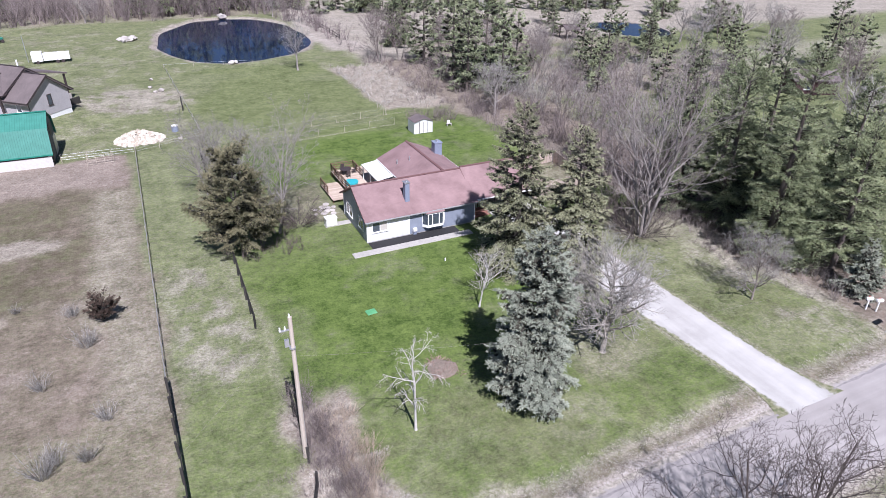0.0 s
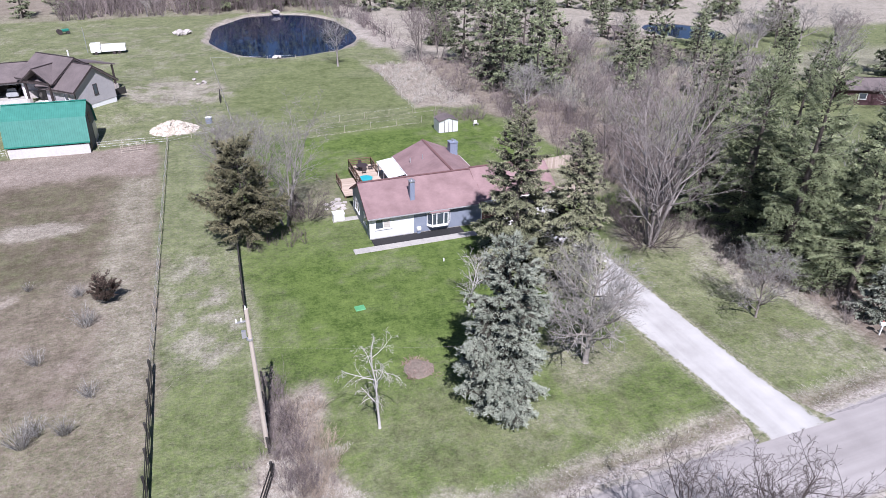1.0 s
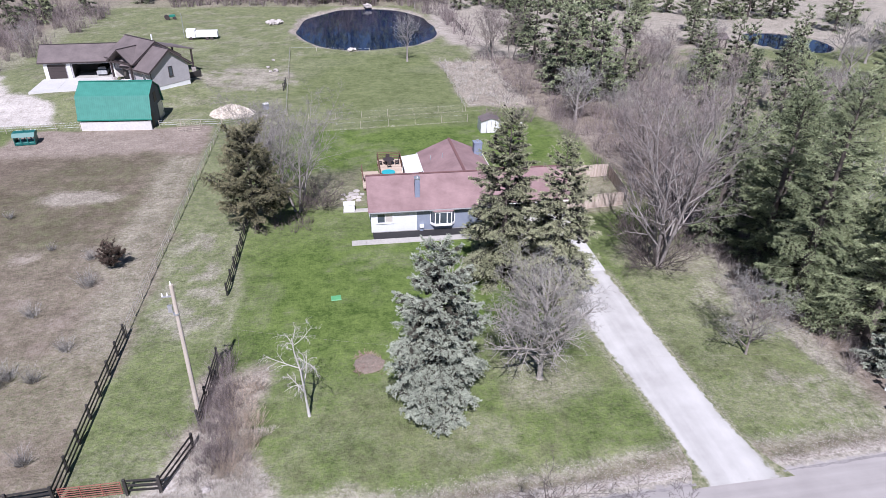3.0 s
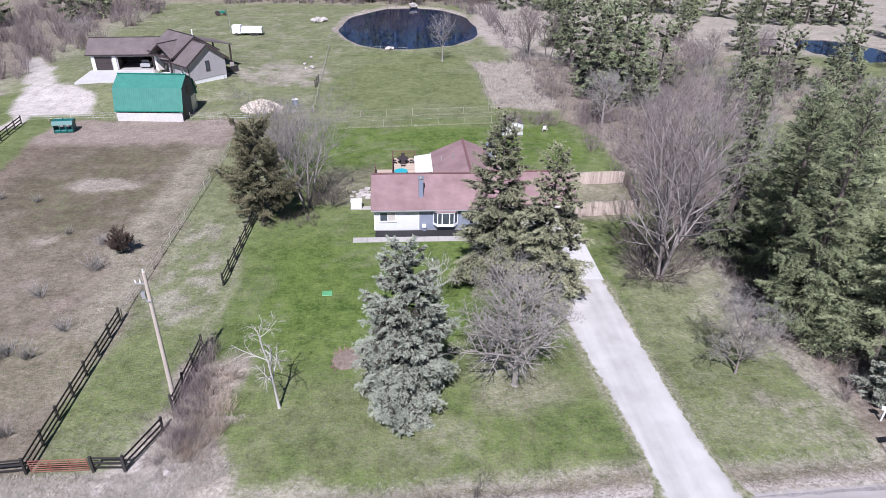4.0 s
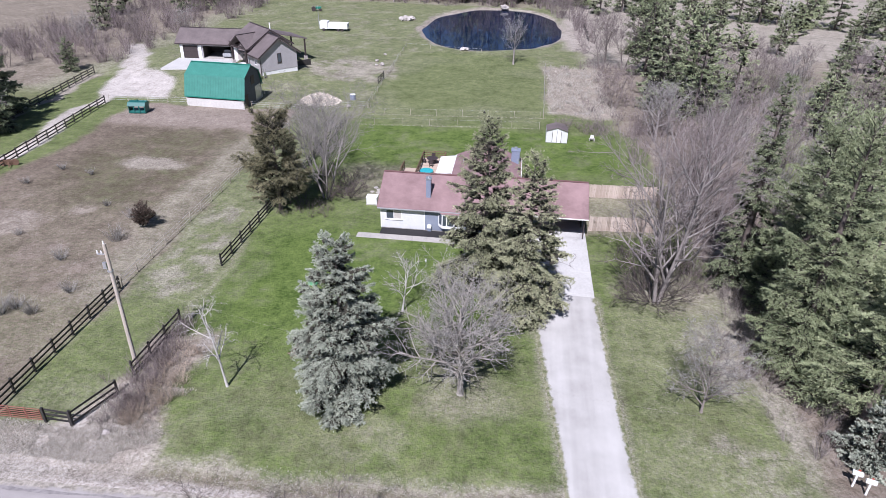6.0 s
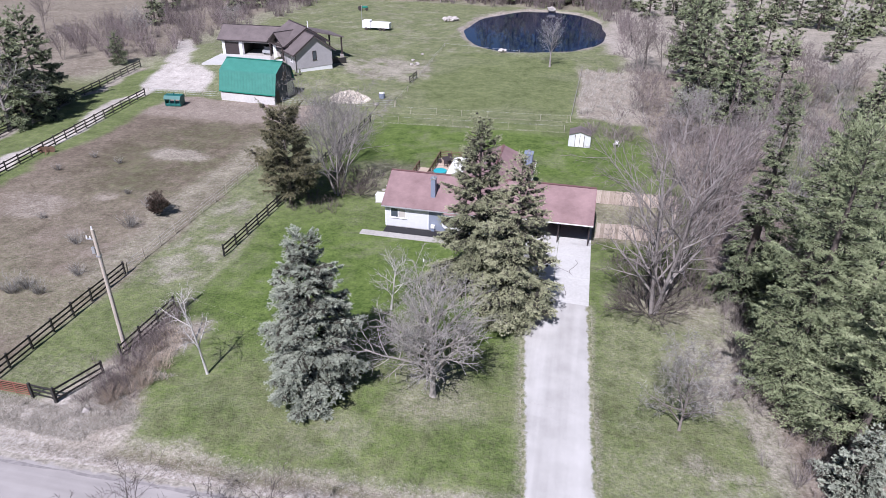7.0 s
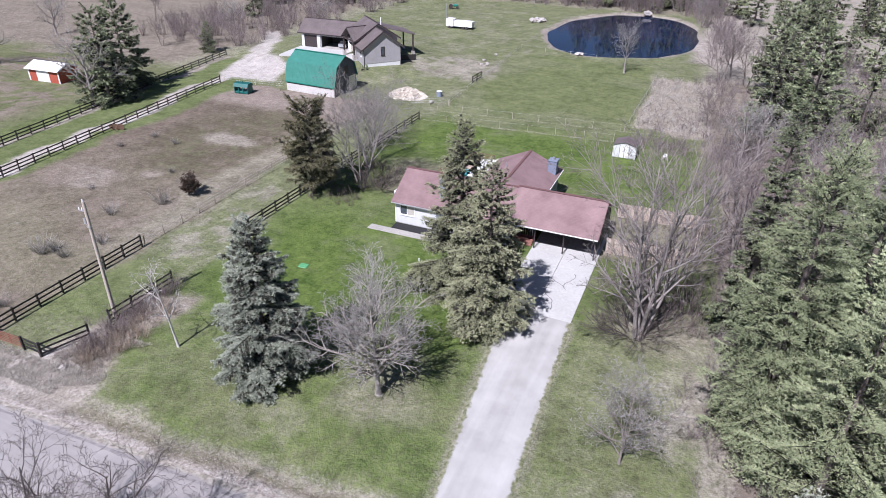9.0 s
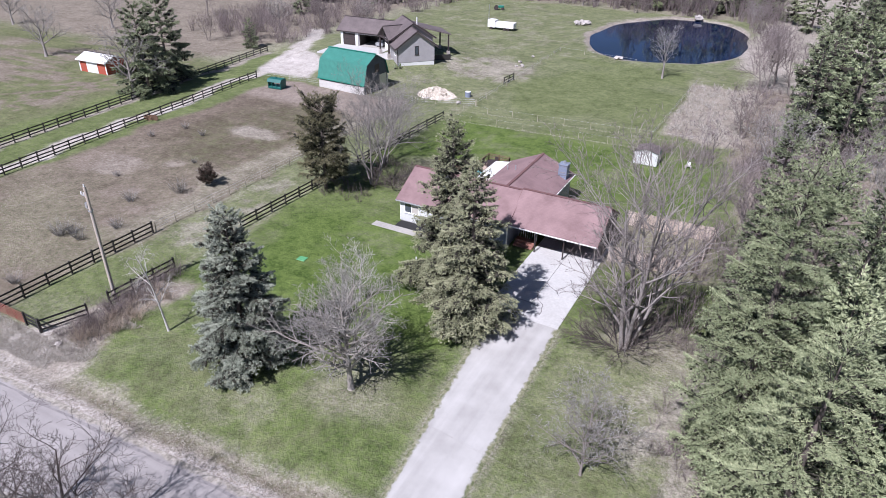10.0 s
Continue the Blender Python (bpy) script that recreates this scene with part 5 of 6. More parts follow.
part("guy_clamp", cyl((0, 0, 8.9), (0, 0, 9.0), 0.2, 0.2, 10), M["steel"], pole)
part("ground_wire", cyl((0.16, -0.08, 0), (0.13, -0.08, 9.0), 0.015, 0.015, 4), M["steel"], pole)


def sag_wire(a, b, sag, r, label):
    pts = [Vector(a).lerp(Vector(b), f) - Vector((0, 0, sag * 4 * f * (1 - f))) for f in [i / 24 for i in range(25)]]
    bm = bmesh.new()
    for p0, p1 in zip(pts, pts[1:]):
        cyl(p0, p1, r, r, 4, bm)
    tagged(part("overhead_wire", bm, M["bark"]), label, "wire")


sag_wire((5.4, 31.6, 8.3), (75, 24, 8.0), 3.4, 0.004, "thin overhead wire along the front lawn")
sag_wire((5.3, 31.6, 10.4), (-20, 5, 10.4), 0.6, 0.004, "thin overhead wire crossing the road")

sign = thing("arrow_sign", 54.7, 24.6, 0, 4, "yellow two-way arrow road sign on two posts", "road sign")
part("panel", box(-0.6, 0.6, -0.02, 0.0, 1.15, 1.75, bevel=0.008), M["yellow"], sign)
b = bmesh.new()
arrow = [(-0.48, 0), (-0.24, 0.17), (-0.24, 0.065), (0.24, 0.065), (0.24, 0.17), (0.48, 0), (0.24, -0.17), (0.24, -0.065), (-0.24, -0.065), (-0.24, -0.17)]
f0 = b.faces.new([b.verts.new((x, -0.027, 1.45 + z)) for x, z in arrow])
ex = bmesh.ops.extrude_face_region(b, geom=[f0])
bmesh.ops.translate(b, verts=[v for v in ex["geom"] if isinstance(v, bmesh.types.BMVert)], vec=(0, 0.005, 0))
part("arrow", b, M["black"], sign, "black double-headed arrow")
for x in (-0.42, 0.42):
    part("post", box(x - 0.03, x + 0.03, 0.0, 0.05, -0.2, 1.7), M["steel"], sign)
for i, (x, y) in enumerate(((55.75, 27.5), (56.3, 26.9))):
    mb = thing("mailbox", x, y, 0, -20, "white mailbox on a white post", "mailbox", "roadside mailboxes")
    part("post", box(-0.06, 0.06, -0.06, 0.06, -0.2, 1.05, bevel=0.01), M["white"], mb)
    part("box", prism([(-0.13, 1.05), (0.13, 1.05), (0.13, 1.20), (0.08, 1.29), (-0.08, 1.29), (-0.13, 1.20)], -0.3, 0.3, "x"), M["white"], mb)
    part("flag", box(0.0, 0.14, 0.13, 0.15, 1.2, 1.36), M["red"], mb)
mk = thing("marker_stone", 24.9, 51.0, 0, 0, "small white marker in the lawn", "marker")
part("peg", box(-0.06, 0.06, -0.06, 0.06, 0, 0.35, bevel=0.02), M["white"], mk)


# ---- trees ----
def tubes(S, n):
    """Tapered n-sided segments from rows of p0, p1, r0, r1."""
    S = np.asarray(S, float)
    P0, P1, R0, R1 = S[:, 0:3], S[:, 3:6], S[:, 6], S[:, 7]
    d = P1 - P0
    d /= np.linalg.norm(d, axis=1, keepdims=True) + 1e-9
    ref = np.where(np.abs(d[:, 2:3]) > 0.9, [[1.0, 0, 0]], [[0, 0, 1.0]])
    s = np.cross(d, ref)
    s /= np.linalg.norm(s, axis=1, keepdims=True) + 1e-9
    u = np.cross(s, d)
    a = np.arange(n) * 2 * np.pi / n
    ring = np.cos(a)[None, :, None] * s[:, None] + np.sin(a)[None, :, None] * u[:, None]
    V = np.concatenate([P0[:, None] + ring * R0[:, None, None], P1[:, None] + ring * R1[:, None, None]], 1)
    k = np.arange(n)
    F = np.stack([k, (k + 1) % n, (k + 1) % n + n, k + n], -1)
    F = (F[None] + (np.arange(len(S)) * 2 * n)[:, None, None]).reshape(-1, 4)
    return V.reshape(-1, 3), F


def stem(rows, n):
    """One unbroken tapered tube through the segments of a stem."""
    S = np.asarray(rows, float)
    P = np.concatenate([S[:, 0:3], S[-1:, 3:6]])
    Rr = np.concatenate([S[:, 6], S[-1:, 7]])
    a = np.arange(n) * 2 * np.pi / n
    ring = np.stack([np.cos(a), np.sin(a), np.zeros(n)], -1)
    V = (P[:, None] + ring[None] * Rr[:, None, None]).reshape(-1, 3)
    k = np.arange(n)
    F = np.stack([k, (k + 1) % n, (k + 1) % n + n, k + n], -1)
    F = (F[None] + (np.arange(len(P) - 1) * n)[:, None, None]).reshape(-1, 4)
    return V, F


def spindles(P, D, Ln, Wd):
    """Needle sprays: folded blades from P along D."""
    P, D, Ln, Wd = np.asarray(P, float), np.asarray(D, float), np.asarray(Ln, float), np.asarray(Wd, float)
    D = D / (np.linalg.norm(D, axis=1, keepdims=True) + 1e-9)
    ref = np.where(np.abs(D[:, 2:3]) > 0.9, [[1.0, 0, 0]], [[0, 0, 1.0]])
    s = np.cross(D, ref)
    s /= np.linalg.norm(s, axis=1, keepdims=True) + 1e-9
    u = np.cross(s, D)
    V = np.empty((len(P), 4, 3))
    V[:, 0] = P
    V[:, 2] = P + D * Ln[:, None]
    m = P + D * (Ln * 0.5)[:, None]
    turn = (np.arange(len(P)) * 2.399) % 6.283
    w = s * np.cos(turn)[:, None] + u * np.sin(turn)[:, None]
    v = np.cross(w, D)
    V[:, 1] = m + w * Wd[:, None] + v * (Wd * 0.4)[:, None]
    V[:, 3] = m - w * Wd[:, None] + v * (Wd * 0.4)[:, None]
    F = np.array([[0, 1, 2], [0, 2, 3]])
    F = (F[None] + (np.arange(len(P)) * 4)[:, None, None]).reshape(-1, 3)
    return V.reshape(-1, 3), F


PHI = (1 + 5 ** 0.5) / 2
ICO_V = np.array([(-1, PHI, 0), (1, PHI, 0), (-1, -PHI, 0), (1, -PHI, 0), (0, -1, PHI), (0, 1, PHI), (0, -1, -PHI), (0, 1, -PHI), (PHI, 0, -1), (PHI, 0, 1), (-PHI, 0, -1), (-PHI, 0, 1)]) / math.hypot(1, PHI)
ICO_F = np.array([(0, 11, 5), (0, 5, 1), (0, 1, 7), (0, 7, 10), (0, 10, 11), (1, 5, 9), (5, 11, 4), (11, 10, 2), (10, 7, 6), (7, 1, 8), (3, 9, 4), (3, 4, 2), (3, 2, 6), (3, 6, 8), (3, 8, 9), (4, 9, 5), (2, 4, 11), (6, 2, 10), (8, 6, 7), (9, 8, 1)])


def clumps(C, S, seed):
    """Small uneven lumps of foliage round the centres C with half axes S."""
    Q = np.random.default_rng(seed)
    C, S = np.asarray(C, float), np.asarray(S, float)
    jit = Q.uniform(0.45, 1.25, (len(C), 12, 1))
    V = C[:, None] + ICO_V[None] * jit * S[:, None]
    F = (ICO_F[None] + (np.arange(len(C)) * 12)[:, None, None]).reshape(-1, 3)
    return V.reshape(-1, 3), F


def joined(a, b):
    return np.concatenate([a[0], b[0]]), np.concatenate([a[1], b[1] + len(a[0])])


def conifer(seed, h, rad, per_m=10, step=0.17, tuft=0.17, wide=0.021, skirt=0.4, power=0.75, droop=0.25, lift=0.15, per=6, node=0.15, low=0.7, core=0.2, ragged=0.13, lat=0.42, swell=2.0, hollow=None, jit=0.12, loose=0.48):
    """Trunk, limb and spray meshes of a spruce-like tree: boughs with side twigs on both sides, each clothed in needles."""
    R = np.random.default_rng(seed)
    segs = [(0, 0, -0.2, 0, 0, h * 0.5, 0.022 * h, 0.012 * h), (0, 0, h * 0.5, 0, 0, h * 0.985, 0.012 * h, 0.01)]
    limbs, P, D, C, S = [], [], [], [], []
    up = np.array([0, 0, 1.0])
    z, az = skirt, 0.0
    while z < h * 0.985:
        f = (z - skirt) / (h - skirt)
        z += R.uniform(0.2, 1.8) / (per_m * (1 - 0.15 * f))
        az += 2.4 + R.uniform(-0.9, 0.9)
        env = (1 - f) ** power * min(1.0, low + swell * f)
        lobe = 0.90 + ragged * math.sin(2.0 * az + 5.0 * f + seed) + 0.09 * math.sin(z * 3.3 + seed + 0.8 * math.sin(az))
        r = rad * env * lobe * R.uniform(0.70, 1.12) + 0.15
        if hollow and abs((az - hollow[0] + math.pi) % (2 * math.pi) - math.pi) < 0.42 and hollow[1] < f < hollow[2]:
            r *= 0.35
        el = R.uniform(-jit, jit) - droop * (1 - f) + 0.8 * f ** 3
        curve = R.uniform(0.04, 0.18)
        if z + (math.tan(el) + curve) * r < 0.25:
            curve = (0.25 - z) / r - math.tan(el)
        dh = np.array([math.cos(az), math.sin(az), 0.0])
        sd = np.array([-dh[1], dh[0], 0.0])
        base = np.array([0, 0, z])

        def along(q):
            return base + dh * (r * q)[:, None] + up * (math.tan(el) * r * q + curve * r * q * q)[:, None]

        tip = along(np.array([1.0]))[0]
        limbs.append((*base, *tip, 0.012 + 0.012 * r, 0.008))
        m = max(2, int(r / step)) * 2
        q0 = R.uniform(0.16, 1.0, m) ** 0.75
        side = np.where(np.arange(m) % 2, 1.0, -1.0)
        ln = np.minimum(lat * r * np.clip(1.04 - q0, 0, 1) ** 0.7 * np.minimum(1, q0 * 2.2), 1.25) * R.uniform(0.6, 1.15, m) + 0.14
        a = R.uniform(0.6, 1.05, m)
        dv = dh[None] * np.cos(a)[:, None] + sd[None] * (side * np.sin(a))[:, None] + up * (R.uniform(-0.30, 0.02, m) + math.tan(el) * 0.5)[:, None]
        k = np.maximum(1, (ln / node).astype(int))
        own = np.repeat(np.arange(m), k)
        u = (np.arange(k.sum()) - np.repeat(np.cumsum(k) - k, k) + R.random(k.sum())) / k[own]
        c = along(q0)[own] + dv[own] * (ln[own] * u)[:, None] - up * (0.18 * ln[own] * u * u)[:, None]
        g = dv[own] + up * lift
        qa = np.linspace(0.3, 1.0, max(2, int(r / node)))
        c = np.concatenate([c, along(qa)])
        g = np.concatenate([g, np.tile(dh + up * (math.tan(el) + curve + lift), (len(qa), 1))])
        P.append(np.repeat(c, per, 0))
        D.append(np.repeat(g, per, 0))
        # inner lumps; most conifers give them the painted shade tone
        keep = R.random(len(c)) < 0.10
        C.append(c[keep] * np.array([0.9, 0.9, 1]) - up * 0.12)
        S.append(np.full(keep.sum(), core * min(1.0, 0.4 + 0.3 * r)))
    k = 16
    P.append(np.repeat(np.stack([R.normal(0, 0.03, k), R.normal(0, 0.03, k), h - np.linspace(0.1, 1.4, k)], -1), per, 0))
    D.append(np.tile(up * 0.9, (k * per, 1)))
    P, D, C, S = (np.concatenate(v) for v in (P, D, C, S))
    D = D + R.normal(0, loose, D.shape) + up * 0.12
    z = R.uniform(0.7, 1.3, len(P))
    return segs, limbs, (spindles(P, D, tuft * z, wide * z), clumps(C, S[:, None] * np.array([1, 1, 0.7]), seed))


def bare(seed, h, spread, stems=1, fork=0.22, levels=4, kids=(7, 6, 5, 4), angle=0.65, up=0.25, droop=0.0, r0=None, min_r=0.009, ratio=0.6, wob=0.12, fill=0.25, tilt=0.30, bole=0.80):
    """Leafless tree: rows of segments for stem, limb and twig."""
    R = random.Random(seed)
    out = [[], [], [], []]
    r0 = r0 or h * 0.018

    def grow(p, d, length, r, lev):
        k = 5 if lev == 0 else (4 if lev < 3 else 2)
        pts, dirs = [p], [d]
        for i in range(k):
            f = 1 if lev else 0.4
            d = Vector((d.x + R.gauss(0, wob) * f, d.y + R.gauss(0, wob) * f, d.z + R.gauss(0, wob) * f + (up * 0.3 if lev else 0.02) - droop * lev * 0.10))
            d.normalize()
            q = p + d * (length / k)
            ra, rb = max(min_r, r * (1 - 0.75 * i / k)), max(min_r * 0.75, r * (1 - 0.75 * (i + 1) / k))
            out[min(lev, 3)].append((*p, *q, ra, rb))
            p = q
            pts.append(p)
            dirs.append(d)
        if lev >= levels:
            return
        m = kids[min(lev, len(kids) - 1)]
        lo = fork if lev == 0 else fill
        for j in range(m):
            f = lo + (1 - lo) * (j + R.random()) / m
            i = min(k - 1, int(f * k))
            b = pts[i].lerp(pts[i + 1], f * k - i)
            az = (j * 2.4 + R.uniform(-0.7, 0.7)) if lev else (j * 2.4 + R.uniform(-0.4, 0.4))
            ax = dirs[i + 1]
            s = ax.cross(Vector((0.13, 0.97, 0.2))).normalized()
            u = s.cross(ax)
            a = angle * R.uniform(0.7, 1.3)
            nd = ax * math.cos(a) + (s * math.cos(az) + u * math.sin(az)) * math.sin(a)
            nl = length * ratio * R.uniform(0.65, 1.15) * (0.75 + 1.4 * f - 1.55 * f * f if lev == 0 else 1.1 - 0.35 * f) * (spread if lev == 0 else 1)
            grow(b, nd.normalized(), nl, max(min_r, r * (1 - 0.7 * f) * 0.72), lev + 1)

    for sidx in range(stems):
        az = sidx * 6.283 / stems + R.random()
        t = 0.0 if stems == 1 else R.uniform(0.4, 1.0) * tilt
        d = Vector((math.cos(az) * t, math.sin(az) * t, 1)).normalized()
        st = Vector((math.cos(az) * 0.25 * (stems > 1), math.sin(az) * 0.25 * (stems > 1), -0.15))
        grow(st, d, h * (bole if stems == 1 else R.uniform(0.62, 0.78)), r0 * (1 if stems == 1 else 0.72), 0)
    return out


def flare(segs, r):
    x, y = segs[0][0], segs[0][1]
    return [(x, y, -0.2, x, y, 0.1, r * 1.9, r * 1.3), (x, y, 0.1, *segs[0][3:6], r * 1.15, segs[0][7])] + segs[1:]


def put_tree(name, x, y, mesh_parts, label, group="", turn=0, scale=1.0, lean=(0, 0)):
    ob = new(name)
    ob.matrix_basis = pose(x, y, 0, lean[0], lean[1], turn) @ Matrix.Scale(scale, 4)
    tagged(ob, label, "tree", group)
    for pname, me, mkey in mesh_parts:
        o = part(pname, me, M[mkey], ob)
        if pname in ("crown", "branch_mass"):
            o["kind"] = "stuff"
    return ob


def evergreen(kind, bark, needles, full=False):
    """Meshes of a conifer; full: the lumps inside its sprays are green too."""
    segs, limbs, (V, F), inner = (*kind[:2], *kind[2])
    tv, tf = tubes(segs, 10)
    lv, lf = tubes(limbs, 3)
    lf = np.concatenate([lf[:, :3], lf[:, [0, 2, 3]]])
    if full:
        V, F = joined((V, F), inner)
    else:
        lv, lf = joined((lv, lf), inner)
    # limbs, and lumps unless full, carry the painted crown shade
    return [("trunk", mesh_np("trunk", tv, tf, True), bark), ("branch_mass", mesh_np("branch_mass", lv, lf), "shade_twig"), ("crown", mesh_np("crown", V, F), needles)]


def leafless(rows, bark, twig, split=False):
    """Meshes of a bare tree; split: every stem and limb by itself."""
    st, li, br, tw = rows
    r = st[0][6]
    c = ("crown", mesh_np("crown", *tubes(tw, 3)), twig)
    if not split:
        return [("trunk", mesh_np("trunk", *stem(flare(st[i:i + 5], r) if i == 0 else st[i:i + 5], 7), True), bark) for i in range(0, len(st), 5)] + [("branch_mass", mesh_np("branch_mass", *tubes(li + br, 3), True), bark), c]
    out = []
    for i in range(0, len(st), 5):
        out.append(("trunk", mesh_np("trunk", *stem(flare(st[i:i + 5], st[i][6]) if i == 0 else st[i:i + 5], 8), True), bark))
    for i in range(0, len(li), 4):
        out.append(("limb", mesh_np("limb", *tubes(li[i:i + 4], 5), True), bark))
    return out + [("branch_mass", mesh_np("branch_mass", *tubes(br, 4), True), bark), c]


def height_of(rows):
    return max(s[5] for part_ in rows for s in part_)


def sized(h, rows):
    """Scale a grown tree to an exact height."""
    k = h / height_of(rows)
    return [[(*(v * k for v in s[:6]), *s[6:]) for s in part_] for part_ in rows]


# lawn trees
put_tree("blue_spruce", 21.95, 30.6, evergreen(conifer(11, 13.3, 4.0, 15, 0.15, 0.20, 0.0185, 0.25, 0.50, 0.22, 0.12, 6, 0.135, low=0.74, ragged=0.10, lat=0.46, hollow=(6.0, 0.03, 0.22)), "bark_dark", "blue_spruce"), "tall dense blue spruce on the front lawn")
put_tree("spruce", 30.7, 47.2, evergreen(conifer(12, 16.5, 5.1, 12.5, 0.17, 0.20, 0.0195, 0.5, 0.66, 0.36, 0.05, 5, 0.165, ragged=0.10, lat=0.46), "bark_dark", "spruce"), "tall green spruce beside the driveway", "driveway spruces")
put_tree("spruce", 34.5, 43.5, evergreen(conifer(13, 15.0, 4.7, 12.5, 0.17, 0.20, 0.0195, 0.8, 0.70, 0.34, 0.05, 5, 0.165, ragged=0.10, lat=0.46), "bark_dark", "spruce"), "shorter green spruce overhanging the driveway", "driveway spruces", 40)
put_tree("cedar", 6.8, 60.15, evergreen(conifer(14, 11.2, 4.7, 14, 0.19, 0.22, 0.023, 1.5, 0.50, -0.25, 0.6, 6, 0.17, low=0.55, ragged=0.22, core=0.16, lat=0.50, swell=1.6, jit=0.38, loose=0.62), "bark_dark", "cedar"), "dark brownish red cedar beside the board fence")
put_tree("maple", 30.15, 32.5, leafless(sized(11.6, bare(21, 10.4, 1.45, 1, 0.20, 4, (30, 11, 8, 3), 0.92, 0.30, 0.0, 0.22, 0.0085, 0.44, 0.07, bole=0.74)), "bark_pale", "twig", True), "round bare maple on the front lawn")
put_tree("crabapple", 47.6, 33.0, leafless(sized(7.4, bare(22, 6.0, 1.25, 1, 0.14, 4, (22, 8, 6, 3), 0.90, 0.22, 0.0, 0.095, 0.0095, 0.48, 0.09, bole=0.76)), "bark_mid", "twig", True), "small bare spreading crabapple by the driveway")
put_tree("sapling", 24.1, 42.3, leafless(sized(6.3, bare(23, 5.8, 0.75, 1, 0.25, 3, (11, 6, 4), 0.7, 0.3, 0, 0.085, 0.012)), "birch", "twig", True), "slender bare sapling on the lawn")
put_tree("birch", 12.9, 30.8, leafless(sized(9.0, bare(24, 8.5, 0.72, 1, 0.26, 4, (11, 6, 5, 3), 0.62, 0.05, 0.95, 0.10, 0.006, 0.44, 0.15)), "birch", "birch_twig", True), "leaning bare white birch with drooping branches", lean=(2, -4))
put_tree("silver_maple", 46.7, 47.3, leafless(sized(21.0, bare(25, 17.0, 1.2, 4, 0.16, 4, (11, 8, 6, 3), 0.64, 0.24, 0.0, 0.27, 0.0105, 0.45, 0.07, tilt=0.26)), "bark", "twig_tan", True), "huge bare silver maple with many upright limbs")
put_tree("elder_shrub", 46.2, 47.4, leafless(bare(26, 6.2, 1.0, 13, 0.12, 3, (8, 6, 4), 0.5, 0.22, 0.0, 0.08, 0.010, 0.5, 0.12, tilt=2.4), "bark_black", "twig_dark", True), "dark low sweeping branches round the maple's foot")["category"] = "shrub"
box_elder = leafless(sized(14.0, bare(27, 11.0, 1.3, 3, 0.20, 4, (10, 7, 6, 3), 0.72, 0.14, 0.0, 0.19, 0.010, 0.46, 0.09, tilt=0.40)), "bark", "twig_grey")
be = put_tree("box_elder", 11.1, 64.0, box_elder, "bare grey box elder behind the cedar", "bare trees by the fence")
es = put_tree("elder_shrub", 13.6, 64.6, leafless(bare(29, 4.4, 1.0, 11, 0.12, 3, (8, 6, 4), 0.5, 0.22, 0.0, 0.06, 0.010, 0.5, 0.12, tilt=1.7), "bark_black", "twig_dark"), "dark spreading bare shrub at the fence trees' foot")
es["category"] = "shrub"
copy_thing(be, pose(8.6, 70.5, 0, 0, 0, 130) @ Matrix.Scale(0.95, 4))
copy_thing(be, pose(5.9, 77.3, 0, 0, 0, 250) @ Matrix.Scale(0.74, 4))
road_tree = leafless(sized(8.9, bare(28, 8.0, 0.8, 2, 0.2, 4, (9, 6, 5, 3), 0.80, 0.25, 0.0, 0.17, 0.008, 0.6, 0.18)), "bark_black", "bark_black")
rt = put_tree("roadside_tree", 29.8, 13.3, road_tree, "bare roadside tree across the road", "trees across the road", scale=1.04)
for x, y, turn, k in ((25.2, 13.3, 100, 1.06), (20.8, 12.4, 300, 0.98)):
    copy_thing(rt, pose(x, y, 0, 0, 0, turn) @ Matrix.Scale(k, 4))

# pine row on the east side
pines = [put_tree("white_pine", 55.4, 38.4, evergreen(conifer(31, 20.8, 3.9, 9.5, 0.17, 0.165, 0.0145, 0.5, 0.42, 0.0, 0.45, 8, 0.165, low=0.95, ragged=0.12, lat=0.6, core=0.09, jit=0.34, loose=0.6), "bark_dark", "pine"), "tall full white pine at the lawn edge", "pine row"),
         put_tree("white_pine", 57.4, 46.6, evergreen(conifer(32, 18.8, 4.5, 8, 0.18, 0.19, 0.020, 0.5, 0.44, 0.0, 0.45, 5, 0.18, low=0.95, ragged=0.14, lat=0.6, core=0.09, jit=0.34, loose=0.6), "bark_dark", "pine"), "full green white pine in the row", "pine row"),
         put_tree("white_pine", 58.6, 33.2, evergreen(conifer(33, 15.0, 4.4, 8, 0.18, 0.19, 0.020, 0.4, 0.44, 0.0, 0.45, 5, 0.18, low=0.95, ragged=0.14, lat=0.6, core=0.09, jit=0.34, loose=0.6), "bark_dark", "pine"), "white pine near the road corner", "pine row"),
         put_tree("white_pine", 62.5, 52.0, evergreen(conifer(38, 16.0, 4.6, 5.0, 0.32, 0.36, 0.048, 0.6, 0.46, 0.0, 0.4, 4, 0.30, low=0.9, ragged=0.16, lat=0.56, core=0.24, jit=0.3, loose=0.6), "bark_dark", "pine", True), "white pine in the second row", "pine row")]
put_tree("norway_spruce", 54.3, 50.6, evergreen(conifer(40, 20.2, 3.3, 8.5, 0.20, 0.26, 0.026, 1.0, 0.75, 0.35, 0.0, 5, 0.18), "bark_dark", "fir"), "tall slim dark spruce at the head of the pine row", "pine row")
put_tree("norway_spruce", 60.0, 45.0, evergreen(conifer(42, 19.3, 3.6, 7, 0.24, 0.30, 0.034, 0.6, 0.75, 0.40, 0.0, 5, 0.2), "bark_dark", "fir"), "dark pointed spruce among the pines", "pine row")
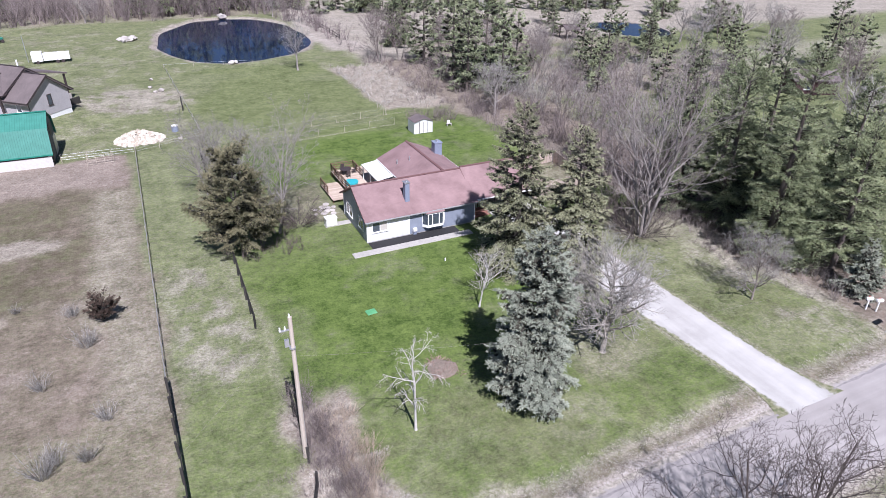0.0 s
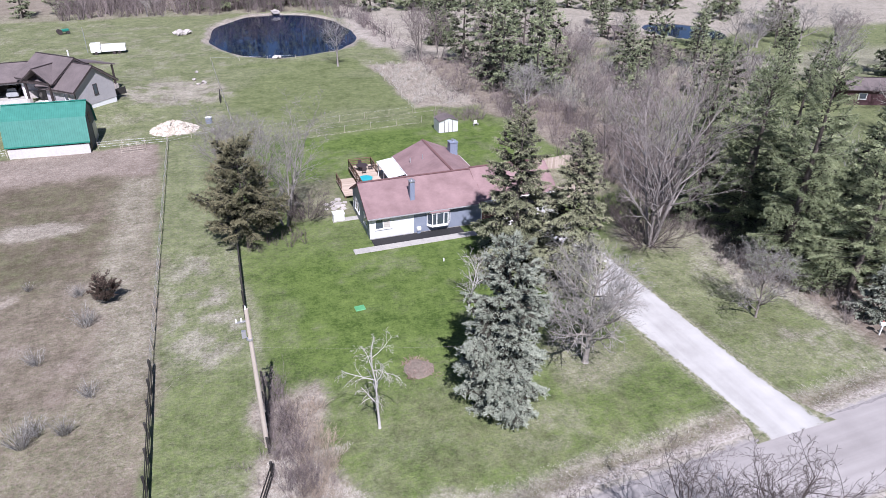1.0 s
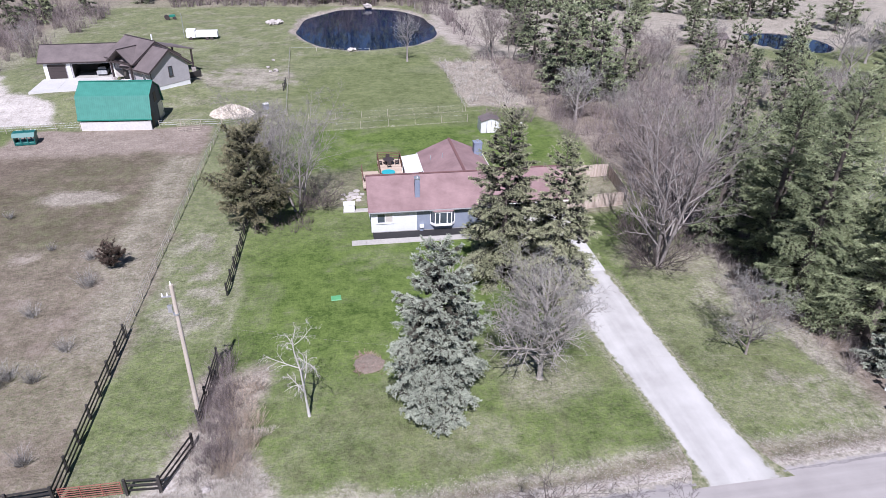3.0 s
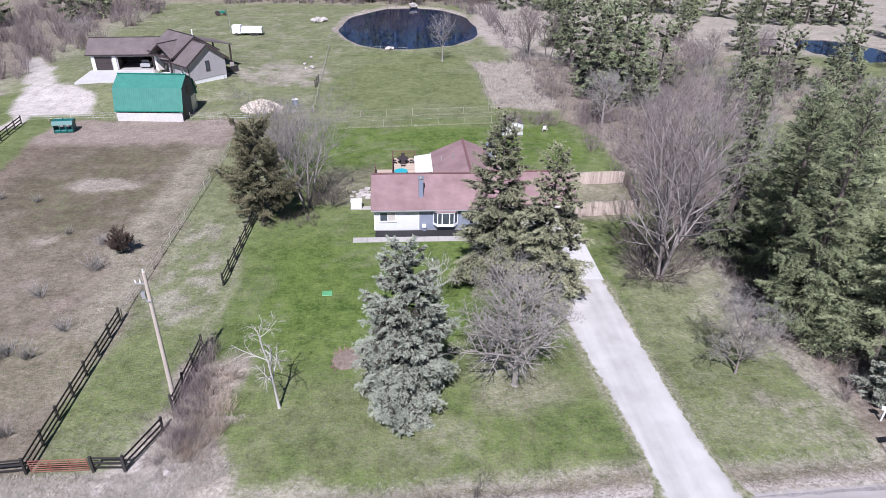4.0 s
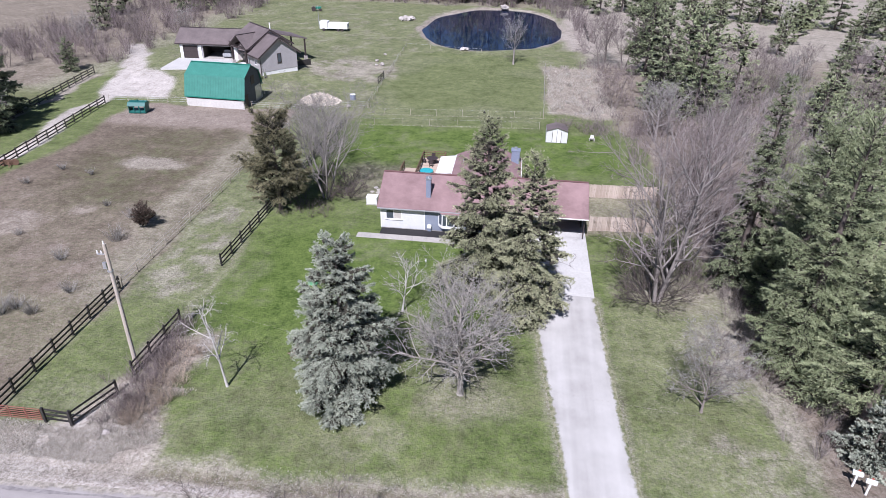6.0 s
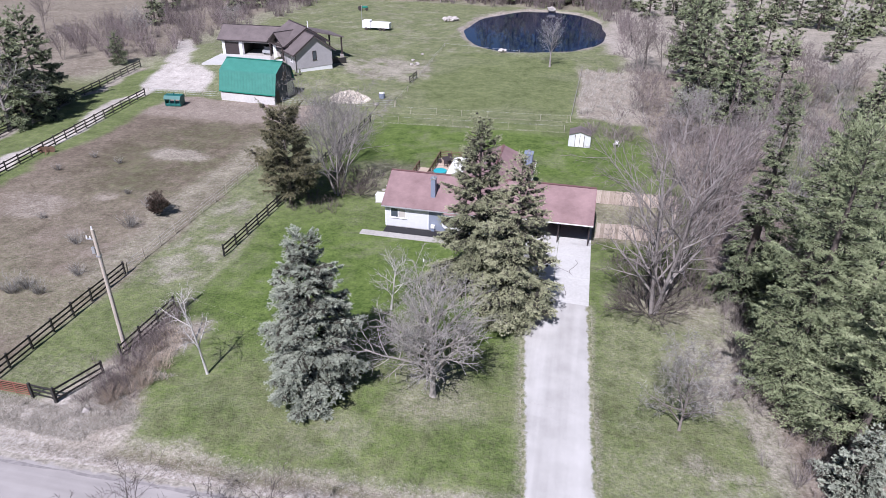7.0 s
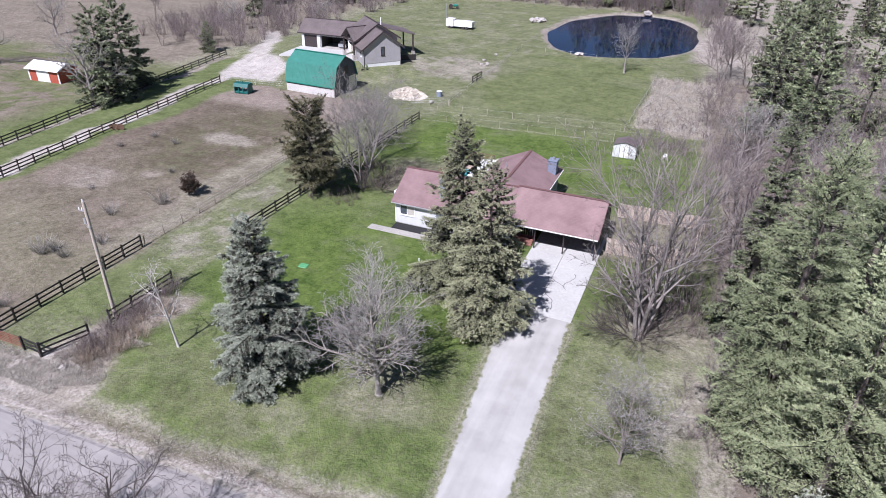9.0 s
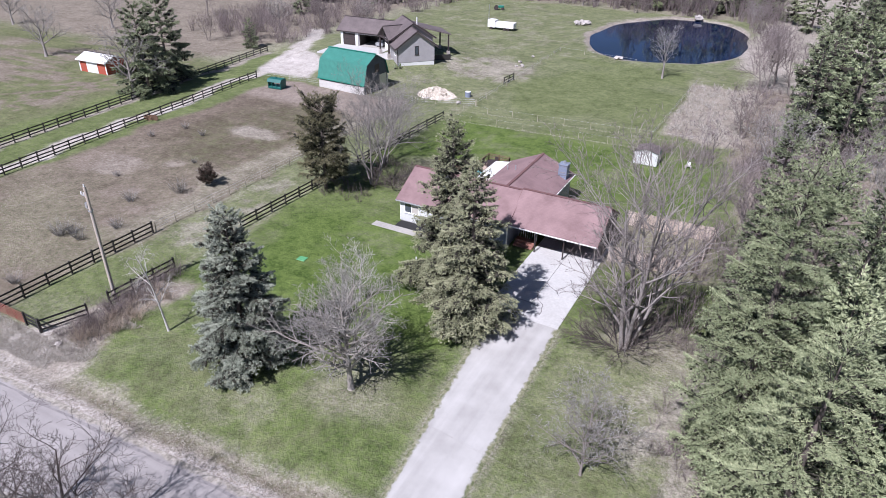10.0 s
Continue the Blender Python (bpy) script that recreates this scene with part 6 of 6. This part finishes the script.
for i, (x, y, s) in enumerate(((63.5, 33.0, 0.95), (66.0, 41.0, 0.75), (59.5, 40.5, 0.9), (64.0, 61.0, 0.6))):
    copy_thing(pines[3], pose(x, y, 0, 0, 0, 67 * i + 20) @ Matrix.Scale(s, 4))
put_tree("norway_spruce", 61.6, 36.6, evergreen(conifer(39, 18.5, 4.4, 7, 0.24, 0.30, 0.036, 0.5, 0.7, 0.50, -0.1, 5, 0.2), "bark_dark", "fir"), "dark spruce with drooping boughs behind the pines", "pine row")
put_tree("young_blue_spruce", 57.5, 29.6, evergreen(conifer(34, 5.4, 2.5, 16, 0.15, 0.15, 0.022, 0.2, 0.75, 0.15, 0.2, 6, 0.13), "bark_dark", "blue_spruce"), "young blue spruce by the mailboxes")

# conifers behind
far_fir = put_tree("far_spruce", 58.0, 116.0, evergreen(conifer(35, 16.5, 5.2, 3.4, 0.46, 0.58, 0.085, 0.3, 0.62, 0.3, 0.05, 3, 0.42, core=0.5, lat=0.5), "bark_dark", "fir"), "dark spruce in the woods behind the yard", "far conifers")
far_pine = put_tree("far_pine", 62.5, 111.0, evergreen(conifer(36, 15.5, 5.6, 2.8, 0.46, 0.58, 0.09, 0.3, 0.42, -0.05, 0.3, 3, 0.42, core=0.5, lat=0.5, ragged=0.25), "bark_dark", "pine"), "rounded green pine in the woods behind the yard", "far conifers")
spots = [(56.5, 107, 0.92, 0), (61.5, 103, 0.9, 1), (57.5, 129, 0.95, 0), (63, 121, 0.9, 1), (70, 112, 0.8, 1), 
         (58, 148, 0.7, 1), (63, 156, 0.8, 0), (61, 151, 0.7, 1), (70, 186, 0.5, 0), (74, 160, 0.4, 1), (83, 157, 0.45, 1), (91, 155, 0.5, 0), (80, 197, 0.75, 0), (84, 199, 0.6, 1), (74, 206, 0.75, 0), (94, 198, 0.75, 0), (99, 196, 0.8, 0), (104, 196, 0.8, 1), (111, 192, 0.8, 0), (117, 190, 0.75, 0), (122, 184, 0.6, 1),
         (138, 180, 0.85, 0), (144, 178, 0.8, 0), (55, 200, 0.75, 0), (67, 199, 0.85, 0), (71, 197, 0.6, 1), (62, 206, 0.7, 0), (104, 88, 0.5, 0), (84, 72, 0.45, 1), (86, 82, 0.6, 0),
         (118, 128, 0.6, 0), (138, 93, 0.8, 0), (112, 120, 0.5, 1), (102, 146, 0.5, 0), (110, 160, 0.6, 0), (73, 72, 0.5, 0), (130, 60, 0.9, 0), (120, 52, 0.9, 1), (140, 70, 0.9, 1), (146, 132, 0.7, 0), (152, 140, 0.8, 1),
         (15, 222, 0.8, 0), (2, 226, 0.7, 0), (32, 222, 0.85, 0), (24, 226, 0.9, 0), (40, 224, 0.8, 0), (10, 230, 0.9, 0), (-70, 150, 0.7, 0), (-62, 176, 0.8, 0), (-57, 184, 0.75, 1), (-50, 196, 0.7, 0), (-78, 168, 0.8, 1), (-40, 214, 0.7, 0), (-30, 218, 0.7, 1), (88, 196, 0.7, 0), (97, 168, 0.55, 1), (107, 187, 0.8, 1), (125, 180, 0.85, 0), (131, 178, 0.8, 1), (150, 179, 0.9, 0), (86, 112, 0.6, 0), (91, 110, 0.65, 0), (95, 112, 0.6, 1), (103, 111, 0.6, 0), (68, 200, 0.75, 1), (77, 154, 0.6, 1), (71, 150, 0.6, 0), (150, 158, 0.8, 0), (160, 166, 0.8, 1), (96, 222, 0.8, 0), (120, 214, 0.8, 1), (136, 206, 0.7, 0), (108, 224, 0.9, 0), (86, 226, 0.9, 0), (72, 228, 0.9, 0),
         (78, 96, 0.6, 1), (90, 92, 0.6, 0), (108, 84, 0.6, 0), (82, 104, 0.65, 0), (114, 98, 0.6, 1), (124, 108, 0.6, 0), (128, 70, 0.7, 0), (134, 84, 0.65, 1),
         (6, 216, 0.85, 0), (14, 214, 0.8, 1), (22, 216, 0.9, 0), (29, 214, 0.85, 1), (36, 216, 0.9, 0), (44, 214, 0.85, 0), (50, 212, 0.8, 1), (18, 219, 0.95, 1), (33, 220, 0.95, 0), (42, 219, 0.9, 1)]
for i, (x, y, s, k) in enumerate(spots):
    copy_thing((far_fir, far_pine)[k], pose(x, y, 0, 0, 0, i * 77) @ Matrix.Scale(s * (1.15 if y > 150 or x > 84 else 1.0), 4))
drive_spruce = put_tree("pasture_spruce", -43.3, 76.5, evergreen(conifer(37, 14.5, 5.8, 6, 0.34, 0.38, 0.06, 0.3, 0.52, 0.3, 0.1, 5, 0.28, core=0.36), "bark_dark", "fir"), "dark spruce beside the farm drive", "pasture spruces")
copy_thing(drive_spruce, pose(-46.8, 84.0, 0, 0, 0, 120) @ Matrix.Scale(1.02, 4))
copy_thing(drive_spruce, pose(-53.0, 112.0, 0, 0, 0, 60) @ Matrix.Scale(0.42, 4))

# bare trees behind
grey_tree = put_tree("bare_tree", -83.0, 84.0, leafless(sized(11.5, bare(41, 10.0, 1.3, 1, 0.20, 3, (12, 7, 6), 0.85, 0.25, 0, 0.28, 0.022, 0.56, 0.09)), "bark", "twig"), "large bare tree in the pasture", "far bare trees")
brown_tree = put_tree("bare_tree", 49.5, 134.0, leafless(sized(12.0, bare(42, 10.0, 1.0, 2, 0.22, 3, (8, 7, 6), 0.66, 0.25, 0, 0.20, 0.02, 0.56, 0.09)), "bark_mid", "twig_brown"), "bare multi-stemmed tree at the woods edge", "far bare trees")
put_tree("pond_tree", 31.4, 134.2, leafless(sized(10.4, bare(43, 9.5, 0.85, 1, 0.28, 4, (10, 6, 4, 3), 0.7, 0.3, 0, 0.2, 0.014)), "bark", "twig"), "bare tree on the meadow before the pond")
for i, (x, y, s, k) in enumerate(((-43.6, 73.6, 1.15, 0), (51, 140, 1.0, 1), (54, 134, 0.95, 1), (46, 188, 0.75, 1), (43, 194, 0.7, 1), (41, 200, 0.6, 0), (53.6, 91.5, 0.85, 0), (56, 95, 0.8, 0), 
                                  (53.5, 62, 1.1, 1), (56, 70, 1.05, 1), (60, 82, 0.95, 1), (66, 76, 0.9, 1), (88, 78, 1.0, 1), (95, 86, 0.9, 0), (104, 64, 0.9, 0), (102, 58, 0.9, 0),
                                  (128, 127, 0.9, 0), (132, 124, 0.95, 0), (139, 125, 0.9, 1), (141, 120, 1.0, 0), (119, 113, 0.8, 0), (120, 92, 0.9, 0), (132, 100, 0.9, 0), (140, 108, 0.9, 1), (150, 118, 0.9, 0), (159, 126, 0.8, 0), (116, 72, 0.9, 1), (126, 80, 0.9, 1), (146, 96, 1.0, 1), (100, 96, 0.7, 0), (72, 108, 0.85, 1), (66, 114, 0.85, 0), (76, 116, 0.8, 1), (70, 124, 0.8, 1), (82, 120, 0.75, 0), (88, 130, 0.7, 1), (96, 128, 0.7, 1), (104, 140, 0.7, 0), (64, 136, 0.8, 1), (70, 142, 0.75, 1), (80, 140, 0.7, 1), (86, 100, 0.8, 1), (78, 126, 0.8, 1), (49, 106, 0.7, 1), (9, 204, 0.7, 1), (-8, 208, 0.7, 0), (20, 209, 0.7, 1), (-58, 118, 0.7, 1), (-62, 132, 0.75, 0), (-55, 140, 0.7, 1), (-48, 150, 0.6, 0), (-66, 112, 0.6, 1), (-96, 110, 0.9, 0), (-90, 135, 0.9, 1), (-120, 100, 0.9, 0), (-74, 60, 0.8, 0))):
    copy_thing((grey_tree, brown_tree)[k], pose(x, y, 0, 0, 0, i * 53) @ Matrix.Scale(s, 4))
mag = put_tree("white_birch", 101.5, 60.0, leafless(sized(9.5, bare(44, 8.5, 0.6, 4, 0.3, 3, (6, 4, 3), 0.6, 0.3, 0, 0.16, 0.02)), "birch", "birch"), "clump of white birches on the golf course", "far birches")
copy_thing(mag, pose(107, 56, 0, 0, 0, 70))
copy_thing(mag, pose(103, 186, 0, 0, 0, 30) @ Matrix.Scale(1.0, 4))


# ---- brush and shrubs ----
def shrub_rows(seed, n_stem, h, spread, r=0.012, kinks=2):
    R = random.Random(seed)
    rows = []
    for i in range(n_stem):
        a, b = R.uniform(0, 6.283), R.random() ** 0.6
        x, y = math.cos(a) * spread * 0.25 * b, math.sin(a) * spread * 0.25 * b
        d = Vector((math.cos(a) * b * spread / h * 0.8, math.sin(a) * b * spread / h * 0.8, 1)).normalized()
        ln = h * R.uniform(0.55, 1.1)
        p = Vector((x, y, -0.05))
        for k in range(kinks):
            q = p + d * ln / kinks
            rows.append((*p, *q, r * (1 - 0.35 * k), r * (0.65 - 0.35 * k)))
            if k < kinks - 1 or True:
                for t in range(2):
                    e = (d + Vector((R.gauss(0, 0.5), R.gauss(0, 0.5), R.gauss(0.1, 0.25)))).normalized()
                    rows.append((*(p.lerp(q, R.uniform(0.4, 1))), *(q + e * ln * R.uniform(0.15, 0.38)), r * 0.55, r * 0.25))
            p = q
            d = (d + Vector((R.gauss(0, 0.2), R.gauss(0, 0.2), 0.05))).normalized()
    return rows


shr = put_tree("shrub", -10.5, 46.0, [("crown", mesh_np("crown", *tubes(shrub_rows(1, 60, 1.3, 1.1), 3)), "twig")], "low bare grey shrub in the paddock", "paddock shrubs")
shr["category"] = "shrub"
for i, (x, y, s) in enumerate(((-6.2, 40.8, 0.95), (-7.4, 37.3, 0.95), (-10.0, 36.9, 1.35), (-7.5, 50.4, 1.25), (-8.6, 55.5, 0.9), (-9.2, 37.8, 1.0), (-13, 58, 0.6), (-20, 66, 0.7), (-26, 62, 0.7), (-18, 50, 0.6), (-12, 30, 1.0), (-5, 29, 0.9), (-24.5, 67, 0.7))):
    copy_thing(shr, pose(x, y, 0, 0, 0, i * 71) @ Matrix.Scale(s, 4))
rust = put_tree("juniper_shrub", -6.0, 53.7, evergreen(conifer(51, 1.9, 1.3, 26, 0.16, 0.24, 0.024, 0.1, 0.34, -0.75, 0.7, 5, 0.14, lat=0.3, jit=0.4), "bark_dark", "red_shrub"), "rust-brown spreading juniper shrub in the paddock")
rust["category"] = "shrub"


def scatter(rows, places, n=3):
    """Copies of a stem pattern at many spots, in one mesh."""
    V, F = tubes(rows, n)
    VV, FF = [], []
    for i, (x, y, z, s, a) in enumerate(places):
        c, d = math.cos(a), math.sin(a)
        W = V * s
        VV.append(np.stack([W[:, 0] * c - W[:, 1] * d + x, W[:, 0] * d + W[:, 1] * c + y, W[:, 2] + z], -1))
        FF.append(F + i * len(V))
    return mesh_np("stems", np.concatenate(VV), np.concatenate(FF))


def stuff(name, rows, places, mkey, label, category="brush"):
    return tagged(part(name, scatter(rows, places), M[mkey]), label, category, kind="stuff")


def spread_in(R, n, x0, x1, y0, y1, s0, s1, keep=None):
    out = []
    while len(out) < n:
        x, y = R.uniform(x0, x1), R.uniform(y0, y1)
        if keep is None or keep(x, y):
            out.append((x, y, 0, R.uniform(s0, s1), R.uniform(0, 6.28)))
    return out


R = random.Random(9)
in_thicket = lambda x, y: (6.0 < x < 9.8 and y < 34.5) or (x < 7.3 and y > 30)
stuff("thicket", shrub_rows(61, 13, 1.5, 0.9, 0.009), spread_in(R, 120, 5.6, 8.0, 25.8, 37.6, 0.5, 1.2, in_thicket), "twig_brown", "dense bare brown brush round the pole")
stuff("dry_brush", shrub_rows(59, 14, 1.1, 1.0, 0.010), spread_in(R, 90, 7.2, 10.4, 25.8, 34.8, 0.4, 1.1, lambda x, y: x < 9.6 + 0.7 * math.sin(y * 1.1)), "dry_stem", "pale pinkish dry weeds beside the brush")
stuff("gate_brush", shrub_rows(62, 12, 0.9, 0.8, 0.008), spread_in(R, 60, 2.6, 9.6, 24.6, 30.5, 0.4, 1.0, lambda x, y: x + y > 31), "twig_brown", "low bare brambles behind the gate")


def tuft_mesh(places, seed, h=0.4, blades=7):
    """Tufts of folded grass blades in one mesh."""
    Q = np.random.default_rng(seed)
    A = np.array(places)
    k = len(A)
    C = np.repeat(A[:, :3], blades, 0)
    S = np.repeat(A[:, 3], blades)
    a = Q.uniform(0, 6.283, k * blades)
    out = Q.uniform(0.2, 1.3, k * blades)
    Dv = np.stack([np.cos(a) * out, np.sin(a) * out, np.ones(k * blades)], -1)
    C[:, :2] += np.stack([np.cos(a), np.sin(a)], -1) * (Q.random(k * blades) * 0.15)[:, None]
    return mesh_np("blades", *spindles(C, Dv, h * S * Q.uniform(0.6, 1.2, k * blades), 0.010 * S))


def grass(name, places, mkey, label, h=0.4, seed=1):
    return tagged(part(name, tuft_mesh(places, seed, h), M[mkey]), label, "grass", kind="stuff")


grass("dry_grass", spread_in(R, 4200, -4, 11, 22.6, 30.0, 0.7, 1.5, lambda x, y: (y < 25.3 or 5 < x) and x < 9.4 + 1.3 * math.sin(y * 1.3)), "straw", "matted pale dry grass along the verge", 0.20)
grass("verge_grass", [(x, road_edge(x) + 0.6 + 2.2 * R.random() ** 1.5, 0, R.uniform(0.4, 0.9), R.random() * 6) for x in [R.uniform(-25, 62) for _ in range(4200)] if not 35.5 < x < 43.5], "straw", "dry grass strip beside the road", 0.17)
stuff("twig_pile", shrub_rows(60, 16, 0.45, 1.3, 0.03), spread_in(R, 22, 16.3, 18.4, 34.9, 37.0, 0.5, 1.0), "twig_red", "low heap of reddish pruned twigs")
stuff("wood_edge_brush", shrub_rows(63, 12, 1.8, 1.2, 0.012), spread_in(R, 110, 51.5, 57, 29, 56, 0.5, 1.1, lambda x, y: x > 52.3 + 0.02 * (y - 30)), "twig_tan", "bare tan underbrush below the pines")
stuff("lawn_edge_brush", shrub_rows(75, 11, 1.5, 1.3, 0.012), spread_in(R, 16, 50.6, 53.2, 37, 45.5, 0.7, 1.2), "twig_brown", "bare pinkish brush at the lawn edge")
stuff("yard_brush", shrub_rows(64, 14, 2.3, 1.5, 0.016), spread_in(R, 190, 49, 62, 52, 97, 0.7, 1.4), "twig_brown", "bare brush along the side yard")
stuff("patch_brush", shrub_rows(65, 12, 1.6, 1.4, 0.018), spread_in(R, 150, 39, 61, 97, 136, 0.6, 1.4, lambda x, y: R.random() < 0.06 + 0.9 * (x > 47.5 - 0.03 * (y - 97))), "twig_brown", "low brown and pink brush patch")
stuff("patch_straw", shrub_rows(66, 14, 0.9, 1.0, 0.02, 1), spread_in(R, 240, 38.2, 49, 101, 133, 0.5, 1.1), "straw", "pale dry weeds in the brush patch")
line = [(6.8 + 29.7 * f, 90.6 + 2.9 * f + R.uniform(-0.15, 0.15), 0, R.uniform(0.3, 0.6), R.random() * 6) for f in [R.random() for _ in range(420)]]
line += [(7.4 + 37 * f, 95.8 + 3.6 * f + R.uniform(-0.12, 0.12), 0, R.uniform(0.25, 0.5), R.random() * 6) for f in [R.random() for _ in range(420)]]
grass("fence_grass", line, "straw", "thin line of dry grass under the yard fences", 0.45)
stuff("scrub", shrub_rows(73, 14, 2.4, 2.0, 0.025), spread_in(R, 150, 62, 112, 98, 152, 0.6, 1.3), "twig_brown", "grey brown scrub beyond the woods", "woods")
stuff("shed_brush", shrub_rows(67, 14, 1.7, 1.3, 0.016), spread_in(R, 26, 39, 46.5, 91.5, 96.5, 0.8, 1.2), "twig_brown", "bare grey brush behind the shed")
stuff("pond_brush", shrub_rows(68, 14, 4.5, 2.2, 0.035), spread_in(R, 210, -30, 46, 205, 232, 0.7, 1.8) + spread_in(R, 30, 40, 50, 140, 200, 0.5, 1.0, lambda x, y: x > 46 or y > 190), "twig_brown", "bare woods edge beyond the pond", "woods")
stuff("farm_brush", shrub_rows(69, 14, 3.2, 2.4, 0.03), spread_in(R, 300, -80, -44, 116, 200, 0.6, 1.6, lambda x, y: x < -46 - 0.1 * (y - 118) or y > 140), "twig_brown", "grey brown thicket behind the farmhouse", "woods")
stuff("east_brush", shrub_rows(70, 14, 2.6, 2.0, 0.025), spread_in(R, 220, 62, 100, 56, 128, 0.7, 1.4, lambda x, y: R.random() < 0.9 - 0.018 * (x - 62)), "twig", "bare understory in the east woods", "woods")
stuff("fence_brush", shrub_rows(71, 12, 1.4, 1.0, 0.014), spread_in(R, 46, 5.2, 13, 58, 72, 0.5, 1.2), "twig_dark", "bare undergrowth at the foot of the cedar")
stuff("maple_brush", shrub_rows(72, 12, 1.6, 1.2, 0.012), spread_in(R, 60, 46, 53, 49, 58, 0.6, 1.2), "twig_brown", "pinkish brush behind the silver maple")
